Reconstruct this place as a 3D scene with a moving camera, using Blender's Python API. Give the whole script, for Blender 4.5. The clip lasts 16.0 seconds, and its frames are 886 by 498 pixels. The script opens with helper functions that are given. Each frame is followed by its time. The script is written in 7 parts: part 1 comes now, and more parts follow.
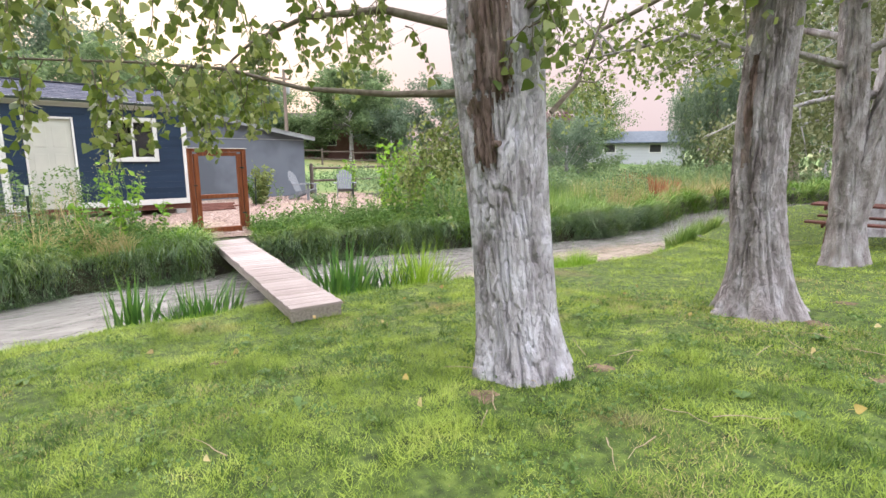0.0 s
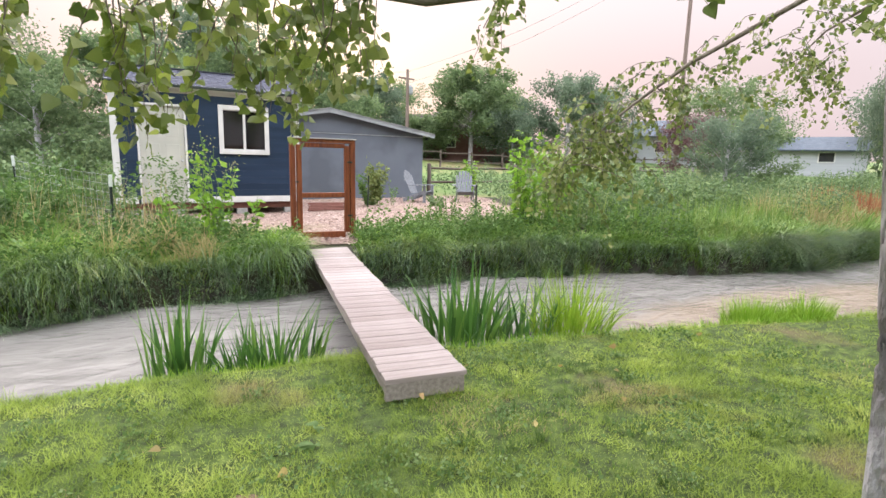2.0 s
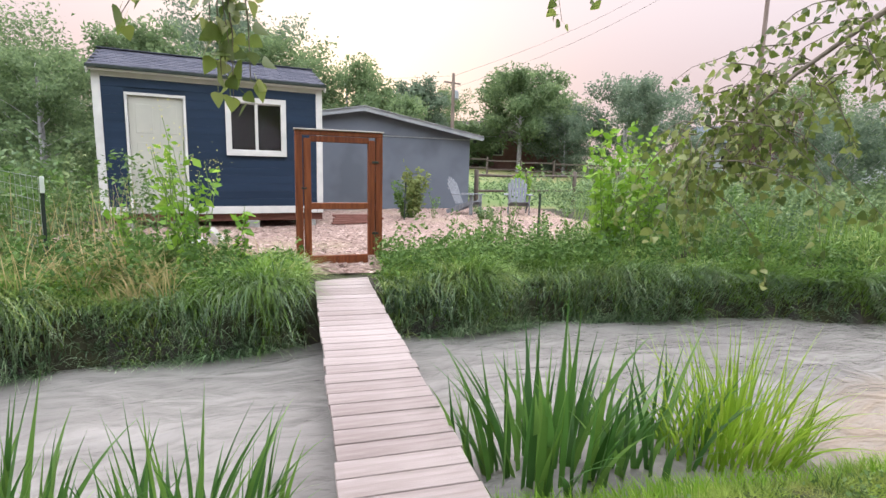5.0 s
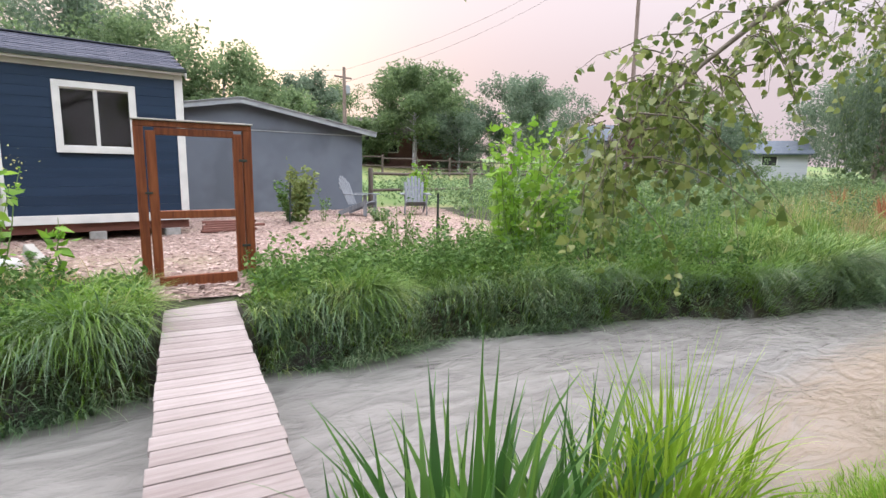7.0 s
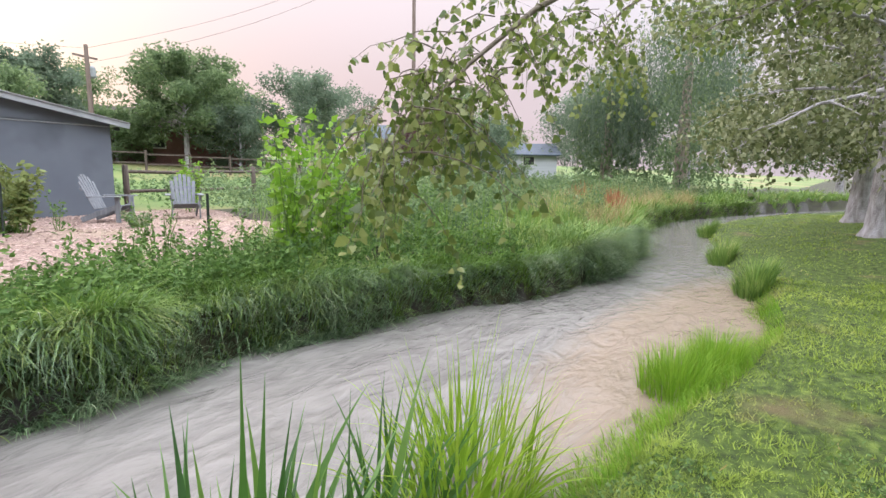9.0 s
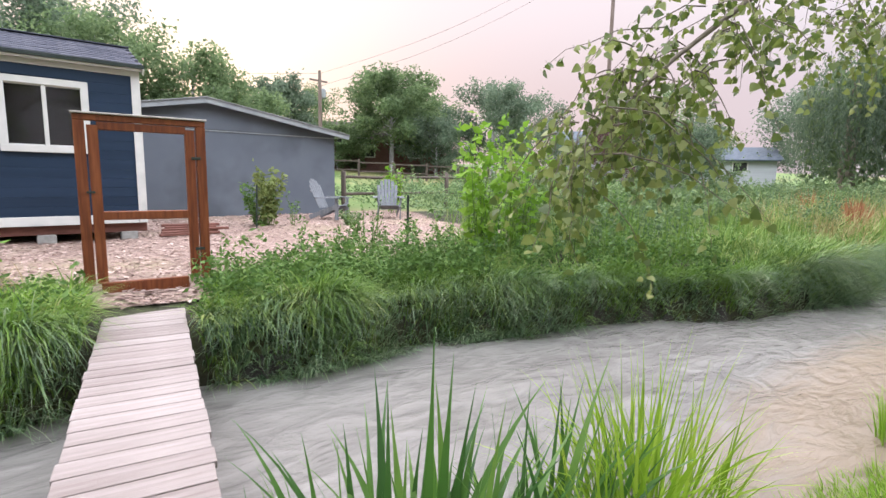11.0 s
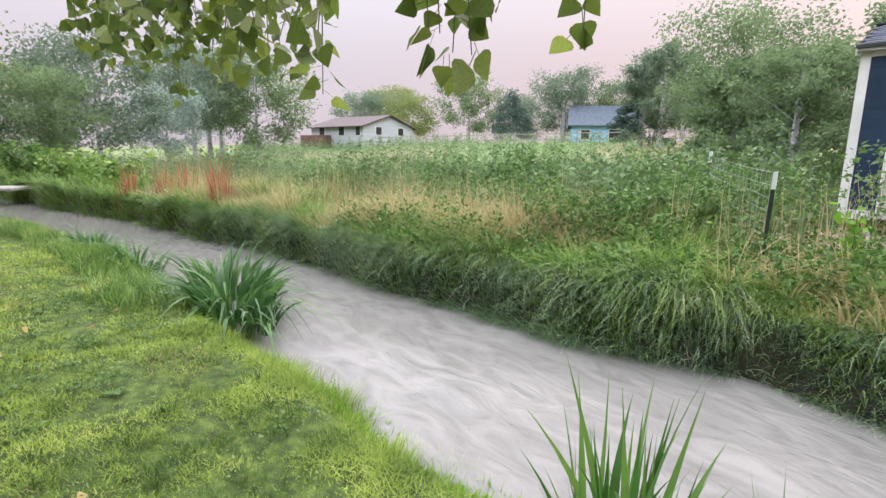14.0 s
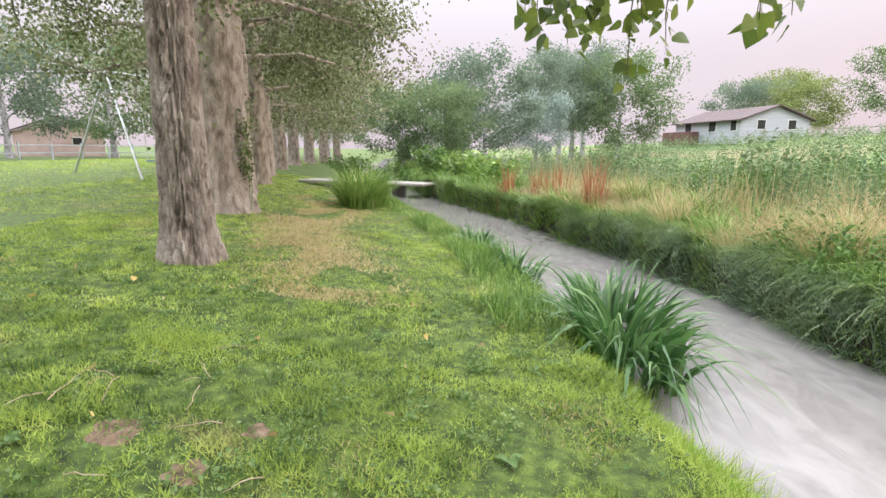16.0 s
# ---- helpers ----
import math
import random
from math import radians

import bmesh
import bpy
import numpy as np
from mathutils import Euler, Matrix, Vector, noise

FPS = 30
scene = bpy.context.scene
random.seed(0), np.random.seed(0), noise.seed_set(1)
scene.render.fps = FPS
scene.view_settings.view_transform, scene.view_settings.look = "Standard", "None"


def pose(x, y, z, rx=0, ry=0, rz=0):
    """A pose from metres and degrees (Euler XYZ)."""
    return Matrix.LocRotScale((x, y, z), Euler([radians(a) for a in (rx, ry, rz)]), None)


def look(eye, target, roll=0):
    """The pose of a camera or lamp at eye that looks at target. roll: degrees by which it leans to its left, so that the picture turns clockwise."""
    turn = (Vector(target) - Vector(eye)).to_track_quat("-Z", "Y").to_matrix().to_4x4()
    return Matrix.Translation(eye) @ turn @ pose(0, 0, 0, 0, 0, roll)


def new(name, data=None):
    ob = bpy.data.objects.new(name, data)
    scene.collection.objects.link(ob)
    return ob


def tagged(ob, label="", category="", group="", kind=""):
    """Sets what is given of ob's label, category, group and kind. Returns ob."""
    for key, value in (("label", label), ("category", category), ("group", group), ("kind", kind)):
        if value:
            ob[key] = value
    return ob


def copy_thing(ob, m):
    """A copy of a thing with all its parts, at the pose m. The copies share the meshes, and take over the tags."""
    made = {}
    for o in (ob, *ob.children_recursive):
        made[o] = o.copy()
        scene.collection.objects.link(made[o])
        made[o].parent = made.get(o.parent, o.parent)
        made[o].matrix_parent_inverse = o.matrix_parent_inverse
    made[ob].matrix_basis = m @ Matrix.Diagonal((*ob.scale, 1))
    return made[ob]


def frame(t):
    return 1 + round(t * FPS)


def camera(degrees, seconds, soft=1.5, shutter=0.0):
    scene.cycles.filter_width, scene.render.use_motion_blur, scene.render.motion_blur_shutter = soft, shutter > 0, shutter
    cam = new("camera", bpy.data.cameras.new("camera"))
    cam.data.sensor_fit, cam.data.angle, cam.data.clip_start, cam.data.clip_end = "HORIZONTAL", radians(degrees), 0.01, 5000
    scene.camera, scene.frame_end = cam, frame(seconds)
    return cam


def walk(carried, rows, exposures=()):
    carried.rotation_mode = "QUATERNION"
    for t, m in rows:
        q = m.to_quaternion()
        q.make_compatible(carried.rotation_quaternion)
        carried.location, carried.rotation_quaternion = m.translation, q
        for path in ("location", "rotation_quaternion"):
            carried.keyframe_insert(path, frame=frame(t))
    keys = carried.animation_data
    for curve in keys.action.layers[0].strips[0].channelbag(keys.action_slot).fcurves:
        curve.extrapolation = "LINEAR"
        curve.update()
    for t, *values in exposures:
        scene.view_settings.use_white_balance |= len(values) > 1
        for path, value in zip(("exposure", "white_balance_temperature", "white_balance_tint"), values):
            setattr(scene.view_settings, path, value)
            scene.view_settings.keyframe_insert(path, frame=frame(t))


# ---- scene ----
cam = camera(82.1, 16.0)
METRES, EYE, TILT, LEAN, TURN = 8.5, 1.5, 0.0, 0.0, -36.3
ROWS = [
    (0, 0.0017, -0.0021, 0.0006, 0.28, -10.08, 0.02),
    (0.5, -0.0215, 0.0652, -0.0024, 4.89, -10.33, -0.54),
    (1, -0.0409, 0.1339, -0.0069, 8.62, -10.54, -1.03),
    (1.5, -0.0606, 0.2001, -0.0132, 10.90, -10.39, -1.17),
    (2, -0.0714, 0.2685, -0.0167, 13.04, -9.68, -1.33),
    (2.5, -0.0900, 0.3310, -0.0256, 14.32, -9.71, -0.74),
    (3, -0.1044, 0.3886, -0.0237, 15.15, -9.98, -0.50),
    (3.5, -0.1185, 0.4403, -0.0264, 16.50, -9.53, -0.31),
    (3.7, -0.1242, 0.4590, -0.0297, 16.84, -9.43, -0.61),
    (5.8, -0.1682, 0.5822, -0.0332, 18.03, -8.20, -1.29),
    (6, -0.1715, 0.5948, -0.0334, 16.87, -8.22, -0.86),
    (6.5, -0.1734, 0.6130, -0.0302, 12.47, -8.29, -1.06),
    (7, -0.1684, 0.6358, -0.0303, 6.50, -8.73, -0.92),
    (7.5, -0.1625, 0.6650, -0.0325, -0.01, -8.67, -0.90),
    (8, -0.1552, 0.6723, -0.0318, -6.87, -8.64, -1.12),
    (8.2, -0.1536, 0.6745, -0.0321, -9.32, -8.61, -0.97),
    (9.25, -0.1505, 0.6745, -0.0333, -17.00, -8.50, -0.90),
    (10.3, -0.1414, 0.6694, -0.0332, -10.37, -8.00, -0.73),
    (10.5, -0.1440, 0.6675, -0.0345, -7.30, -8.00, -0.78),
    (11, -0.1552, 0.6652, -0.0381, 4.16, -8.06, -1.08),
    (11.5, -0.1676, 0.6623, -0.0375, 17.73, -8.45, -0.76),
    (12, -0.1772, 0.6588, -0.0380, 31.92, -8.81, -0.67),
    (12.5, -0.1841, 0.6552, -0.0403, 47.38, -9.14, -0.83),
    (13, -0.1908, 0.6430, -0.0385, 62.69, -9.85, -0.98),
    (13.5, -0.2024, 0.6239, -0.0371, 77.15, -10.20, -0.92),
    (14, -0.2145, 0.5973, -0.0360, 90.08, -10.59, -0.97),
    (14.5, -0.2249, 0.5697, -0.0336, 100.83, -10.58, -0.73),
    (15, -0.2457, 0.5505, -0.0340, 110.34, -10.70, -0.44),
    (15.5, -0.2896, 0.5264, -0.0349, 119.50, -10.79, -0.07),
    (16, -0.3299, 0.4895, -0.0365, 127.78, -11.01, -0.07),
]
walk(cam, [(t, pose(0, 0, EYE, TILT, LEAN, TURN) @ pose(METRES * x, METRES * y, METRES * z, 90 + pitch, roll, yaw)) for t, x, y, z, yaw, pitch, roll in ROWS],
     [(0.0, 1.14, 6500, 10), (1.5, 1.08, 6500, 10), (3.5, 0.94, 6420, 10), (7.0, 0.86, 6280, 10), (10.5, 0.93, 6280, 10), (12.5, 0.79, 6250, 10), (14.5, 0.97, 6290, 10), (16.0, 1.09, 6360, 10)])

# ---- light: smoky evening, a wide soft sun low behind the shed ----
SUN_AZ, SUN_EL = radians(7.8), radians(10.0)          # clockwise from +y
sun_dir = Vector((math.sin(SUN_AZ) * math.cos(SUN_EL), math.cos(SUN_AZ) * math.cos(SUN_EL), math.sin(SUN_EL)))
world = bpy.data.worlds.new("smoky_evening_sky")
scene.world = world
world.use_nodes = True
wn, wl = world.node_tree.nodes, world.node_tree.links
wn.clear()


def wnode(kind, **values):
    n = wn.new(kind)
    for key, value in values.items():
        n.inputs[key].default_value = value
    return n


sky = wn.new("ShaderNodeTexSky")
sky.sky_type = "NISHITA"
sky.sun_disc = False
sky.sun_elevation, sky.sun_rotation = SUN_EL, SUN_AZ
sky.dust_density, sky.air_density = 6.0, 1.0
coord = wn.new("ShaderNodeTexCoord")
sep = wn.new("ShaderNodeSeparateXYZ")
wl.new(coord.outputs["Generated"], sep.inputs[0])
ramp = wn.new("ShaderNodeValToRGB")
ramp.color_ramp.interpolation = "EASE"
ramp.color_ramp.elements[0].position, ramp.color_ramp.elements[0].color = 0.0, (0.37, 0.315, 0.335, 1)
ramp.color_ramp.elements[1].position, ramp.color_ramp.elements[1].color = 1.0, (2.5, 2.55, 2.72, 1)
for at, col in ((0.12, (0.405, 0.355, 0.38, 1)), (0.33, (0.5, 0.475, 0.51, 1)), (0.44, (1.7, 1.7, 1.79, 1)), (0.62, (2.5, 2.52, 2.68, 1))):
    e = ramp.color_ramp.elements.new(at)
    e.color = col
wl.new(sep.outputs["Z"], ramp.inputs["Fac"])
dot = wn.new("ShaderNodeVectorMath")
dot.operation = "DOT_PRODUCT"
dot.inputs[1].default_value = sun_dir
wl.new(coord.outputs["Generated"], dot.inputs[0])
glow = wn.new("ShaderNodeMapRange")
glow.interpolation_type = "SMOOTHSTEP"
glow.inputs["From Min"].default_value, glow.inputs["From Max"].default_value = 0.2, 1.0
wl.new(dot.outputs["Value"], glow.inputs["Value"])
warm = wn.new("ShaderNodeMix")
warm.data_type, warm.blend_type = "RGBA", "MULTIPLY"
warm.inputs["B"].default_value = (1.07, 0.94, 0.89, 1)
wl.new(glow.outputs["Result"], warm.inputs["Factor"])
wl.new(ramp.outputs["Color"], warm.inputs["A"])
haze = wn.new("ShaderNodeBackground")
haze.inputs["Strength"].default_value = 1.0
wl.new(warm.outputs["Result"], haze.inputs["Color"])
clear = wn.new("ShaderNodeBackground")
clear.inputs["Strength"].default_value = 0.006
wl.new(sky.outputs["Color"], clear.inputs["Color"])
both = wn.new("ShaderNodeAddShader")
wl.new(haze.outputs[0], both.inputs[0])
wl.new(clear.outputs[0], both.inputs[1])
out = wn.new("ShaderNodeOutputWorld")
wl.new(both.outputs[0], out.inputs["Surface"])

sun = new("sun", bpy.data.lights.new("sun", "SUN"))
sun.data.energy, sun.data.angle, sun.data.color = 0.7, radians(16), (1.0, 0.84, 0.68)
sun.matrix_world = look((0, 0, 60), Vector((0, 0, 60)) - sun_dir)


# ---- materials ----
def mat(name, cols, scale=4.0, detail=5.0, rough=0.8, bump=0.2, bscale=None, stretch=(1, 1, 1), island=0.0, piece=0.0,
        metallic=0.0, through_light=0.0, spec=0.3, patch=None, patch_scale=0.5, patch_at=(0.5, 0.62), bdist=0.02, warp=0.0, rough2=None):
    """A mottled surface: cols run along fractal noise; island/piece vary it per blade or per object; patch is a second
    colour in large soft spots; through_light is the share of light let through (leaves)."""
    m = bpy.data.materials.new(name)
    m.use_nodes = True
    n, l = m.node_tree.nodes, m.node_tree.links
    p = n["Principled BSDF"]
    tc = n.new("ShaderNodeTexCoord")
    mp = n.new("ShaderNodeMapping")
    mp.inputs["Scale"].default_value = stretch
    l.new(tc.outputs["Object"], mp.inputs["Vector"])
    tex = n.new("ShaderNodeTexNoise")
    tex.inputs["Scale"].default_value, tex.inputs["Detail"].default_value = scale, detail
    tex.inputs["Distortion"].default_value = warp
    l.new(mp.outputs["Vector"], tex.inputs["Vector"])
    fac = tex.outputs["Fac"]
    spread = n.new("ShaderNodeMapRange")
    spread.inputs["From Min"].default_value, spread.inputs["From Max"].default_value = 0.28, 0.72
    l.new(fac, spread.inputs["Value"])
    fac = spread.outputs["Result"]
    source = None
    if island:
        source = n.new("ShaderNodeNewGeometry").outputs["Random Per Island"]
        share = island
    elif piece:
        source = n.new("ShaderNodeObjectInfo").outputs["Random"]
        share = piece
    if source is not None:
        mix = n.new("ShaderNodeMix")
        mix.inputs["Factor"].default_value = share
        l.new(fac, mix.inputs["A"])
        l.new(source, mix.inputs["B"])
        fac = mix.outputs["Result"]
    cr = n.new("ShaderNodeValToRGB")
    els = cr.color_ramp.elements
    while len(els) < len(cols):
        els.new(0.5)
    for i, c in enumerate(cols):
        els[i].position = i / max(1, len(cols) - 1)
        els[i].color = (*c, 1)
    l.new(fac, cr.inputs["Fac"])
    col = cr.outputs["Color"]
    if patch:
        t2 = n.new("ShaderNodeTexNoise")
        t2.inputs["Scale"].default_value, t2.inputs["Detail"].default_value = patch_scale, 3.0
        l.new(tc.outputs["Object"], t2.inputs["Vector"])
        mr = n.new("ShaderNodeMapRange")
        mr.inputs["From Min"].default_value, mr.inputs["From Max"].default_value = patch_at
        l.new(t2.outputs["Fac"], mr.inputs["Value"])
        mx = n.new("ShaderNodeMix")
        mx.data_type = "RGBA"
        mx.inputs["B"].default_value = (*patch, 1)
        l.new(mr.outputs["Result"], mx.inputs["Factor"])
        l.new(col, mx.inputs["A"])
        col = mx.outputs["Result"]
    l.new(col, p.inputs["Base Color"])
    p.inputs["Roughness"].default_value = rough
    if rough2 is not None:
        rr = n.new("ShaderNodeMapRange")
        rr.inputs["To Min"].default_value, rr.inputs["To Max"].default_value = rough, rough2
        l.new(tex.outputs["Fac"], rr.inputs["Value"])
        l.new(rr.outputs["Result"], p.inputs["Roughness"])
    p.inputs["Metallic"].default_value = metallic
    p.inputs["Specular IOR Level"].default_value = spec
    if bump:
        bt = n.new("ShaderNodeTexNoise")
        bt.inputs["Scale"].default_value, bt.inputs["Detail"].default_value = bscale or scale * 4, 6.0
        l.new(mp.outputs["Vector"], bt.inputs["Vector"])
        b = n.new("ShaderNodeBump")
        b.inputs["Strength"].default_value, b.inputs["Distance"].default_value = bump, bdist
        l.new(bt.outputs["Fac"], b.inputs["Height"])
        l.new(b.outputs["Normal"], p.inputs["Normal"])
    if through_light:
        tr = n.new("ShaderNodeBsdfTranslucent")
        l.new(col, tr.inputs["Color"])
        ms = n.new("ShaderNodeMixShader")
        ms.inputs["Fac"].default_value = through_light
        l.new(p.outputs[0], ms.inputs[1])
        l.new(tr.outputs[0], ms.inputs[2])
        l.new(ms.outputs[0], n["Material Output"].inputs["Surface"])
    return m


# Dark soil, its colour lowered to carry shade on the bank face.
M_SOIL = mat("shaded_meadow_soil", [(0.018, 0.015, 0.01), (0.03, 0.03, 0.014), (0.05, 0.055, 0.02)], 3, bump=0.6, bscale=30)
M_TURF = mat("turf", [(0.018, 0.03, 0.008), (0.062, 0.1, 0.018), (0.15, 0.205, 0.04)], 11, bump=1.0, bscale=70, patch=(0.15, 0.12, 0.06), patch_scale=0.9, patch_at=(0.64, 0.74))
M_BARE = mat("bare_reddish_soil", [(0.07, 0.05, 0.032), (0.16, 0.105, 0.072), (0.28, 0.19, 0.14)], 14, 6, bump=1.0, bscale=50)
M_FIELD = mat("far_pasture", [(0.06, 0.11, 0.03), (0.1, 0.16, 0.04), (0.14, 0.18, 0.05)], 0.3, bump=0.6, bscale=6, patch=(0.2, 0.17, 0.08), patch_scale=0.06, patch_at=(0.5, 0.6))
# Wet mud, blackened further: the shadow under the cut bank is in its colour.
M_BED = mat("shaded_stream_mud", [(0.014, 0.011, 0.008), (0.032, 0.026, 0.019)], 5, rough=0.5, bump=0.5)
M_CHIPBED = mat("wood_chip_bed", [(0.12, 0.078, 0.064), (0.28, 0.195, 0.165), (0.43, 0.33, 0.285)], 24, 6, bump=1.0, bscale=60, patch=(0.29, 0.225, 0.16), patch_scale=0.45, patch_at=(0.5, 0.65))
M_CHIP = mat("wood_chip", [(0.15, 0.095, 0.08), (0.36, 0.25, 0.215), (0.6, 0.47, 0.42)], 8, bump=0.3, island=0.8)
M_LAWN = mat("lawn_blades", [(0.05, 0.09, 0.017), (0.195, 0.28, 0.05), (0.36, 0.46, 0.088), (0.58, 0.61, 0.2)], 2.2, 8, rough=0.55, bump=0, island=0.3, through_light=0.38, patch=(0.36, 0.33, 0.14), patch_scale=0.9, patch_at=(0.6, 0.76))
M_TUFT = mat("dark_lawn_tufts", [(0.03, 0.065, 0.012), (0.075, 0.14, 0.024), (0.16, 0.25, 0.045)], 3, 4, rough=0.5, bump=0, island=0.5, through_light=0.3)
M_CLOVER = mat("clover_leaves", [(0.06, 0.12, 0.03), (0.14, 0.23, 0.07), (0.28, 0.36, 0.16)], 3, 4, rough=0.5, bump=0, island=0.6, through_light=0.35)
M_EDGE = mat("bright_bank_grass", [(0.12, 0.25, 0.02), (0.2, 0.37, 0.03), (0.32, 0.48, 0.06)], 1, 3, rough=0.55, bump=0, island=0.6, through_light=0.38)
M_LONG = mat("long_bank_grass", [(0.035, 0.085, 0.022), (0.115, 0.215, 0.045), (0.25, 0.365, 0.085), (0.58, 0.54, 0.28)], 2.2, 5, rough=0.45, bump=0, island=0.5, through_light=0.3, patch=(0.16, 0.28, 0.045), patch_scale=0.6)
M_BLUEGRASS = mat("blue_green_bank_grass", [(0.03, 0.07, 0.034), (0.1, 0.18, 0.084), (0.25, 0.36, 0.19), (0.62, 0.63, 0.46)], 2.0, 4, rough=0.35, bump=0, island=0.55, through_light=0.25, spec=0.6)
M_DRY = mat("dry_seed_grass", [(0.26, 0.25, 0.1), (0.44, 0.36, 0.18), (0.58, 0.46, 0.28)], 2, 3, rough=0.8, bump=0, island=0.7, through_light=0.35)
M_RED = mat("rusty_dock", [(0.22, 0.1, 0.05), (0.4, 0.14, 0.08), (0.42, 0.28, 0.13)], 3, rough=0.8, bump=0, island=0.7, through_light=0.3)
M_IRIS = mat("iris_blades", [(0.03, 0.09, 0.022), (0.08, 0.19, 0.036), (0.22, 0.36, 0.075)], 2, 3, rough=0.4, bump=0.05, bscale=60, stretch=(1, 1, 0.1), piece=0.7, through_light=0.4, spec=0.5)
M_REED = mat("reed_blades", [(0.14, 0.26, 0.02), (0.25, 0.4, 0.035), (0.4, 0.52, 0.08)], 2, 3, rough=0.5, bump=0.05, bscale=60, piece=0.7, through_light=0.5)
M_SEDGE = mat("sedge_blades", [(0.03, 0.085, 0.025), (0.07, 0.16, 0.045), (0.18, 0.3, 0.1)], 2, 3, rough=0.36, bump=0.05, bscale=60, piece=0.75, through_light=0.35, spec=0.4)
M_WEED = mat("weed_leaves", [(0.045, 0.1, 0.025), (0.095, 0.18, 0.042), (0.2, 0.31, 0.08)], 1.5, 3, rough=0.6, bump=0, island=0.6, through_light=0.32)
M_WEEDB = mat("bluish_weed_leaves", [(0.072, 0.122, 0.066), (0.145, 0.22, 0.096), (0.28, 0.345, 0.155)], 0.9, 4, rough=0.6, bump=0, island=0.5, through_light=0.32)
M_BRIGHT = mat("bright_bush_leaves", [(0.11, 0.24, 0.025), (0.2, 0.37, 0.04), (0.33, 0.5, 0.08)], 2, 3, rough=0.5, bump=0, island=0.6, through_light=0.48)
M_YELLOW = mat("yellow_flowers", [(0.6, 0.56, 0.14), (0.72, 0.7, 0.32)], 8, bump=0, island=0.5, through_light=0.3)
M_LEAF = mat("cottonwood_leaves", [(0.045, 0.08, 0.02), (0.115, 0.165, 0.036), (0.2, 0.25, 0.06), (0.4, 0.43, 0.2)], 2, 3, rough=0.42, bump=0.1, bscale=120, island=0.75, through_light=0.48, spec=0.5)
M_LEAFO = mat("near_cottonwood_leaves", [(0.07, 0.115, 0.022), (0.15, 0.21, 0.036), (0.3, 0.35, 0.075)], 14, 3, rough=0.4, bump=0.25, bscale=18, piece=0.7, through_light=0.48, spec=0.5)
M_LEAFP = mat("pale_poplar_leaves", [(0.06, 0.085, 0.03), (0.13, 0.155, 0.06), (0.2, 0.225, 0.1), (0.44, 0.46, 0.3)], 2, 3, rough=0.5, bump=0, island=0.8, through_light=0.45, spec=0.5)
# Smoke haze put into both leaf colours: paler, bluer than the leaves themselves.
M_LEAFD = mat("hazed_dark_tree_leaves", [(0.08, 0.128, 0.06), (0.145, 0.21, 0.096), (0.26, 0.34, 0.16)], 0.6, 3, rough=0.6, bump=0, island=0.6, through_light=0.56)
M_LEAFG = mat("hazed_grey_green_tree_leaves", [(0.085, 0.13, 0.088), (0.145, 0.2, 0.135), (0.24, 0.295, 0.2)], 0.6, 3, rough=0.6, bump=0, island=0.6, through_light=0.62)
M_LEAFS = mat("silver_tree_leaves", [(0.2, 0.27, 0.23), (0.3, 0.37, 0.32)], 0.6, 3, rough=0.6, bump=0, island=0.6, through_light=0.25)
M_LEAFY = mat("yellow_green_tree_leaves", [(0.14, 0.19, 0.055), (0.25, 0.29, 0.1)], 0.6, 3, rough=0.6, bump=0, island=0.6, through_light=0.35)
M_LEAFR = mat("purple_tree_leaves", [(0.1, 0.055, 0.06), (0.17, 0.09, 0.09)], 0.6, 3, rough=0.6, bump=0, island=0.6, through_light=0.25)
M_PINE = mat("spruce_needles", [(0.06, 0.1, 0.085), (0.11, 0.16, 0.13)], 0.8, 3, rough=0.7, bump=0, island=0.6, through_light=0.25)
M_BARK = mat("grey_furrowed_bark", [(0.22, 0.195, 0.205), (0.42, 0.4, 0.43), (0.57, 0.56, 0.625)], 7, 8, rough=0.95, bump=1.0, bscale=40, stretch=(1, 1, 0.45), bdist=0.04, spec=0.1, patch=(0.32, 0.26, 0.24), patch_scale=1.2, patch_at=(0.6, 0.74))
M_BARKG = mat("brownish_grey_bark", [(0.15, 0.128, 0.128), (0.3, 0.272, 0.28), (0.45, 0.43, 0.46)], 7, 8, rough=0.95, bump=1.0, bscale=40, stretch=(1, 1, 0.45), bdist=0.04, spec=0.1, patch=(0.32, 0.26, 0.24), patch_scale=1.2, patch_at=(0.6, 0.74))
M_BARKW = mat("brown_furrowed_bark", [(0.13, 0.1, 0.08), (0.33, 0.275, 0.235), (0.47, 0.41, 0.36)], 6, 8, rough=0.95, bump=1.0, bscale=34, stretch=(1, 1, 0.5), bdist=0.05, spec=0.1)
M_BARKR = mat("dark_wound_bark", [(0.09, 0.06, 0.05), (0.17, 0.12, 0.105), (0.3, 0.25, 0.235)], 9, 6, rough=0.95, bump=1.0, bscale=40, stretch=(1, 1, 0.3), bdist=0.05)
M_TWIG = mat("twig_bark", [(0.1, 0.08, 0.06), (0.2, 0.17, 0.14)], 12, rough=0.9, bump=0.3)
M_STEM = mat("green_stems", [(0.1, 0.17, 0.04), (0.16, 0.24, 0.07)], 6, rough=0.7, bump=0)
M_DECK = mat("weathered_deck_board", [(0.2, 0.158, 0.15), (0.3, 0.252, 0.242), (0.4, 0.345, 0.335)], 3, 8, rough=0.85, bump=0.5, bscale=30, stretch=(1.0, 14, 8), piece=0.45, bdist=0.008)
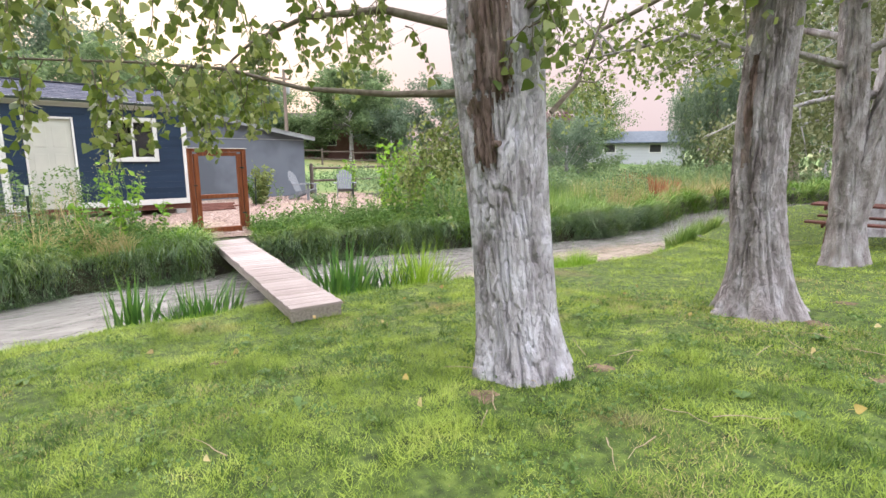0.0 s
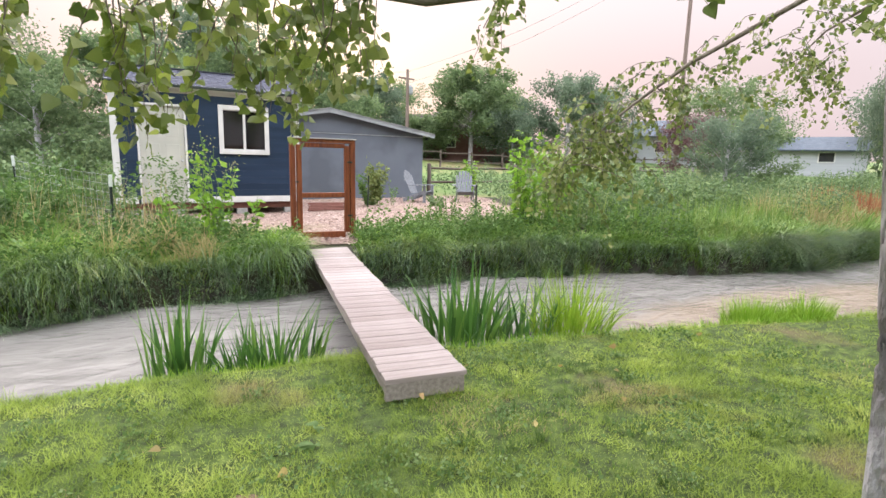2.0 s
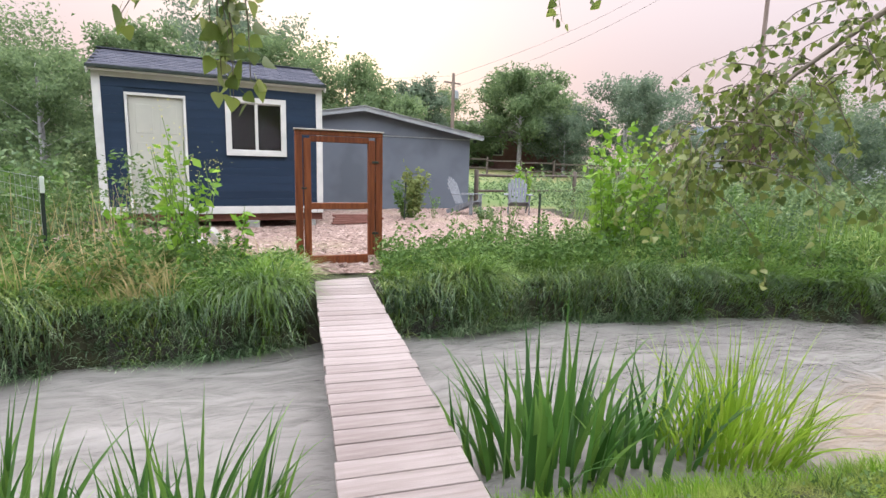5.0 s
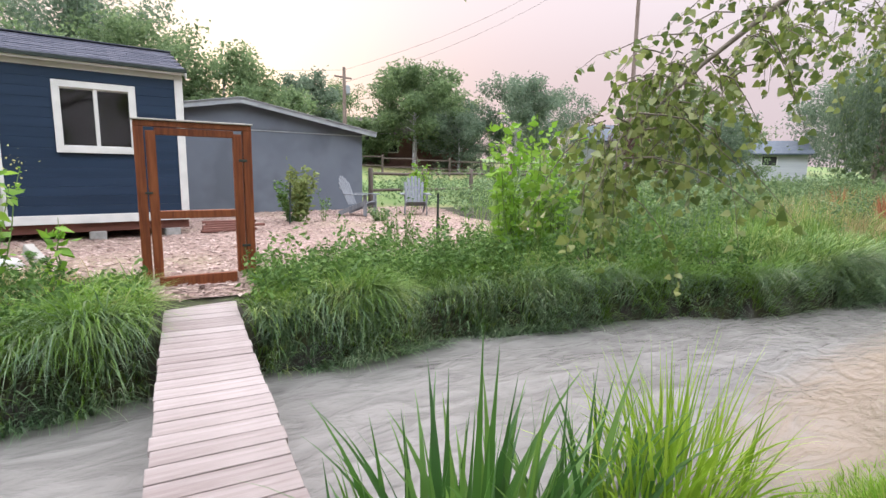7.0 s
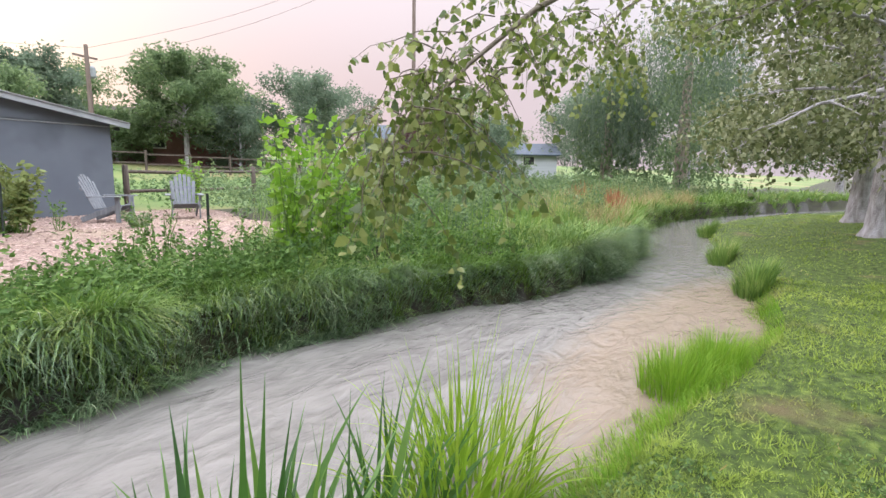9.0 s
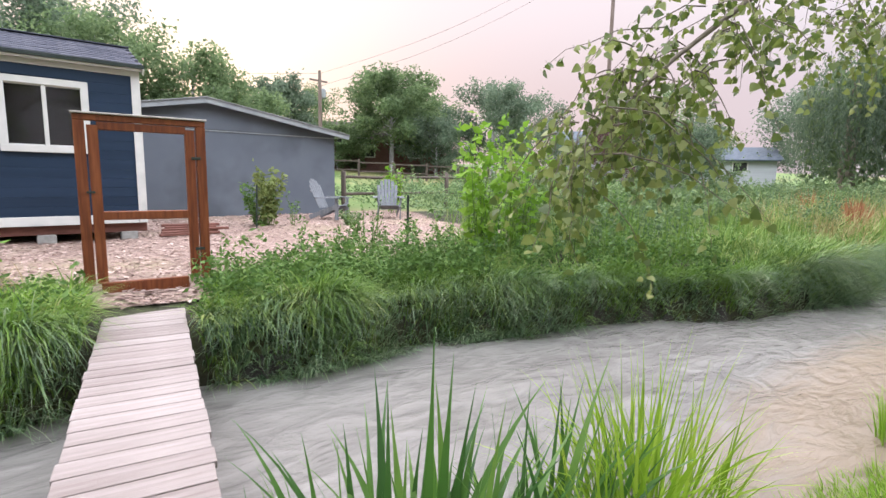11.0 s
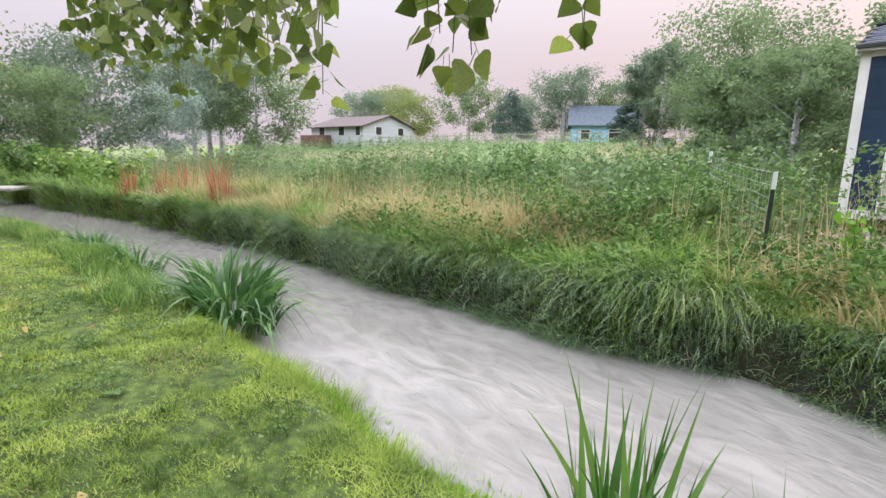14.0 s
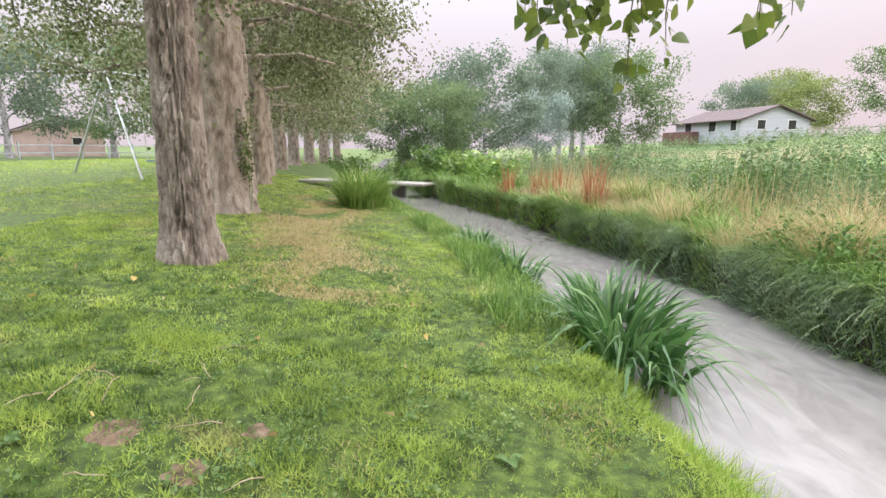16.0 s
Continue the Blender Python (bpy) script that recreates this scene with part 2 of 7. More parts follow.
M_JOIST = mat("grey_stringer_wood", [(0.2, 0.17, 0.15), (0.36, 0.32, 0.29)], 3, 8, rough=0.85, bump=0.4, bscale=30, stretch=(12, 1, 12))
M_RUST = mat("red_brown_stained_wood", [(0.085, 0.022, 0.01), (0.16, 0.045, 0.016), (0.25, 0.08, 0.03)], 4, 8, rough=0.55, bump=0.3, bscale=24, stretch=(9, 9, 0.7), piece=0.3, bdist=0.006)
M_CAP = mat("weathered_gate_cap", [(0.35, 0.31, 0.29), (0.5, 0.46, 0.43)], 6, bump=0.3)
M_BLUE = mat("navy_painted_siding", [(0.009, 0.021, 0.045), (0.013, 0.029, 0.06), (0.018, 0.037, 0.075)], 2.2, 6, rough=0.55, bump=0.15, bscale=40, stretch=(0.3, 1, 3), piece=0.3, bdist=0.004)
M_WHITE = mat("white_painted_trim", [(0.52, 0.52, 0.51), (0.64, 0.635, 0.62)], 4, 6, rough=0.6, bump=0.1, bscale=60, bdist=0.004)
M_DOOR = mat("cream_painted_door", [(0.39, 0.395, 0.355), (0.47, 0.47, 0.42)], 2, 6, rough=0.5, bump=0.08, bscale=40, bdist=0.004)
M_SKID = mat("treated_skid_beam", [(0.12, 0.05, 0.04), (0.2, 0.09, 0.07)], 4, bump=0.4, stretch=(1, 6, 6))
M_BLOCK = mat("concrete_block", [(0.24, 0.24, 0.23), (0.38, 0.37, 0.36)], 12, 8, rough=0.95, bump=0.6, bscale=90)
M_SHINGLE = mat("charcoal_shingle", [(0.03, 0.032, 0.05), (0.06, 0.064, 0.09), (0.1, 0.1, 0.125)], 30, 6, rough=0.95, bump=0.6, bscale=160, piece=0.5)
M_GREY = mat("grey_painted_wall", [(0.105, 0.12, 0.148), (0.135, 0.152, 0.182)], 0.9, 8, rough=0.75, bump=0.15, bscale=50, patch=(0.095, 0.108, 0.13), patch_scale=0.7)
M_GTRIM = mat("pale_grey_fascia", [(0.24, 0.26, 0.28), (0.34, 0.36, 0.38)], 3, bump=0.1)
M_METALROOF = mat("galvanised_roof_sheet", [(0.25, 0.26, 0.27), (0.36, 0.36, 0.37)], 3, rough=0.5, bump=0.1, metallic=0.5)
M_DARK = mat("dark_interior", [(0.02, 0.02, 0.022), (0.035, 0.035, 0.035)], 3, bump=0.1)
M_CHAIR = mat("weathered_grey_chair_wood", [(0.13, 0.14, 0.16), (0.22, 0.23, 0.25)], 4, 8, rough=0.85, bump=0.3, stretch=(6, 6, 1))
M_FENCE = mat("weathered_fence_wood", [(0.06, 0.048, 0.04), (0.13, 0.105, 0.09)], 5, 8, rough=0.95, bump=0.6, stretch=(3, 3, 1))
M_POLE = mat("utility_pole_wood", [(0.14, 0.1, 0.085), (0.24, 0.19, 0.17)], 3, 8, rough=0.95, bump=0.4, stretch=(5, 5, 0.3))
M_STEEL = mat("dull_steel", [(0.4, 0.42, 0.42), (0.55, 0.57, 0.57)], 5, rough=0.4, bump=0.05, metallic=0.8)
M_TPOST = mat("dark_green_steel_post", [(0.02, 0.03, 0.025), (0.04, 0.05, 0.045)], 8, rough=0.6, bump=0.2, metallic=0.3)
M_TPOSTW = mat("whitened_post_tip", [(0.45, 0.5, 0.48), (0.6, 0.63, 0.6)], 8, rough=0.6, bump=0.1)
M_WIRE = mat("galvanised_wire", [(0.3, 0.32, 0.32), (0.42, 0.44, 0.44)], 5, rough=0.5, bump=0, metallic=0.6)
M_TABLE = mat("dark_red_table_wood", [(0.07, 0.025, 0.02), (0.15, 0.055, 0.045)], 4, 8, rough=0.6, bump=0.3, stretch=(1, 8, 8))
M_CONC = mat("pale_concrete", [(0.256, 0.240, 0.216), (0.360, 0.340, 0.308)], 4, 8, rough=0.9, bump=0.4)
M_STONE = mat("pale_river_stone", [(0.4, 0.4, 0.4), (0.62, 0.62, 0.6)], 7, 8, rough=0.9, bump=0.5)
M_PALEWALL = mat("pale_house_siding", [(0.36, 0.37, 0.41), (0.44, 0.45, 0.49)], 1, bump=0.2, stretch=(0.2, 0.2, 5))
M_BROWNROOF = mat("brown_house_roof", [(0.07, 0.05, 0.05), (0.12, 0.09, 0.09)], 3, bump=0.5)
M_BLUEROOF = mat("blue_grey_house_roof", [(0.06, 0.075, 0.1), (0.1, 0.12, 0.15)], 3, bump=0.5)
M_BLUEWALL = mat("blue_house_wall", [(0.22, 0.42, 0.66), (0.3, 0.5, 0.72)], 1, bump=0.2)
M_PINKWALL = mat("pinkish_house_wall", [(0.46, 0.33, 0.31), (0.56, 0.42, 0.4)], 1, bump=0.2)
M_BRICKRED = mat("red_brick_house_wall", [(0.11, 0.055, 0.048), (0.17, 0.09, 0.08)], 2, bump=0.4)
M_BRIGHTBLUE = mat("blue_plastic_seat", [(0.02, 0.06, 0.25), (0.04, 0.1, 0.35)], 4, rough=0.4, bump=0)
M_FALLEN = mat("fallen_yellow_leaf", [(0.5, 0.36, 0.1), (0.6, 0.5, 0.28), (0.45, 0.28, 0.12)], 10, rough=0.8, bump=0.2, piece=0.8, through_light=0.2)
M_STRAW = mat("dead_twig", [(0.3, 0.22, 0.15), (0.45, 0.36, 0.27)], 8, rough=0.9, bump=0.2)


def glass(name):
    m = bpy.data.materials.new(name)
    m.use_nodes = True
    p = m.node_tree.nodes["Principled BSDF"]
    p.inputs["Base Color"].default_value = (0.75, 0.8, 0.8, 1)
    p.inputs["Roughness"].default_value = 0.03
    p.inputs["Transmission Weight"].default_value = 1.0
    p.inputs["IOR"].default_value = 1.45
    return m


M_GLASS = glass("window_glass")


def water_material():
    """Silty running water: milky body, glossy skin, ripples drawn out along the flow."""
    m = bpy.data.materials.new("silty_stream_water")
    m.use_nodes = True
    n, l = m.node_tree.nodes, m.node_tree.links
    p = n["Principled BSDF"]
    tc = n.new("ShaderNodeTexCoord")
    mp = n.new("ShaderNodeMapping")
    mp.inputs["Scale"].default_value = (0.85, 1.8, 1.0)
    l.new(tc.outputs["Object"], mp.inputs["Vector"])
    a = n.new("ShaderNodeTexNoise")
    a.inputs["Scale"].default_value, a.inputs["Detail"].default_value, a.inputs["Distortion"].default_value = 2.2, 6.0, 1.3
    l.new(mp.outputs["Vector"], a.inputs["Vector"])
    c = n.new("ShaderNodeTexNoise")
    c.inputs["Scale"].default_value, c.inputs["Detail"].default_value, c.inputs["Distortion"].default_value = 7.0, 4.0, 0.8
    l.new(mp.outputs["Vector"], c.inputs["Vector"])
    cr = n.new("ShaderNodeValToRGB")
    cr.color_ramp.elements[0].position, cr.color_ramp.elements[0].color = 0.3, (0.16, 0.152, 0.143, 1)
    cr.color_ramp.elements[1].position, cr.color_ramp.elements[1].color = 0.75, (0.25, 0.238, 0.224, 1)
    l.new(a.outputs["Fac"], cr.inputs["Fac"])
    # brown silty shallows along the near bank above the bridge, tree reflections tinted in
    sep = n.new("ShaderNodeSeparateXYZ")
    l.new(tc.outputs["Object"], sep.inputs["Vector"])

    def calc(op, a1, b1):
        q = n.new("ShaderNodeMath")
        q.operation = op
        for k, val in enumerate((a1, b1)):
            if isinstance(val, float):
                q.inputs[k].default_value = val
            else:
                l.new(val, q.inputs[k])
        return q.outputs[0]

    def mapped(v, lo, hi, to_lo, to_hi):
        q = n.new("ShaderNodeMapRange")
        q.inputs["From Min"].default_value, q.inputs["From Max"].default_value = lo, hi
        q.inputs["To Min"].default_value, q.inputs["To Max"].default_value = to_lo, to_hi
        l.new(v, q.inputs["Value"])
        return q.outputs[0]

    ex = calc("POWER", calc("MULTIPLY", calc("ADD", sep.outputs["X"], -8.6), 0.24), 2.0)
    ey = calc("POWER", calc("MULTIPLY", calc("ADD", sep.outputs["Y"], -6.3), 0.8), 2.0)
    away = calc("ADD", calc("ADD", ex, ey), calc("MULTIPLY", a.outputs["Fac"], 0.9))
    silt_reflection = mapped(away, 1.0, 1.75, 1.0, 0.0)
    mx = n.new("ShaderNodeMix")
    mx.data_type = "RGBA"
    l.new(silt_reflection, mx.inputs["Factor"])
    l.new(cr.outputs["Color"], mx.inputs["A"])
    mx.inputs["B"].default_value = (0.27, 0.215, 0.165, 1)
    l.new(mx.outputs["Result"], p.inputs["Base Color"])
    swift = mapped(sep.outputs["X"], -3.0, 2.5, 0.07, 0.9)
    p.inputs["Roughness"].default_value = 0.09
    p.inputs["IOR"].default_value = 1.33
    p.inputs["Specular IOR Level"].default_value = 0.38
    b = n.new("ShaderNodeBump")
    b.inputs["Distance"].default_value = 0.1
    l.new(calc("MULTIPLY", swift, 0.5), b.inputs["Strength"])
    l.new(a.outputs["Fac"], b.inputs["Height"])
    b2 = n.new("ShaderNodeBump")
    b2.inputs["Distance"].default_value = 0.03
    l.new(calc("MULTIPLY", swift, 0.55), b2.inputs["Strength"])
    l.new(c.outputs["Fac"], b2.inputs["Height"])
    l.new(b.outputs["Normal"], b2.inputs["Normal"])
    l.new(b2.outputs["Normal"], p.inputs["Normal"])
    return m


M_WATER = water_material()


# ---- mesh helpers ----
def mesh_np(name, verts, faces, material, parent=None, smooth=False, label=""):
    """One mesh object from arrays: verts (n, 3), faces a list of (m, 3) or (m, 4) index arrays."""
    me = bpy.data.meshes.new(name)
    verts = np.asarray(verts, dtype=np.float32).reshape(-1, 3)
    faces = [np.asarray(f, dtype=np.int32) for f in faces if len(f)]
    me.vertices.add(len(verts))
    me.vertices.foreach_set("co", verts.ravel())
    loops = np.concatenate([f.ravel() for f in faces])
    totals = np.concatenate([np.full(len(f), f.shape[1], np.int32) for f in faces])
    me.loops.add(len(loops))
    me.loops.foreach_set("vertex_index", loops)
    me.polygons.add(len(totals))
    me.polygons.foreach_set("loop_start", np.concatenate([[0], np.cumsum(totals)[:-1]]).astype(np.int32))
    me.polygons.foreach_set("loop_total", totals)
    if smooth:
        me.polygons.foreach_set("use_smooth", np.ones(len(totals), dtype=bool))
    me.update(calc_edges=True)
    me.materials.append(material)
    ob = new(name, me)
    if parent:
        ob.parent = parent
    if label:
        tagged(ob, label)
    return ob


def part(name, bm, material, parent=None, label="", smooth=False):
    """Link a bmesh as ONE mesh object under a thing or a part."""
    me = bpy.data.meshes.new(name)
    bm.normal_update()
    bm.to_mesh(me)
    bm.free()
    if smooth:
        me.polygons.foreach_set("use_smooth", np.ones(len(me.polygons), dtype=bool))
    me.materials.append(material)
    ob = new(name, me)
    if parent:
        ob.parent = parent
    if label:
        tagged(ob, label)
    return ob


def thing(name, m, label, category, group="", kind=""):
    ob = new(name)
    ob.matrix_world = m
    ob.empty_display_size = 0.2
    return tagged(ob, label, category, group, kind)


def add_box(bm, centre, size, rot=None, bevel=0.004):
    """A bevelled box added to bm."""
    made = bmesh.ops.create_cube(bm, size=1.0)["verts"]
    m = Matrix.Translation(centre) @ (rot.to_4x4() if rot else Matrix.Identity(4)) @ Matrix.Diagonal((*size, 1))
    bmesh.ops.transform(bm, matrix=m, verts=made)
    if bevel:
        edges = list({e for v in made for e in v.link_edges})
        bmesh.ops.bevel(bm, geom=edges, offset=bevel, segments=1, affect="EDGES")
    return bm


def box(centre, size, rot=None, bevel=0.004):
    return add_box(bmesh.new(), centre, size, rot, bevel)


def turn(rx=0, ry=0, rz=0):
    return Euler((radians(rx), radians(ry), radians(rz))).to_matrix()


def tube_arrays(points, radii, sides=7):
    """Vertices and quads of a tapered tube along points."""
    P = np.asarray(points, float)
    R = np.asarray(radii, float)
    T = np.gradient(P, axis=0)
    T /= np.linalg.norm(T, axis=1, keepdims=True) + 1e-9
    ref = np.where(np.abs(T[:, 2:3]) > 0.9, np.array([[1.0, 0, 0]]), np.array([[0, 0, 1.0]]))
    U = np.cross(T, ref)
    U /= np.linalg.norm(U, axis=1, keepdims=True) + 1e-9
    W = np.cross(T, U)
    a = np.linspace(0, 2 * np.pi, sides, endpoint=False)
    V = P[:, None] + R[:, None, None] * (np.cos(a)[None, :, None] * U[:, None] + np.sin(a)[None, :, None] * W[:, None])
    n = len(P)
    i, j = np.meshgrid(np.arange(n - 1), np.arange(sides), indexing="ij")
    k = (j + 1) % sides
    F = np.stack([i * sides + j, i * sides + k, (i + 1) * sides + k, (i + 1) * sides + j], -1).reshape(-1, 4)
    return V.reshape(-1, 3), F


def join_arrays(pieces):
    """Join (verts, faces) pairs that share a face size."""
    vs, fs, base = [], [], 0
    for v, f in pieces:
        vs.append(v)
        fs.append(f + base)
        base += len(v)
    return np.concatenate(vs), np.concatenate(fs)


def tubes(name, paths, material, parent=None, sides=6, label=""):
    v, f = join_arrays([tube_arrays(p, r, sides) for p, r in paths])
    return mesh_np(name, v, [f], material, parent, True, label)


def vnoise(x, y, z, seed=0):
    """Smooth value noise in 0..1 on arrays."""
    xi, yi, zi = np.floor(x).astype(np.int64), np.floor(y).astype(np.int64), np.floor(z).astype(np.int64)
    fx, fy, fz = x - xi, y - yi, z - zi
    fx, fy, fz = (f * f * (3 - 2 * f) for f in (fx, fy, fz))

    def h(i, j, k):
        q = (i * 374761393 + j * 668265263 + k * 2147483647 + seed * 974634777) & 0xFFFFFFFF
        q = ((q ^ (q >> 13)) * 1274126177) & 0xFFFFFFFF
        return ((q ^ (q >> 16)) & 0xFFFF) / 65535.0

    r = 0
    for dx, wx in ((0, 1 - fx), (1, fx)):
        for dy, wy in ((0, 1 - fy), (1, fy)):
            for dz, wz in ((0, 1 - fz), (1, fz)):
                r = r + wx * wy * wz * h(xi + dx, yi + dy, zi + dz)
    return r


def smooth(a, b, x):
    t = np.clip((x - a) / (b - a), 0, 1)
    return t * t * (3 - 2 * t)


def blades_arrays(base, height, width, lean, az, segs=2, curl=1.0):
    """Grass blades: tapered strips from base (n, 3), bending towards az; lean is the share of the height bent over."""
    n = len(base)
    s = np.linspace(0, 1, segs + 1)
    d = np.stack([np.cos(az), np.sin(az), np.zeros(n)], -1)
    side_az = az + np.pi / 2 + RNG.uniform(-0.9, 0.9, n)
    side = np.stack([np.cos(side_az), np.sin(side_az), np.zeros(n)], -1)
    hz = s[None] - (np.reshape(curl, (-1, 1)) * lean[:, None] * 0.55) * s[None] ** 2.2
    hd = lean[:, None] * s[None] ** 1.7
    C = base[:, None] + height[:, None, None] * (hd[..., None] * d[:, None] + hz[..., None] * np.array([0, 0, 1.0]))
    w = width[:, None] * (1 - s[None] ** 1.6) * (0.75 + 0.5 * np.sin(np.pi * np.minimum(s[None] * 1.3, 1)))
    L = C[:, :-1] - side[:, None] * (w[:, :-1, None] * 0.5)
    Rr = C[:, :-1] + side[:, None] * (w[:, :-1, None] * 0.5)
    V = np.concatenate([np.stack([L, Rr], 2).reshape(n, -1, 3), C[:, -1:]], 1)
    k = 2 * segs + 1
    off = np.arange(n)[:, None] * k
    quads = []
    for i in range(segs - 1):
        quads.append(np.concatenate([off + 2 * i, off + 2 * i + 1, off + 2 * i + 3, off + 2 * i + 2], 1))
    tri = np.concatenate([off + k - 3, off + k - 2, off + k - 1], 1)
    return V.reshape(-1, 3), (np.concatenate(quads) if quads else np.zeros((0, 4), int)), tri


RNG = np.random.default_rng(7)


def blades(name, base, height, width, lean, az, material, segs=2, parent=None, label="", curl=1.0):
    v, q, t = blades_arrays(np.asarray(base, float), height, width, lean, az, segs, curl)
    return mesh_np(name, v, [q, t], material, parent, False, label)


def leaf_arrays(pos, size, aspect=0.7, droop=0.3, face=None):
    """Leaves: a folded rhombus each, at random turns; droop makes tips hang."""
    n = len(pos)
    az = RNG.uniform(0, 2 * np.pi, n)
    el = RNG.normal(-droop, 0.55, n)
    t = np.stack([np.cos(az) * np.cos(el), np.sin(az) * np.cos(el), np.sin(el)], -1)
    r = RNG.normal(size=(n, 3))
    u = np.cross(t, r)
    u /= np.linalg.norm(u, axis=1, keepdims=True) + 1e-9
    nrm = np.cross(t, u)
    size = size[:, None]
    mid = pos + t * size * 0.42
    V = np.stack([pos, mid + u * size * aspect * 0.5 + nrm * size * 0.08, pos + t * size, mid - u * size * aspect * 0.5 + nrm * size * 0.08], 1)
    o = np.arange(n)[:, None] * 4
    F = np.concatenate([np.concatenate([o, o + 1, o + 2], 1), np.concatenate([o, o + 2, o + 3], 1)])
    return V.reshape(-1, 3), F


def leaves(name, pos, size, material, parent=None, aspect=0.7, droop=0.3, label=""):
    v, f = leaf_arrays(np.asarray(pos, float), size, aspect, droop)
    return mesh_np(name, v, [f], material, parent, False, label)


def deltoid_arrays(pos, down, size):
    """Cottonwood leaves: broad toothed triangles with a stalk, hanging along down (n, 3)."""
    n = len(pos)
    t = down / (np.linalg.norm(down, axis=1, keepdims=True) + 1e-9)
    r = RNG.normal(size=(n, 3)) * np.array([1, 1, 0.35])
    u = np.cross(t, r)
    u /= np.linalg.norm(u, axis=1, keepdims=True) + 1e-9
    nn = np.cross(t, u)
    outline = ((0, 0.0, 0.0), (0.26, -0.03, 0.03), (0.47, 0.1, 0.06), (0.5, 0.25, 0.07), (0.38, 0.48, 0.03), (0.2, 0.76, -0.02), (0, 1.02, -0.08),
               (-0.2, 0.76, -0.02), (-0.38, 0.48, 0.03), (-0.5, 0.25, 0.07), (-0.47, 0.1, 0.06), (-0.26, -0.03, 0.03), (0, 0.4, -0.01))
    stalk = pos + t * size[:, None] * 0.55
    V = [stalk + size[:, None] * (a * u + b * t + c * nn) for a, b, c in outline]
    wst = size[:, None] * 0.018
    V += [pos - u * wst, pos + u * wst, stalk + u * wst, stalk - u * wst]
    V = np.stack(V, 1)
    o = np.arange(n)[:, None] * 17
    tri = [np.concatenate([o + i, o + (i + 1) % 12, o + 12], 1) for i in range(12)]
    quad = np.concatenate([o + 13, o + 14, o + 15, o + 16], 1)
    return V.reshape(-1, 3), np.concatenate(tri), quad


# ---- lie of the land ----
NEAR_X = [-70, -40, -21, -14, -9, -6, -3.6, -1.5, 0.2, 2, 5, 6, 8, 10.1, 12.6, 15.8, 19, 22.3, 26, 30, 36, 70]
NEAR_Y = [-8, -2.5, 1.6, 3.9, 5.5, 6.1, 6.35, 6.68, 6.9, 6.8, 6.5, 6.3, 6.0, 6.0, 6.7, 7.55, 8.3, 8.7, 8.2, 7.0, 4.6, -10]
FAR_X = [-70, -40, -21, -14, -9, -6.2, -4.85, -1.9, 1.3, 3.1, 4.9, 7, 9.2, 10.8, 12.4, 15.7, 18.9, 22.5, 26, 30, 36, 70]
FAR_Y = [-5.6, -0.2, 3.4, 5.9, 7.4, 7.95, 8.25, 8.85, 9.55, 9.7, 9.6, 9.3, 8.6, 8.2, 8.2, 9.1, 10.0, 10.3, 9.9, 8.8, 6.6, -8]
WATER = -0.58
XS = np.linspace(-70, 70, 1401)


def curve_of(px, py):
    y = np.interp(XS, px, py)
    k = np.ones(13) / 13
    return np.convolve(np.pad(y, 6, mode="edge"), k, mode="valid")


NEAR_C, FAR_C = curve_of(NEAR_X, NEAR_Y), curve_of(FAR_X, FAR_Y)


def y_near(x):
    return np.interp(x, XS, NEAR_C) + 0.06 * np.sin(2.3 * x) * np.cos(0.9 * x + 1)


def y_far(x):
    return np.interp(x, XS, FAR_C) + 0.14 * np.sin(1.7 * x + 2) * np.cos(0.7 * x)


def ground_z(x, y):
    x, y = np.asarray(x, float), np.asarray(y, float)
    dn, df = y_near(x) - y, y - y_far(x)
    lawn = -0.36 * (1 - smooth(0.8, 5.4, dn)) - 0.34 * (1 - smooth(-0.1, 0.45, dn))
    lawn = lawn + 0.42 * smooth(2.5, 9, -y) + 1.8 * smooth(35, 90, -y) + 0.03 * (vnoise(x * 0.8, y * 0.8, x * 0) - 0.5) * smooth(0, 1, dn)
    far = -0.74 + 0.64 * smooth(0.1, 0.3, df) + 0.14 * smooth(0.3, 1.8, df) + 2.9 * smooth(10, 60, df) + 0.05 * (vnoise(x * 0.6, y * 0.6, x * 0 + 4) - 0.5) * smooth(0.3, 2, df) * smooth(12, 8, df)
    bed = -0.95
    z = np.where(dn > -0.1, lawn, np.where(df > -0.05, far, bed))
    inside = (dn <= 0.0) & (df <= 0.0)
    return np.where(inside, np.minimum(z, -0.72 - 0.22 * smooth(0, 0.5, np.minimum(-dn, -df))), z)


def gz(x, y):
    return float(ground_z(x, y))


def axis_steps(near_lo, near_hi, step, far_lo, far_hi):
    mid = np.arange(near_lo, near_hi + step / 2, step)
    up = near_hi + np.cumsum(step * 1.16 ** np.arange(1, 60))
    dn = near_lo - np.cumsum(step * 1.16 ** np.arange(1, 60))
    return np.concatenate([[far_lo], dn[dn > far_lo][::-1], mid, up[up < far_hi], [far_hi]])


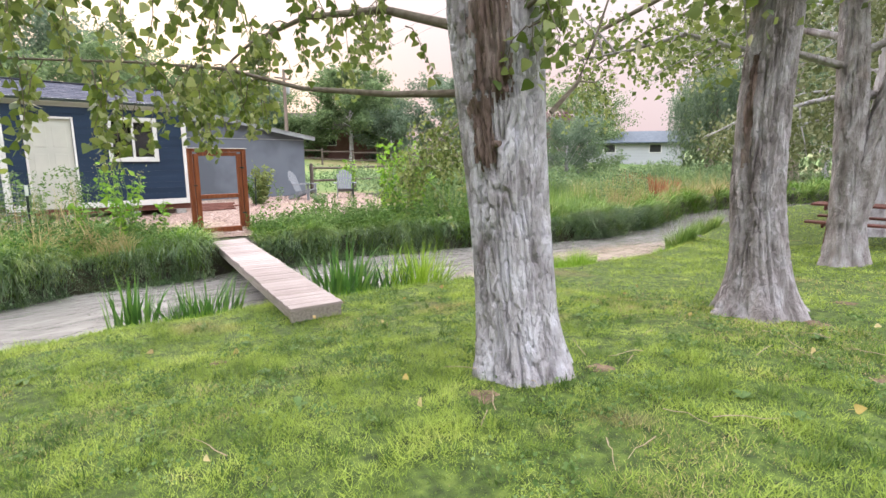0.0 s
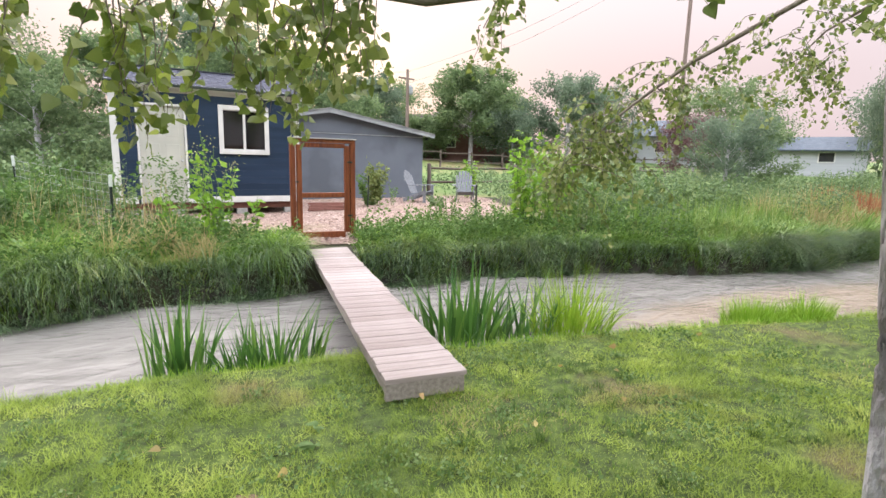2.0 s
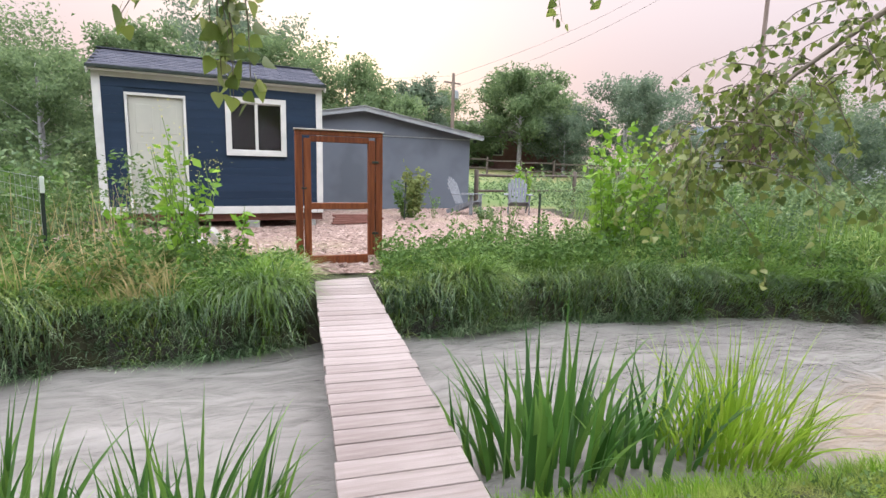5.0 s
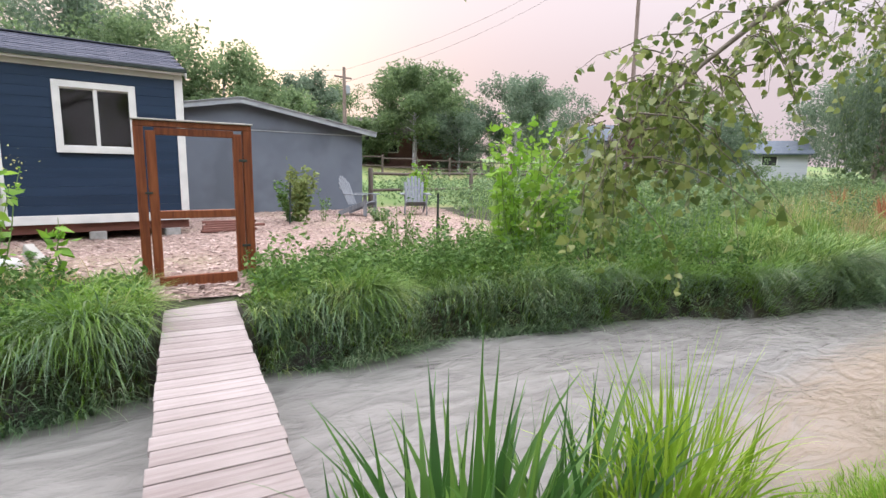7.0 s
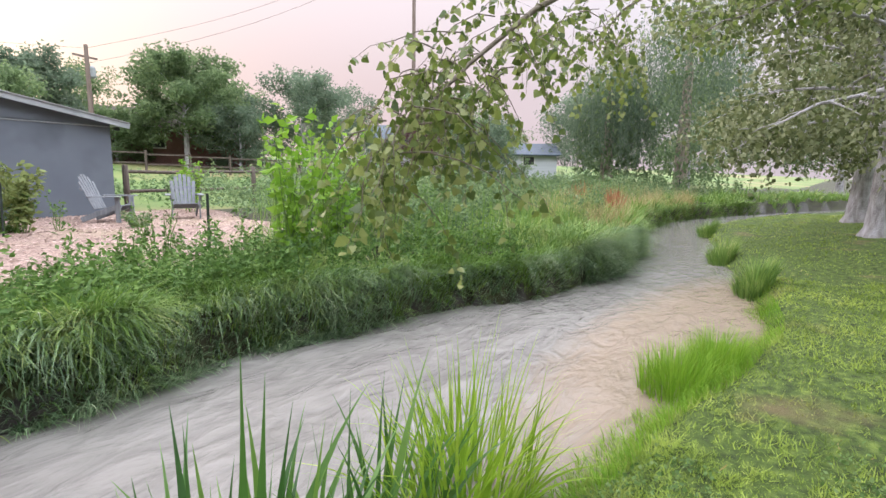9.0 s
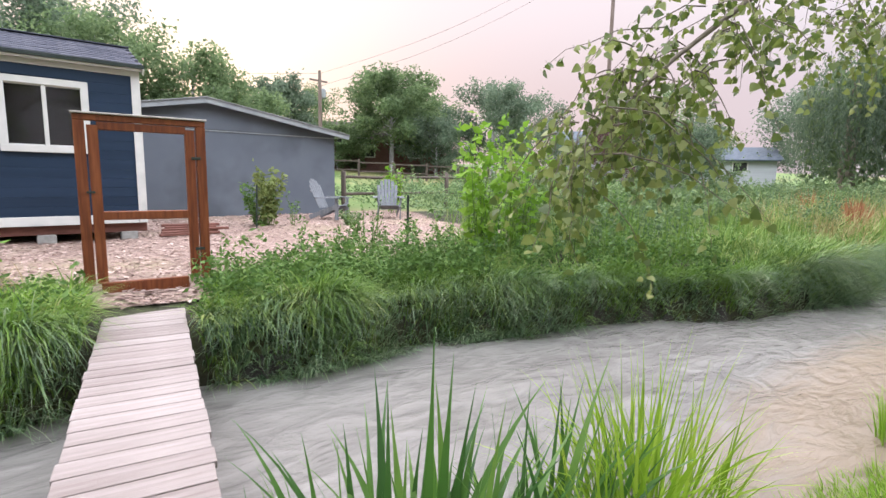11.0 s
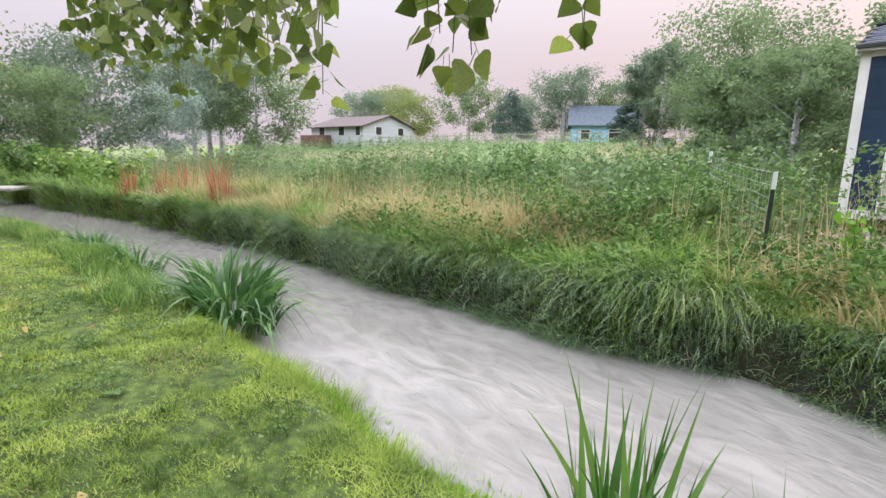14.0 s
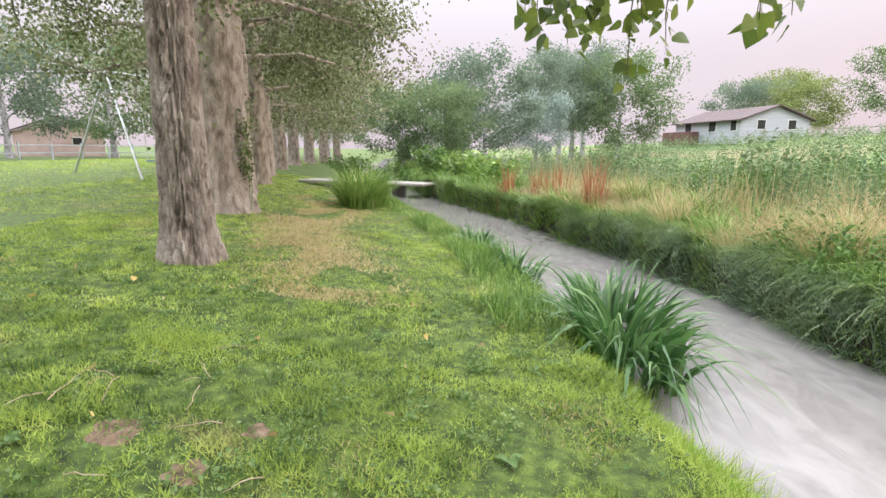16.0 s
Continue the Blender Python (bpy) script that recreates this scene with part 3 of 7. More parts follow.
def build_ground():
    gx = axis_steps(-24, 26, 0.22, -900, 900)
    gy = axis_steps(-3, 13, 0.16, -900, 900)
    X, Y = np.meshgrid(gx, gy, indexing="ij")
    Z = ground_z(X, Y)
    V = np.stack([X, Y, Z], -1).reshape(-1, 3)
    nx, ny = len(gx), len(gy)
    i, j = np.meshgrid(np.arange(nx - 1), np.arange(ny - 1), indexing="ij")
    F = np.stack([i * ny + j, (i + 1) * ny + j, (i + 1) * ny + j + 1, i * ny + j + 1], -1).reshape(-1, 4)
    ob = mesh_np("ground", V, [F], M_TURF, None, True)
    for m in (M_SOIL, M_BED, M_FIELD):
        ob.data.materials.append(m)
    cx, cy = V[F].mean(1)[:, 0], V[F].mean(1)[:, 1]
    idx = np.zeros(len(F), np.int32)
    dn, df = y_near(cx) - cy, cy - y_far(cx)
    idx[df > -0.3] = 1
    idx[(dn < 0.05) & (df < 0.15)] = 2
    idx[df > 16] = 3
    idx[(cy > 19.8) & (cx > 3)] = 3
    ob.data.polygons.foreach_set("material_index", idx)
    tagged(ob, "mown lawn and rough meadow falling to a stream channel", "ground", kind="structure")


build_ground()


def build_water():
    gx = np.concatenate([np.arange(-70, -8, 0.8), np.arange(-8, 14, 0.09), np.arange(14, 70.1, 0.8)])
    s = np.linspace(-0.12, 1.12, 40)
    X = np.repeat(gx[:, None], len(s), 1)
    Y = y_near(gx)[:, None] * (1 - s) + y_far(gx)[:, None] * s
    Z = WATER + (0.15 + 1.35 * smooth(-5, 2, X) * smooth(14, 12, X)) * (0.02 * (vnoise(X * 1.3 + Y * 0.5, Y * 3.5, X * 0, 3) - 0.5) + 0.014 * (vnoise(X * 3.1, Y * 8, X * 0, 5) - 0.5))
    V = np.stack([X, Y, Z], -1).reshape(-1, 3)
    nx, ny = len(gx), len(s)
    i, j = np.meshgrid(np.arange(nx - 1), np.arange(ny - 1), indexing="ij")
    F = np.stack([i * ny + j, (i + 1) * ny + j, (i + 1) * ny + j + 1, i * ny + j + 1], -1).reshape(-1, 4)
    tagged(mesh_np("water", V, [F], M_WATER, None, True), "milky silty stream running with low ripples", "stream", kind="structure")


build_water()


# ---- footbridge ----
BR_A, BR_B = Vector((2.15, 5.4, -0.155)), Vector((2.43, 10.98, -0.055))


def build_bridge():
    along = BR_B - BR_A
    rz = math.degrees(math.atan2(-along.x, along.y))
    length = along.length
    tilt = math.degrees(math.asin(along.z / length))
    b = thing("footbridge", Matrix.Translation(BR_A) @ pose(0, 0, 0, tilt, 0, rz), "narrow footbridge of weathered pinkish boards across the stream", "bridge")
    w = 0.62
    for sx in (-1, 1):
        bm = box((sx * 0.25, length / 2 + 0.02, -0.105), (0.045, length - 0.06, 0.14), bevel=0.005)
        part("stringer", bm, M_JOIST, b, "grey weathered side beam")
    part("end_board", box((0, 0.03, -0.1), (w - 0.02, 0.04, 0.135)), M_JOIST, b, "grey weathered end board")
    step = 0.1435
    count = int(length / step)
    bm = box((0, 0, 0), (w, step - 0.009, 0.038), bevel=0.003)
    first = part("plank", bm, M_DECK, b)
    for i in range(count):
        ob = first if i == 0 else new("plank", first.data)
        ob.parent = b
        ob.location = (random.uniform(-0.008, 0.008), step * (i + 0.5), -0.018 + random.uniform(-0.002, 0.002))
        ob.rotation_euler = (random.uniform(-0.005, 0.005), random.uniform(-0.004, 0.004), random.uniform(-0.006, 0.006))


build_bridge()


# ---- gate frame at the far end ----
def build_gate():
    g = thing("garden_gate", pose(2.5, 11.33, gz(2.5, 11.33) - 0.02, 0, 0, 2), "open red-brown stained timber gate frame at the bridge", "gate")
    top = 1.675
    hw = 0.522
    for sx in (-1, 1):
        part("post", box((sx * hw, 0, top / 2 - 0.1), (0.09, 0.09, top + 0.1), bevel=0.006), M_RUST, g)
        part("inner_stile", box((sx * (hw - 0.105), -0.01, top / 2 - 0.02), (0.09, 0.07, top - 0.14), bevel=0.006), M_RUST, g)
    part("top_beam", box((0, 0, top - 0.02), (2 * hw + 0.09, 0.09, 0.06), bevel=0.006), M_RUST, g)
    part("top_cap", box((0, -0.005, top + 0.02), (2 * hw + 0.12, 0.12, 0.018), bevel=0.004), M_CAP, g, "grey weathered top board")
    part("upper_rail", box((0, -0.01, top - 0.095), (2 * hw - 0.28, 0.06, 0.075), bevel=0.006), M_RUST, g)
    part("middle_rail", box((0, -0.01, 0.72), (2 * hw - 0.28, 0.06, 0.085), bevel=0.006), M_RUST, g)
    part("sill_board", box((-0.06, -0.3, 0.05), (0.74, 0.05, 0.12), bevel=0.006), M_RUST, g, "red-brown board let into the ground")
    for z in (1.3, 0.35):
        part("hinge", box((hw - 0.055, -0.05, z), (0.09, 0.008, 0.03), bevel=0.003), M_TPOST, g, "small dark steel hinge")
    part("latch", box((-hw + 0.06, -0.05, 0.95), (0.07, 0.01, 0.02), bevel=0.002), M_TPOST, g, "small dark latch")


build_gate()


# ---- shed ----
SHED_W, SHED_D = 3.86, 2.44
SHED_BASE, SHED_EAVE = 0.32, 2.84


def holed_wall(xs, zs, hole, y0, y1):
    """A wall in the xz plane between y0 and y1, cut by the cells whose middle is in hole."""
    bm = bmesh.new()
    vert = {}

    def v(i, k, y):
        if (i, k, y) not in vert:
            vert[i, k, y] = bm.verts.new((xs[i], y, zs[k]))
        return vert[i, k, y]

    solid = {(i, k) for i in range(len(xs) - 1) for k in range(len(zs) - 1) if not hole((xs[i] + xs[i + 1]) / 2, (zs[k] + zs[k + 1]) / 2)}
    for i, k in solid:
        bm.faces.new((v(i, k, y0), v(i + 1, k, y0), v(i + 1, k + 1, y0), v(i, k + 1, y0)))
        bm.faces.new((v(i, k + 1, y1), v(i + 1, k + 1, y1), v(i + 1, k, y1), v(i, k, y1)))
        for di, dk, (a, b) in ((-1, 0, ((i, k), (i, k + 1))), (1, 0, ((i + 1, k), (i + 1, k + 1))), (0, -1, ((i, k), (i + 1, k))), (0, 1, ((i, k + 1), (i + 1, k + 1)))):
            if (i + di, k + dk) not in solid:
                bm.faces.new((v(*a, y0), v(*b, y0), v(*b, y1), v(*a, y1)))
    bmesh.ops.recalc_face_normals(bm, faces=bm.faces)
    return bm


def build_shed():
    ground = 0.06
    s = thing("garden_shed", pose(-1.2, 14.82, 0, 0, 0, 7.2), "small navy shed with white trim raised on blocks", "shed")
    W, D, zb, ze = SHED_W, SHED_D, SHED_BASE, SHED_EAVE
    d0, d1, dt = 0.49, 1.36, 2.41      # door opening
    w0, w1, wb, wt = 2.14, 3.08, 1.46, 2.49
    # walls with real openings in the front
    t = 0.09
    wall = part("front_wall", holed_wall((0.02, d0, d1, w0, w1, W - 0.02), (zb, wb, dt, wt, ze),
                lambda x, z: (d0 < x < d1 and z < dt) or (w0 < x < w1 and wb < z < wt), 0.02, 0.02 + t), M_BLUE, s)
    part("back_wall", box((W / 2, D - t / 2, (zb + ze) / 2), (W - 0.04, t, ze - zb), bevel=0), M_BLUE, s)
    for x in (t / 2 + 0.02, W - t / 2 - 0.02):
        bm = bmesh.new()
        vs = [bm.verts.new((x + sx * t / 2, y, z)) for sx in (-1, 1) for y, z in ((0.112, zb), (D - 0.092, zb), (D - 0.092, ze), (D / 2, ze + 0.42), (0.112, ze))]
        bm.faces.new(vs[:5])
        bm.faces.new(vs[5:][::-1])
        for i in range(5):
            j = (i + 1) % 5
            bm.faces.new((vs[j], vs[i], vs[5 + i], vs[5 + j]))
        part("side_wall", bm, M_BLUE, s)
    part("floor_deck", box((W / 2, D / 2, zb + 0.03), (W - 0.24, D - 0.24, 0.04), bevel=0), M_SKID, s, "wooden floor")
    # lap siding boards on the front, cut at the openings
    expo = (ze - 0.15 - zb - 0.14) / 15
    for i in range(15):
        z = zb + 0.14 + expo * (i + 0.5)
        spans = [(0.1, W - 0.1)]
        for a, b, lo, hi in ((d0 - 0.04, d1 + 0.04, zb, dt + 0.05), (w0 - 0.04, w1 + 0.04, wb - 0.05, wt + 0.05)):
            if z + expo * 0.45 > lo and z - expo * 0.45 < hi:
                spans = [q for u, v in spans for q in (((u, a), (b, v)) if u < a and v > b else ((u, v),))]
        for u, v in spans:
            part("siding_board", box(((u + v) / 2, 0.006, z), (v - u, 0.016, expo - 0.003), turn(2.6, 0, 0), 0.002), M_BLUE, wall)
        for x, sx in ((0.012, -1), (W - 0.012, 1)):
            part("siding_board", box((x, D / 2, z), (0.016, D - 0.2, expo - 0.003), turn(0, 2.6 * sx, 0), 0.002), M_BLUE, wall)
    # white trim
    for x in (0.055, W - 0.055):
        part("corner_board", box((x, -0.005, (zb + ze) / 2), (0.115, 0.03, ze - zb)), M_WHITE, s, "white corner board")
    for x in (-0.006, W + 0.006):
        part("corner_board", box((x, 0.055, (zb + ze) / 2), (0.02, 0.1, ze - zb)), M_WHITE, s, "white corner board")
    part("frieze_board", box((W / 2, -0.007, ze - 0.07), (W - 0.232, 0.028, 0.15)), M_WHITE, s, "white board under the eave")
    part("base_trim", box((W / 2 + 0.62, -0.006, zb + 0.07), (W - 1.24 - 0.24, 0.028, 0.14)), M_WHITE, s, "white base board")
    part("base_trim", box((0.26, -0.006, zb + 0.07), (0.28, 0.028, 0.14)), M_WHITE, s, "white base board")
    # door
    door = part("door", box(((d0 + d1) / 2, 0.045, (zb + 0.02 + dt) / 2), (d1 - d0 - 0.01, 0.045, dt - zb - 0.02)), M_DOOR, s, "closed cream-white panelled door")
    for k in range(6):
        cx, cz = (d0 + d1) / 2 + (-0.19 if k % 2 else 0.19), zb + 0.38 + 0.66 * (k // 2)
        part("door_panel", box((cx, 0.0205, cz), (0.27, 0.008, 0.5), bevel=0.004), M_DOOR, door)
    bm = bmesh.new()
    bmesh.ops.create_icosphere(bm, subdivisions=2, radius=0.028, matrix=Matrix.Translation((d1 - 0.07, -0.015, 1.25)))
    part("door_knob", bm, M_STEEL, door, "steel knob", True)
    for x in (d0 - 0.02, d1 + 0.02):
        part("door_casing", box((x, -0.006, (zb + dt) / 2), (0.045, 0.034, dt - zb)), M_WHITE, s, "white door casing")
    part("door_casing", box(((d0 + d1) / 2, -0.006, dt + 0.025), (d1 - d0 + 0.085, 0.034, 0.05)), M_WHITE, s, "white door casing")
    # sliding window
    win = part("window", box(((w0 + w1) / 2, -0.01, wb + 0.02), (w1 - w0 + 0.16, 0.05, 0.1)), M_WHITE, s, "white sliding window with dark glass")
    part("frame", box(((w0 + w1) / 2, -0.01, wt - 0.02), (w1 - w0 + 0.16, 0.045, 0.1)), M_WHITE, win)
    for x in (w0 - 0.03, w1 + 0.03):
        part("frame", box((x, -0.01, (wb + wt) / 2), (0.1, 0.044, wt - wb - 0.06)), M_WHITE, win)
    part("mullion", box(((w0 + w1) / 2, 0.0, (wb + wt) / 2), (0.055, 0.04, wt - wb - 0.1)), M_WHITE, win)
    for sx in (-1, 1):
        cx = (w0 + w1) / 2 + sx * 0.238
        part("pane", box((cx, 0.05 if sx < 0 else 0.03, (wb + wt) / 2), (0.43, 0.008, wt - wb - 0.1), bevel=0), M_GLASS, win)
        for dz in (-1, 1):
            part("sash_rail", box((cx, 0.03, (wb + wt) / 2 + dz * 0.44), (0.415, 0.03, 0.025), bevel=0.002), M_WHITE, win)
    # Added near-black sheet: the shed's unlit inside put into a colour.
    part("interior_backing", box(((w0 + w1) / 2, 0.32, (wb + wt) / 2), (1.3, 0.03, 1.2)), M_DARK, win, "near-black sheet standing in for the unlit inside")
    # skids and blocks
    for y in (0.12, D - 0.15):
        part("skid_beam", box((W / 2 + 0.02, y, zb - 0.075), (W - 0.02, 0.09, 0.145)), M_SKID, s, "dark red treated beam")
    for x in (0.35, 1.15, 2.5, 3.6):
        for y in (0.12, D - 0.15):
            bm = box((x, y, (ground + zb - 0.15) / 2 - 0.02), (0.24, 0.2, zb - 0.15 - ground + 0.05), bevel=0.012)
            part("foundation_block", bm, M_BLOCK, s, "grey concrete block")
    # roof
    rise, over = 0.46, 0.14
    roof = thing_part("roof", s)
    for front in (1, -1):
        y0, y1 = (-over, D / 2) if front > 0 else (D + over, D / 2)
        slope = math.atan2(rise, D / 2)
        run = (D / 2 + over) / math.cos(slope)
        cy, cz = (y0 + y1) / 2, ze + 0.03 + rise - (D / 2 + over) / 2 * math.tan(slope)
        part("roof_deck", box((W / 2, cy, cz), (W + 0.13, run, 0.03), turn(math.degrees(slope) * front), 0.003), M_DARK, roof)
        rows = 10
        mesh = None
        for r in range(rows):
            f = (r + 0.5) / rows
            yy, zz = y0 + (y1 - y0) * f, cz + (f - 0.5) * run * math.sin(slope) + 0.026
            n = 14
            for k in range(n):
                wd = (W + 0.13) / n
                x = -0.065 + wd * (k + 0.5) + (wd * 0.25 if r % 2 else -wd * 0.25)
                x = min(max(x, -0.065 + wd / 2), W + 0.065 - wd / 2)
                if mesh is None:
                    ob = part("shingle", box((0, 0, 0), (wd - 0.006, run / rows + 0.03, 0.008), bevel=0), M_SHINGLE, roof)
                    mesh = ob.data
                else:
                    ob = new("shingle", mesh)
                    ob.parent = roof
                ob.location = (x, yy, zz + random.uniform(0, 0.004))
                ob.rotation_euler = (front * (slope - 0.045), 0, 0)
    part("ridge_cap", box((W / 2, D / 2, ze + rise + 0.07), (W + 0.13, 0.16, 0.02)), M_SHINGLE, roof)
    part("drip_edge", box((W / 2, -over - 0.005, ze - 0.005), (W + 0.14, 0.02, 0.06)), M_TPOST, roof, "dark drip edge")
    part("eave_fascia", box((W / 2, -over + 0.03, ze - 0.02), (W + 0.11, 0.025, 0.1)), M_WHITE, roof, "white fascia board")
    for x in (-0.055, W + 0.055):
        for front in (1, -1):
            y0, y1 = (-over, D / 2) if front > 0 else (D + over, D / 2)
            slope = math.atan2(rise, D / 2)
            cz = ze + 0.03 + rise - (D / 2 + over) / 2 * math.tan(slope)
            part("barge_board", box((x, (y0 + y1) / 2, cz - 0.06), (0.022, (D / 2 + over) / math.cos(slope), 0.1), turn(math.degrees(slope) * front)), M_WHITE, roof, "white barge board")


def thing_part(name, parent):
    ob = new(name)
    ob.parent = parent
    return ob


build_shed()


# ---- garage ----
def build_garage():
    W, D = 7.0, 9.0
    g = thing("garage", pose(7.65, 19.9, 0.08, 0, 0, 5), "long low grey garage with a shallow gable roof", "garage")
    ze, zp = 2.2, 2.82
    bm = bmesh.new()
    t = 0.1
    vs = []
    for y in (0, D):
        vs.append([bm.verts.new(p) for p in ((-W, y, -0.15), (0, y, -0.15), (0, y, ze), (-W / 2, y, zp), (-W, y, ze))])
    bm.faces.new(vs[0])
    bm.faces.new(vs[1][::-1])
    for i in range(5):
        j = (i + 1) % 5
        bm.faces.new((vs[0][j], vs[0][i], vs[1][i], vs[1][j]))
    part("wall", bm, M_GREY, g)
    bm = bmesh.new()
    v = [bm.verts.new(p) for p in ((-W, -0.03, ze - 0.02), (0.0, -0.03, ze - 0.02), (0, -0.03, ze + 0.03), (-W / 2, -0.03, zp + 0.03), (-W, -0.03, ze + 0.03))]
    v2 = [bm.verts.new(p.co + Vector((0, 0.028, 0))) for p in v]
    bm.faces.new(v)
    for i in range(5):
        j = (i + 1) % 5
        bm.faces.new((v[j], v[i], v2[i], v2[j]))
    part("gable_panel", bm, M_GREY, g, "grey gable sheet standing proud of the wall")
    slope = math.atan2(zp - ze, W / 2)
    for sx in (-1, 1):
        run = (W / 2 + 0.35) / math.cos(slope)
        cx = -W / 2 + sx * (W / 4 + 0.175)
        cz = zp + 0.07 - (W / 4 + 0.175) * math.tan(slope)
        roof = part("roof", box((cx, D / 2, cz), (run, D + 0.5, 0.05), turn(0, math.degrees(slope) * sx), 0.004), M_METALROOF, g)
        part("fascia", box((cx, -0.26, cz - 0.03), (run, 0.03, 0.13), turn(0, math.degrees(slope) * sx), 0.004), M_GTRIM, roof, "pale grey fascia")
        part("fascia", box((cx, -0.285, cz + 0.045), (run, 0.05, 0.02), turn(0, math.degrees(slope) * sx), 0.003), M_METALROOF, roof)
    part("eave_lamp", box((0.12, -0.1, ze - 0.1), (0.1, 0.12, 0.09), bevel=0.02), M_TPOST, g, "small dark lamp under the eave")
    part("wall_seam", box((-W / 2, -0.012, ze - 0.055), (W - 0.01, 0.02, 0.03)), M_GTRIM, g)


build_garage()


# ---- wood chip yard ----
def in_yard(x, y):
    x, y = np.asarray(x, float), np.asarray(y, float)
    edge = 11.25 + 0.25 * np.sin(1.9 * x) + 0.9 * smooth(1.9, -0.5, x) + 0.5 * smooth(3.6, 6, x)
    return ((np.abs(x - 2.47) < 0.5) & (y > 10.55) & (y < 12)) | (y > edge) & (y < 20.4 + 0 * x) & (x > -1.4 - 0.2 * np.sin(y)) & (x < 9.6 + 0.5 * np.sin(y * 0.7))


def build_yard():
    gx, gy = np.arange(-1.8, 10.4, 0.2), np.arange(10.4, 20.6, 0.2)
    X, Y = np.meshgrid(gx, gy, indexing="ij")
    Z = ground_z(X, Y) + 0.012
    V = np.stack([X, Y, Z], -1).reshape(-1, 3)
    nx, ny = len(gx), len(gy)
    i, j = np.meshgrid(np.arange(nx - 1), np.arange(ny - 1), indexing="ij")
    F = np.stack([i * ny + j, (i + 1) * ny + j, (i + 1) * ny + j + 1, i * ny + j + 1], -1).reshape(-1, 4)
    c = V[F].mean(1)
    F = F[in_yard(c[:, 0], c[:, 1])]
    ob = mesh_np("yard_bed", V, [F], M_CHIPBED, None, True)
    tagged(ob, "pinkish wood chip mulch spread over the yard", "mulch", kind="structure")
    n = 26000
    x = RNG.uniform(-1.6, 10, n)
    y = 10.6 + 9.8 * RNG.uniform(0, 1, n) ** 1.6
    ok = in_yard(x, y)
    x, y = x[ok], y[ok]
    pos = np.stack([x, y, ground_z(x, y) + 0.022], -1)
    v, f = leaf_arrays(pos, RNG.uniform(0.05, 0.13, len(pos)), 0.42, 0.0)
    v = v.reshape(-1, 4, 3)
    v[..., 2] = pos[:, None, 2] + (v[..., 2] - pos[:, None, 2]) * 0.22 + 0.004
    chips = mesh_np("wood_chips", v.reshape(-1, 3), [f], M_CHIP)
    tagged(chips, "loose pinkish wood chips lying on the yard", "wood chips", kind="stuff")


build_yard()


# ---- trees ----
def trunk_arrays(path, radii, seed, around=64, up=60, furrow=0.03, flare=0.35, roots=6):
    """A trunk with flared foot and furrowed bark along path; radii at the path's points."""
    P, R = np.asarray(path, float), np.asarray(radii, float)
    s = np.linspace(0, 1, up)
    k = np.linspace(0, 1, len(P))
    C = np.stack([np.interp(s, k, P[:, i]) for i in range(3)], -1)
    for _ in range(3):
        C[1:-1] = (C[:-2] + C[1:-1] * 2 + C[2:]) / 4
    r = np.interp(s, k, R)
    a = np.linspace(0, 2 * np.pi, around, endpoint=False)
    h = C[:, 2] - C[0, 2]
    A, H = np.meshgrid(a, h)
    fl = flare * np.exp(-H / 0.33) * (0.75 + 0.5 * vnoise(np.cos(A) * 1.6 + seed, np.sin(A) * 1.6, A * 0, seed) + 0.25 * np.sin(roots * A + seed))
    rr = r[:, None] * (1 + fl + 0.1 * (vnoise(np.cos(A) * 1.2, np.sin(A) * 1.2, H * 0.8, seed + 9) - 0.5))
    f = min(around / 64 * 3.6, 9.0) * (np.mean(R[:3]) / 0.28) ** 0.5
    wob = 1.5 * vnoise(np.cos(A) * 2, np.sin(A) * 2, H * 1.7, seed + 2)
    n1 = vnoise(np.cos(A) * f + wob * 0.9, np.sin(A) * f + wob * 0.9, H * 2.3 + wob * 1.8, seed + 3)
    n2 = vnoise(np.cos(A) * f * 2.1, np.sin(A) * f * 2.1 + wob * 0.5, H * 6.0 + wob, seed + 4)
    n3 = vnoise(np.cos(A) * f * 1.3 + 7, np.sin(A) * f * 1.3 + wob, H * 7.0 + wob * 2, seed + 5)
    ridge = 1.15 * np.minimum(np.abs(2 * n1 - 1) * 4.0, 1) + 0.5 * np.minimum(np.abs(2 * n2 - 1) * 4.5, 1) - 0.5 * (np.abs(2 * n3 - 1) < 0.08)
    rr = rr + furrow * (ridge - 1.2)
    V = np.stack([C[:, 0:1] + rr * np.cos(A), C[:, 1:2] + rr * np.sin(A), np.repeat(C[:, 2:3], around, 1)], -1).reshape(-1, 3)
    i, j = np.meshgrid(np.arange(up - 1), np.arange(around), indexing="ij")
    jj = (j + 1) % around
    F = np.stack([i * around + j, i * around + jj, (i + 1) * around + jj, (i + 1) * around + j], -1).reshape(-1, 4)
    return V, F


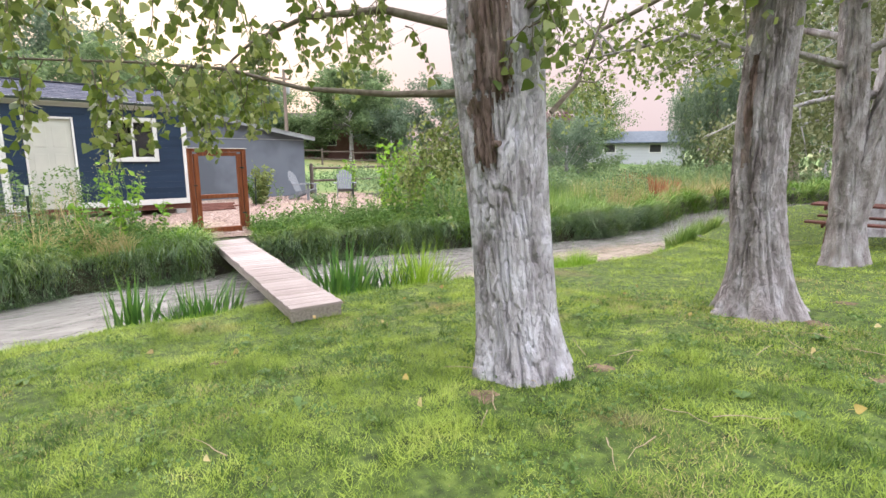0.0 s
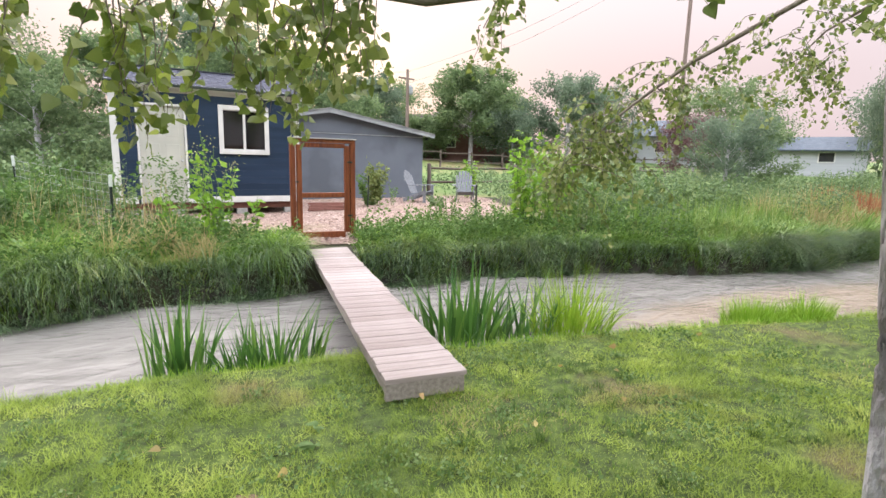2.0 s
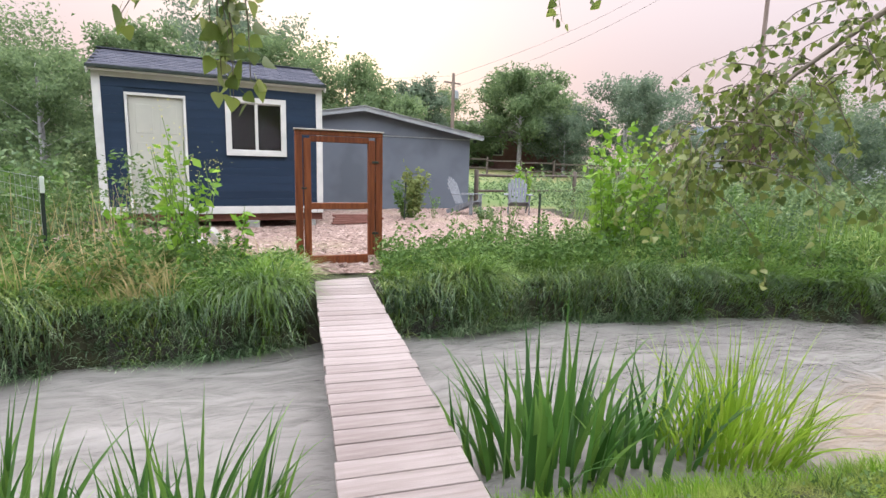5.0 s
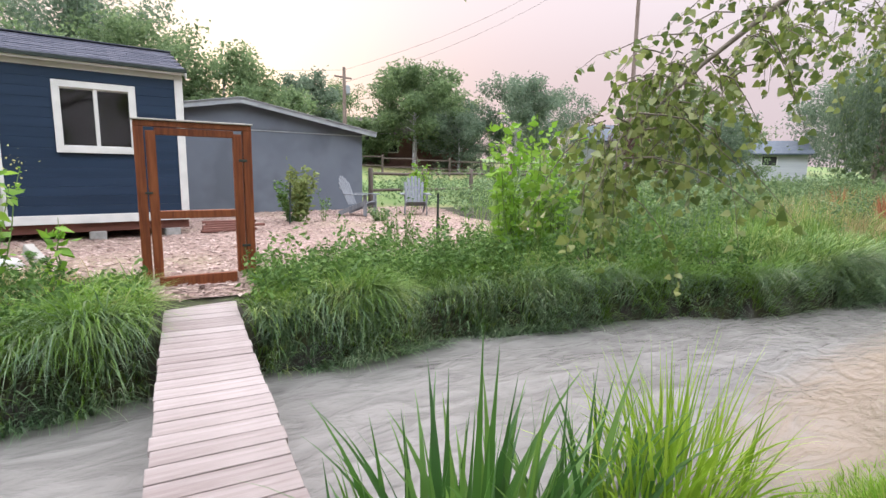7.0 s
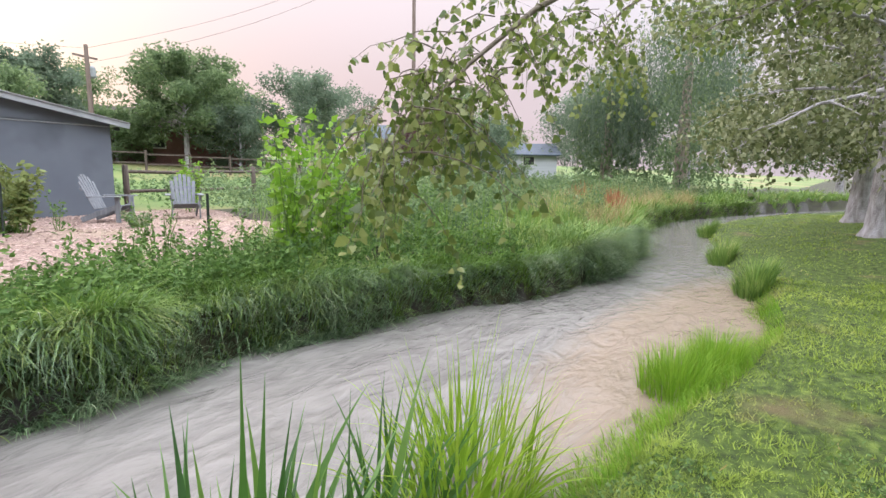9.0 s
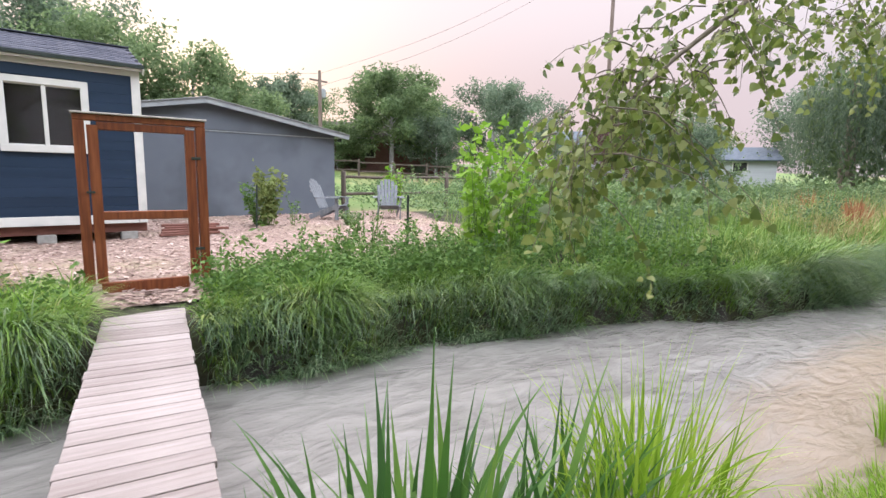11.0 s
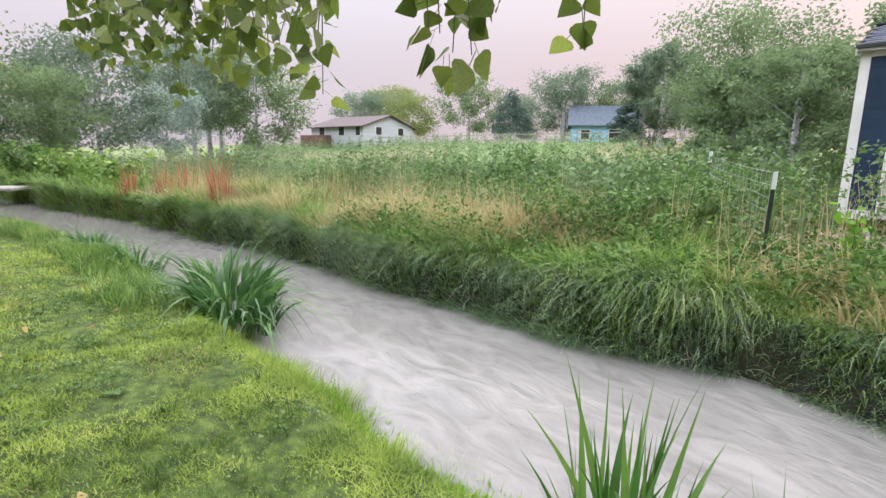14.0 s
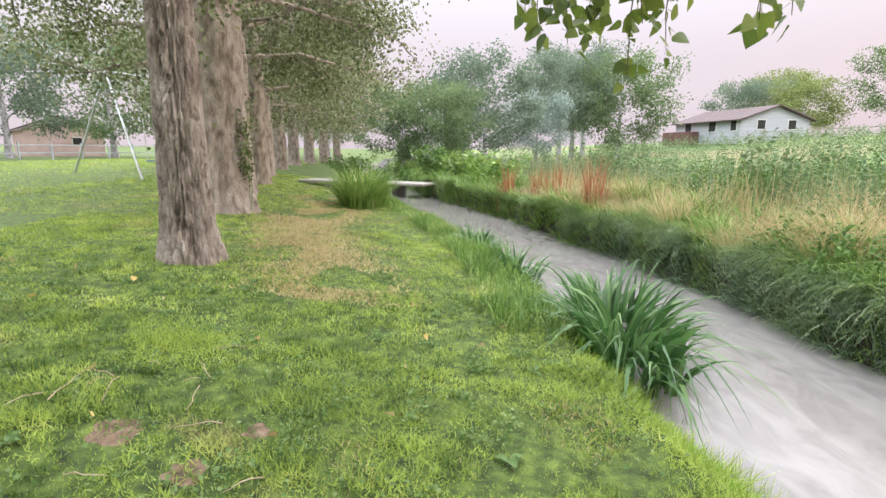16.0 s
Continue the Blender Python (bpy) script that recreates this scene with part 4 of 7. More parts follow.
def bark_scar(V, F, around, angle, spread, z0, z1, seed, out=0.012):
    """A ragged sheet of wound wood on a trunk's surface: the faces round angle between z0 and z1, lifted by out."""
    V = V.reshape(-1, around, 3)
    c = V.mean(1, keepdims=True)
    d = V - c
    d[..., 2] = 0
    W = (V + d / (np.linalg.norm(d, axis=-1, keepdims=True) + 1e-9) * out).reshape(-1, 3)
    m = W[F].mean(1)
    mc = c.reshape(-1, 3)[np.clip(F[:, 0] // around, 0, len(c) - 1)]
    a = np.arctan2(m[:, 1] - mc[:, 1], m[:, 0] - mc[:, 0])
    da = np.abs((a - angle + np.pi) % (2 * np.pi) - np.pi)
    rag = 0.6 * vnoise(m[:, 0] * 14, m[:, 1] * 14, m[:, 2] * 3.5, seed) + 0.5 * vnoise(m[:, 0] * 40, m[:, 1] * 40, m[:, 2] * 11, seed + 1)
    keep = (da < spread * (0.35 + rag)) & (m[:, 2] > z0 + 0.2 * rag) & (m[:, 2] < z1 - 0.2 * rag)
    return W, F[keep]


def bent(p0, p1, sag, n=6, wob=0.1):
    """A limb from p0 to p1 bowed by sag, slightly crooked."""
    p0, p1 = np.asarray(p0, float), np.asarray(p1, float)
    s = np.linspace(0, 1, n)[:, None]
    p = p0 + (p1 - p0) * s
    p[:, 2] += sag * np.sin(np.pi * s[:, 0])
    ln = np.linalg.norm(p1 - p0)
    p[1:-1] += RNG.normal(0, wob * ln / n, (n - 2, 3))
    return p


def crown_points(base_z, height, clear, radius, limbs, subs, shape="round", lean=(0, 0), droop=0.0):
    """Limb paths and twig ends of a crown on a trunk at the origin."""
    paths, ends = [], []
    for i in range(limbs):
        f = (i + 0.5 + RNG.uniform(-0.4, 0.4)) / limbs
        z0 = clear + (height * 0.92 - clear) * f * 0.85
        if shape == "cone":
            ln = radius * (1.05 - f) + 0.25
            rise = -0.08 * ln
        elif shape == "tall":
            ln = radius * (0.55 + 0.6 * math.sin(math.pi * (f * 0.8 + 0.15)))
            rise = ln * RNG.uniform(0.5, 1.2)
        else:
            ln = radius * (0.45 + 0.65 * math.sin(math.pi * min(1, f * 0.8 + 0.22)))
            rise = ln * (0.15 + 0.9 * f) + RNG.uniform(-0.2, 0.2)
        rise -= droop * ln
        az = i * 2.4 + RNG.uniform(-0.5, 0.5)
        p0 = np.array([lean[0] * z0, lean[1] * z0, z0])
        p1 = p0 + np.array([math.cos(az) * ln, math.sin(az) * ln, rise])
        lp = bent(p0, p1, 0.08 * ln)
        r0 = 0.0065 * height * (1.15 - f)
        paths.append((lp, np.linspace(r0, r0 * 0.2, len(lp))))
        for k in range(subs):
            q = 0.3 + 0.7 * (k + RNG.uniform(0, 1)) / subs
            at = np.array([np.interp(q, np.linspace(0, 1, len(lp)), lp[:, c]) for c in range(3)])
            sl = ln * RNG.uniform(0.2, 0.45) * (1.2 - 0.5 * q)
            d = RNG.normal(size=3) * np.array([1, 1, 0.6]) + (lp[-1] - lp[0]) / ln * 0.8
            d[2] -= droop
            e = at + d / np.linalg.norm(d) * sl
            paths.append((bent(at, e, 0.03, 4), np.linspace(r0 * 0.35, r0 * 0.08, 4)))
            ends.append((at, e, sl))
    return paths, ends


def scatter_on(ends, n, sigma):
    a = np.array([e[0] for e in ends])
    b = np.array([e[1] for e in ends])
    w = np.array([e[2] for e in ends])
    w = w * RNG.uniform(0.4, 1.6, len(w))
    pick = RNG.choice(len(ends), n, p=w / w.sum())
    s = RNG.uniform(0.15, 1.1, n)[:, None]
    return a[pick] * (1 - s) + b[pick] * s + np.clip(RNG.normal(0, sigma, (n, 3)), -1.7 * sigma, 1.7 * sigma) * np.array([1, 1, 0.8])


def tree(name, x, y, height, radius, clear, trunk_r, nleaf, leaf_size, leaf_mat, bark, label, limbs=18, subs=6, shape="round", category="tree", group="",
         lean=(0, 0), detail=(28, 24), furrow=0.03, droop=0.0, aspect=0.75, sigma=0.16, seed=1, flare=0.3, rz=0.0):
    t = thing(name, pose(x, y, gz(x, y) - 0.04, 0, 0, rz), label, category, group)
    top = height * 0.86
    hs = np.linspace(0, top, 6)
    path = np.stack([lean[0] * hs, lean[1] * hs, hs], -1)
    path[2:, :2] += RNG.normal(0, 0.012 * height * 0.25, (4, 2))
    v, f = trunk_arrays(path, trunk_r * np.array([1.0, 0.88, 0.8, 0.6, 0.36, 0.1]), seed, detail[0], detail[1], furrow, flare)
    mesh_np("trunk", v, [f], bark, t, True)
    paths, ends = crown_points(0, height, clear, radius, limbs, subs, shape, lean, droop)
    far = detail[0] < 30
    tubes("branch_structure", [p for p in paths if len(p[0]) > 4] if far else paths, bark, t, 3 if far else 5)
    pos = scatter_on(ends, nleaf, sigma * radius * 0.5)
    if far:
        n = len(pos)
        az, el = RNG.uniform(0, 2 * np.pi, n), RNG.normal(-0.3 - droop, 0.6, n)
        d = np.stack([np.cos(az) * np.cos(el), np.sin(az) * np.cos(el), np.sin(el)], -1)
        u = np.cross(d, RNG.normal(size=(n, 3)))
        u /= np.linalg.norm(u, axis=1, keepdims=True) + 1e-9
        ls = (RNG.uniform(0.7, 1.3, n) * leaf_size)[:, None]
        v = np.stack([pos, pos + d * ls * 0.5 + u * ls * aspect * 0.6, pos + d * ls], 1).reshape(-1, 3)
        mesh_np("crown", v, [np.arange(3 * n).reshape(-1, 3)], leaf_mat, t)
        return t
    leaves("crown", pos, RNG.uniform(0.7, 1.3, nleaf) * leaf_size, leaf_mat, t, aspect, 0.3 + droop)
    return t


ROW = "row of old cottonwoods along the lawn"
# the two trunks that the path passes, their crowns high overhead
def big_trunk(x, y, path, radii, label, seed, around=150, up=150, furrow=0.04, flare=0.42, scars=(), bark=None):
    t = thing("cottonwood_tree", pose(x, y, gz(x, y) - 0.05), label, "tree", ROW)
    v, f = trunk_arrays(path, radii, seed, around, up, furrow, flare)
    mesh_np("trunk", v, [f], bark or M_BARK, t, True)
    for angle, spread, z0, z1 in scars:
        w, g = bark_scar(v, f, around, angle, spread, z0, z1, seed)
        mesh_np("bark_scar", w, [g], M_BARKR, t, True, "reddish brown bark scar")
    return t


def high_crown(t, height, clear, radius, n, size, lean):
    paths, ends = crown_points(0, height, clear, radius, 20, 7, "round", lean, 0.05)
    tubes("branch_structure", paths, M_BARK, t, 5)
    pos = scatter_on(ends, n, 0.3)
    leaves("crown", pos, RNG.uniform(0.7, 1.3, n) * size, M_LEAF, t, 0.85, 0.6)


tree_a = big_trunk(2.66, 2.58, [(0, 0, 0), (-0.05, 0.05, 0.5), (-0.095, 0.095, 1.1), (-0.15, 0.14, 1.8), (-0.21, 0.17, 2.6), (-0.3, 0.2, 4.5), (-0.3, 0.3, 8)],
                   [0.285, 0.275, 0.275, 0.285, 0.31, 0.22, 0.08], "grey deeply furrowed cottonwood with a bark scar", 3, 260, 300, 0.034, 0.42, ((-2.75, 0.3, 1.45, 2.15), (-2.45, 0.5, 1.95, 3.2)))
high_crown(tree_a, 10, 3.3, 4.0, 9000, 0.12, (-0.04, 0.03))
tree_b = big_trunk(5.6, 2.13, [(0, 0, 0), (0, 0.07, 0.6), (-0.01, 0.15, 1.3), (0.02, 0.18, 2.1), (0.06, 0.17, 3.0), (0.2, 0.2, 5.5), (0.2, 0.7, 9)],
                   [0.25, 0.235, 0.225, 0.22, 0.21, 0.17, 0.07], "grey cottonwood with a reddish streak and flared roots", 5, 180, 210, 0.034, 0.95, ((3.0, 0.16, 1.4, 2.7),), M_BARKG)
high_crown(tree_b, 11, 3.6, 4.0, 6500, 0.12, (0.02, 0.09))
tree_c = tree("cottonwood_tree", 9.7, 2.6, 10, 4.2, 2.4, 0.23, 9000, 0.11, M_LEAF, M_BARKG, "grey cottonwood forking low above the lawn", 18, 7, lean=(0, 0.07), group=ROW, detail=(80, 110), furrow=0.04, seed=8, flare=0.5, droop=0.2)
v, f = trunk_arrays([(0.0, 0.03, 0.7), (0.1, -0.1, 1.6), (0.25, -0.3, 3.0), (0.4, -0.6, 5.0), (0.5, -0.8, 6.5)], [0.24, 0.2, 0.17, 0.13, 0.05], 44, 60, 90, 0.03, 0.0)
mesh_np("second_stem", v, [f], M_BARKG, tree_c, True)
for k, (x, y) in enumerate(((13.9, 3.3), (18.2, 4.3), (22.5, 4.6), (27, 3.6), (32, 1.8), (37.5, -0.5))):
    tree("cottonwood_tree", x, y, 10.5, 3.5 if k == 0 else 4.4, 2.4, 0.36, (9000, 20000)[k] if k < 2 else 8000, (0.11, 0.135)[k] if k < 2 else 0.17, M_LEAFP, M_BARK, "cottonwood with pale green crown hanging low", 18, 7, group=ROW, detail=(40, 40), furrow=0.045, seed=11 + k, flare=0.4, droop=0.42 if k < 2 else 0.3)
for k, (x, y, r) in enumerate(((-5.5, 1.95, 0.255), (-9.9, 0.35, 0.58), (-14.0, -1.0, 0.36), (-18.5, -2.2, 0.36), (-23.5, -3.8, 0.38), (-29, -5.0, 0.38), (-34, -5.8, 0.38), (-39, -6.2, 0.4), (-44, -6.4, 0.4), (-49, -6.4, 0.4))):
    tree("cottonwood_tree", x, y, 10.5, (4.0, 4.5, 4.5)[k] if k < 3 else 4.6, (4.7, 3.6, 3.3)[k] if k < 3 else 2.8, r, (60000, 44000, 28000, 22000)[k] if k < 4 else 12000, (0.062, 0.078, 0.095)[k] if k < 3 else 0.13, M_LEAFP, M_BARKW, "cottonwood with brown furrowed bark and pale leaves", 22, 8, group=ROW,
         detail=(160, 220) if k == 0 else ((70, 90) if k < 3 else (36, 40)), furrow=0.055, seed=21 + k, flare=0.4 if k == 0 else 0.16, droop=0.1 if k == 0 else 0.26)


# ---- lawn and bank grasses ----
BARE = ((-2.0, 3.36, 0.26), (-2.16, 4.0, 0.15), (-1.78, 3.82, 0.2), (-1.4, 4.3, 0.11), (2.08, 2.36, 0.22), (3.1, 2.2, 0.2), (5.5, 1.6, 0.24), (6.6, 1.7, 0.22), (3.9, 3.4, 0.2), (0.9, 4.6, 0.15), (4.4, 0.8, 0.25))


def bare_patch(px, py, pr):
    """A low irregular patch of soil showing through the turf."""
    n = 36
    a = np.linspace(0, 2 * np.pi, n, endpoint=False)
    r = 0.5 * pr * (0.45 + 1.1 * vnoise(np.cos(a) * 1.8 + px, np.sin(a) * 1.8 + py, a * 0, 35))
    ring = [np.stack([px + r * s * np.cos(a), py + r * s * np.sin(a)], -1) for s in (1.0, 0.66, 0.33)]
    xy = np.concatenate(ring + [np.array([[px, py]])])
    z = ground_z(xy[:, 0], xy[:, 1]) + np.concatenate([np.full(n, -0.004), np.full(2 * n + 1, 0.007)])
    i = np.arange(n)
    j = (i + 1) % n
    quads = np.concatenate([np.stack([k * n + i, k * n + j, (k + 1) * n + j, (k + 1) * n + i], -1) for k in (0, 1)])
    tris = np.stack([2 * n + i, 2 * n + j, np.full(n, 3 * n)], -1)
    ob = mesh_np("bare_patch", np.concatenate([xy, z[:, None]], 1), [quads, tris], M_BARE, None, True)
    tagged(ob, "bare reddish soil worn into the lawn", "soil", kind="structure")


for spot in BARE:
    bare_patch(*spot)


def lawn_grass():
    spans = ((-3.5, 5.5, -1.0, 6.9, 370000), (-9, -3.5, -2, 6.4, 95000), (5.5, 12, -1, 6.6, 60000), (-26, -9, -6, 5.5, 110000), (12, 30, 0, 10, 26000), (-42, -8, -24, -6, 70000))
    base, hs, ws, dead = [], [], [], []
    for x0, x1, y0, y1, n in spans:
        x, y = RNG.uniform(x0, x1, n), RNG.uniform(y0, y1, n)
        fine, broad = vnoise(x * 6.5, y * 6.5, x * 0, 31), vnoise(x * 1.9, y * 1.9, x * 0, 32)
        clump = 0.6 * fine + 0.4 * broad
        worn = vnoise(x * 0.8 + 3, y * 0.8, x * 0, 33) * 0.7 + vnoise(x * 3.1, y * 3.1, x * 0, 36) * 0.3
        track = smooth(1.5, 0.4, np.abs(y - (2.5 + 0.22 * (x + 8.8)))) * smooth(-16, -9, x) * smooth(-4.5, -7, x)
        dry = (RNG.uniform(0, 1, n) < 0.55 * smooth(0.58, 0.74, worn) + 0.85 * track * smooth(0.25, 0.5, broad)) & (y < y_near(x) - 0.6)
        ok = (y < y_near(x) + 0.05) & (RNG.uniform(0, 1, n) < np.clip(2.6 * clump - 0.2, 0.3, 1)) & (~dry | (RNG.uniform(0, 1, n) < 0.85))
        for px, py, pr in BARE:
            ok &= (np.hypot(x - px, y - py) > pr * (0.5 + 0.7 * vnoise(x * 6, y * 6, x * 0, 34))) | (RNG.uniform(0, 1, n) < 0.5)
        x, y, clump, broad, dry = x[ok], y[ok], clump[ok], broad[ok], dry[ok]
        base.append(np.stack([x, y, ground_z(x, y) - 0.005], -1))
        d = np.hypot(x - 1.3, np.minimum(np.abs(y - 2.5), 2.5))
        dn = y_near(x) - y
        hs.append((0.018 + 0.13 * clump ** 2.2) * RNG.uniform(0.5, 1.45, len(x)) * (1 + 1.4 * smooth(0.5, 0.0, dn)) * np.where(dry, 0.6, 1.0))
        ws.append(RNG.uniform(0.004, 0.011, len(x)) * (1 + 0.22 * np.maximum(0, d - 2)))
        dead.append(dry)
    b, h, w, dead = np.concatenate(base), np.concatenate(hs), np.concatenate(ws), np.concatenate(dead)
    for name, pick, material, label in (("lawn_grass", ~dead, M_LAWN, "short mown lawn grass in uneven green tufts"), ("dry_lawn_grass", dead, M_DRY, "dry tan grass in worn parts of the lawn")):
        n = int(pick.sum())
        ob = blades(name, b[pick], h[pick], w[pick], RNG.uniform(0.3, 1.2, n), RNG.uniform(0, 2 * np.pi, n), material, 1)
        tagged(ob, label, "grass", kind="stuff")
    n = 34000
    x = RNG.uniform(-15.5, -4.5, n)
    y = 2.5 + 0.22 * (x + 8.8) + RNG.normal(0, 0.42, n) + 0.3 * np.sin(x * 0.9)
    ok = vnoise(x * 1.5, y * 2.2, x * 0, 38) > 0.42
    x, y = x[ok], y[ok]
    n = len(x)
    ob = blades("dry_lawn_grass", np.stack([x, y, ground_z(x, y)], -1), RNG.uniform(0.03, 0.075, n), RNG.uniform(0.012, 0.03, n), RNG.uniform(0.4, 1.2, n), RNG.uniform(0, 6.28, n), M_DRY, 1)
    tagged(ob, "dry tan grass in worn parts of the lawn", "grass", kind="stuff")
    tn, per = 1500, 26
    cx, cy = RNG.uniform(-5, 5.5, tn), RNG.uniform(-0.8, 6.2, tn)
    ok = vnoise(cx * 0.9, cy * 0.9, cx * 0, 39) > 0.4
    cx, cy = cx[ok], cy[ok]
    k = np.repeat(np.arange(len(cx)), per)
    n = len(k)
    a, r = RNG.uniform(0, 6.28, n), np.sqrt(RNG.uniform(0, 1, n)) * RNG.uniform(0.03, 0.09, len(cx))[k]
    x, y = cx[k] + r * np.cos(a), cy[k] + r * np.sin(a)
    ok = y < y_near(x) - 0.05
    x, y, a, k = x[ok], y[ok], a[ok], k[ok]
    n = len(x)
    ob = blades("lawn_tufts", np.stack([x, y, ground_z(x, y) - 0.01], -1), RNG.uniform(0.05, 0.12, len(cx))[k] * RNG.uniform(0.6, 1.2, n), RNG.uniform(0.004, 0.008, n), RNG.uniform(0.3, 1.0, n), a + RNG.normal(0, 0.5, n), M_TUFT, 2)
    tagged(ob, "dark green grass tufts standing above the mown lawn", "grass", kind="stuff")
    n, beds = 24000, 420
    cx, cy = RNG.uniform(-6, 6, beds), RNG.uniform(-1, 6.3, beds)
    k = RNG.integers(0, beds, n)
    size = RNG.uniform(0.03, 0.14, beds)
    x, y = cx[k] + RNG.normal(0, 1, n) * size[k], cy[k] + RNG.normal(0, 1, n) * size[k]
    ok = y < y_near(x) - 0.1
    x, y = x[ok], y[ok]
    pos = np.stack([x, y, ground_z(x, y) + RNG.uniform(0.015, 0.055, len(x))], -1)
    ob = leaves("clover", pos, RNG.uniform(0.014, 0.034, len(x)), M_CLOVER, None, 0.8, -0.1)
    tagged(ob, "clover leaves in beds through the lawn", "lawn weeds", kind="stuff")
    for k in range(26):
        x, y = random.uniform(-5, 5), random.uniform(0, 5.6)
        t = thing("plantain_rosette", pose(x, y, gz(x, y) + 0.012), "low rosette of broad plantain leaves in the lawn", "weed", "plantains in the lawn")
        for q in range(random.randint(6, 10)):
            a, el, ln = random.uniform(0, 6.28), random.uniform(0.25, 0.9), random.uniform(0.05, 0.12)
            bm = bmesh.new()
            rib = [Vector((ln * f * math.cos(el), 0, ln * (f * math.sin(el) - 0.45 * f * f))) for f in (0.0, 0.35, 0.7, 1.0)]
            wd = [0.003, 0.22 * ln, 0.2 * ln, 0.004]
            row = [(bm.verts.new(p + Vector((0, -u, 0.3 * u))), bm.verts.new(p), bm.verts.new(p + Vector((0, u, 0.3 * u)))) for p, u in zip(rib, wd)]
            for r0, r1 in zip(row, row[1:]):
                bm.faces.new((r0[0], r0[1], r1[1], r1[0]))
                bm.faces.new((r0[1], r0[2], r1[2], r1[1]))
            ob = part("leaf", bm, M_CLOVER, t, "", True)
            ob.rotation_euler = (0, 0, a)


lawn_grass()


def strip(name, n, x0, x1, inner, outer, far, hmin, hmax, width, leanlo, leanhi, material, segs, label, toward=None, keep=None, curl=1.0):
    """Grass in a strip along one bank, inner..outer metres from the water's edge."""
    x = RNG.uniform(x0, x1, n)
    d = RNG.uniform(inner, outer, n)
    y = y_far(x) + d if far else y_near(x) - d
    if keep is not None:
        ok = keep(x, y)
        x, y, d = x[ok], y[ok], d[ok]
    n = len(x)
    clump = vnoise(x * 1.4, y * 1.4, x * 0, 41)
    h = (hmin + (hmax - hmin) * clump) * RNG.uniform(0.7, 1.25, n)
    az = RNG.uniform(0, 2 * np.pi, n) if toward is None else RNG.normal(toward, 0.75, n)
    ob = blades(name, np.stack([x, y, np.maximum(ground_z(x, y), WATER - 0.05) - 0.02], -1), h, RNG.uniform(0.7, 1.3, n) * width, RNG.uniform(leanlo, leanhi, n), az, material, segs, None, "", curl)
    tagged(ob, label, "grass", kind="stuff")
    return ob


def off_path(x, y):
    bx = BR_A.x + (y - BR_A.y) * (BR_B.x - BR_A.x) / (BR_B.y - BR_A.y)
    gate = (np.abs(x - 2.5) < 0.42) & (y > 10.2) & (y < 11.6)
    return ~((np.abs(x - bx) < 0.42) & (y < 10.8)) & ~gate & ~in_yard(x, y)


def tufts(name, n, per, x0, x1, inner, outer, hmin, hmax, width, material, segs, label, keep=off_path, lean=(0.35, 1.15), fall=0.55, spread=0.16, curl=1.15):
    """Bunched grass along the far bank: blades spray out of each tuft, the outer ones bowing towards the water."""
    cx = RNG.uniform(x0, x1, n)
    d = RNG.uniform(inner, outer, n)
    cy = y_far(cx) + d
    swell = vnoise(cx * 1.3, cy * 1.3, cx * 0, 51)
    th = (hmin + (hmax - hmin) * np.clip(1.5 * swell - 0.2, 0, 1)) * RNG.uniform(0.75, 1.2, n)
    k = np.repeat(np.arange(n), per)
    m = len(k)
    a = RNG.uniform(0, 2 * np.pi, m)
    r = spread * np.sqrt(RNG.uniform(0, 1, m))
    x, y = cx[k] + r * np.cos(a), cy[k] + r * np.sin(a)
    ok = keep(x, y)
    x, y, a, k = x[ok], y[ok], a[ok], k[ok]
    m = len(x)
    dirx, diry = np.cos(a), np.sin(a) - fall * 1.6 * np.clip(1.2 - d[k], 0, 1)
    z = np.maximum(ground_z(x, y), WATER - 0.05) - 0.02
    ob = blades(name, np.stack([x, y, z], -1), th[k] * RNG.uniform(0.65, 1.2, m), RNG.uniform(0.6, 1.4, m) * width, RNG.uniform(*lean, m), np.arctan2(diry, dirx) + RNG.normal(0, 0.3, m), material, segs, None, "", RNG.uniform(min(curl, 1.1), curl, m))
    tagged(ob, label, "grass", kind="stuff")
    return ob


tufts("overhanging_grass", 300, 44, -9, 15, 0.36, 0.95, 0.28, 0.66, 0.013, M_LONG, 4, "long green grass arching over the far bank", off_path, (0.5, 1.2), 0.8, 0.14, 1.6)
tufts("overhanging_grass", 250, 46, -9, 15, 0.34, 0.5, 0.26, 0.68, 0.012, M_LONG, 5, "long green grass arching over the far bank", off_path, (0.5, 0.85), 1.0, 0.12, 3.2)
tufts("blue_green_grass", 270, 46, -10, 15, 0.3, 0.44, 0.22, 0.66, 0.013, M_BLUEGRASS, 5, "blue-green grass hanging over the water", off_path, (0.5, 0.9), 1.2, 0.14, 3.6)
tufts("bank_face_grass", 330, 40, -10, 15, 0.17, 0.3, 0.22, 0.5, 0.012, M_BLUEGRASS, 4, "grass rooted on the steep face of the bank", off_path, (0.5, 1.0), 1.2, 0.1, 2.2)
tufts("bank_face_grass", 260, 40, -10, 15, 0.2, 0.34, 0.22, 0.52, 0.012, M_LONG, 4, "grass rooted on the steep face of the bank", off_path, (0.5, 1.0), 1.2, 0.1, 2.2)
tufts("bank_face_grass", 240, 30, -45, -9, 0.16, 0.34, 0.35, 0.6, 0.022, M_LONG, 3, "grass rooted on the steep face of the bank", off_path, (0.5, 1.0), 1.2, 0.14, 2.0)
tufts("bank_face_grass", 150, 30, 14, 32, 0.16, 0.36, 0.35, 0.6, 0.024, M_LONG, 3, "grass rooted on the steep face of the bank", off_path, (0.5, 1.0), 1.2, 0.14, 2.0)
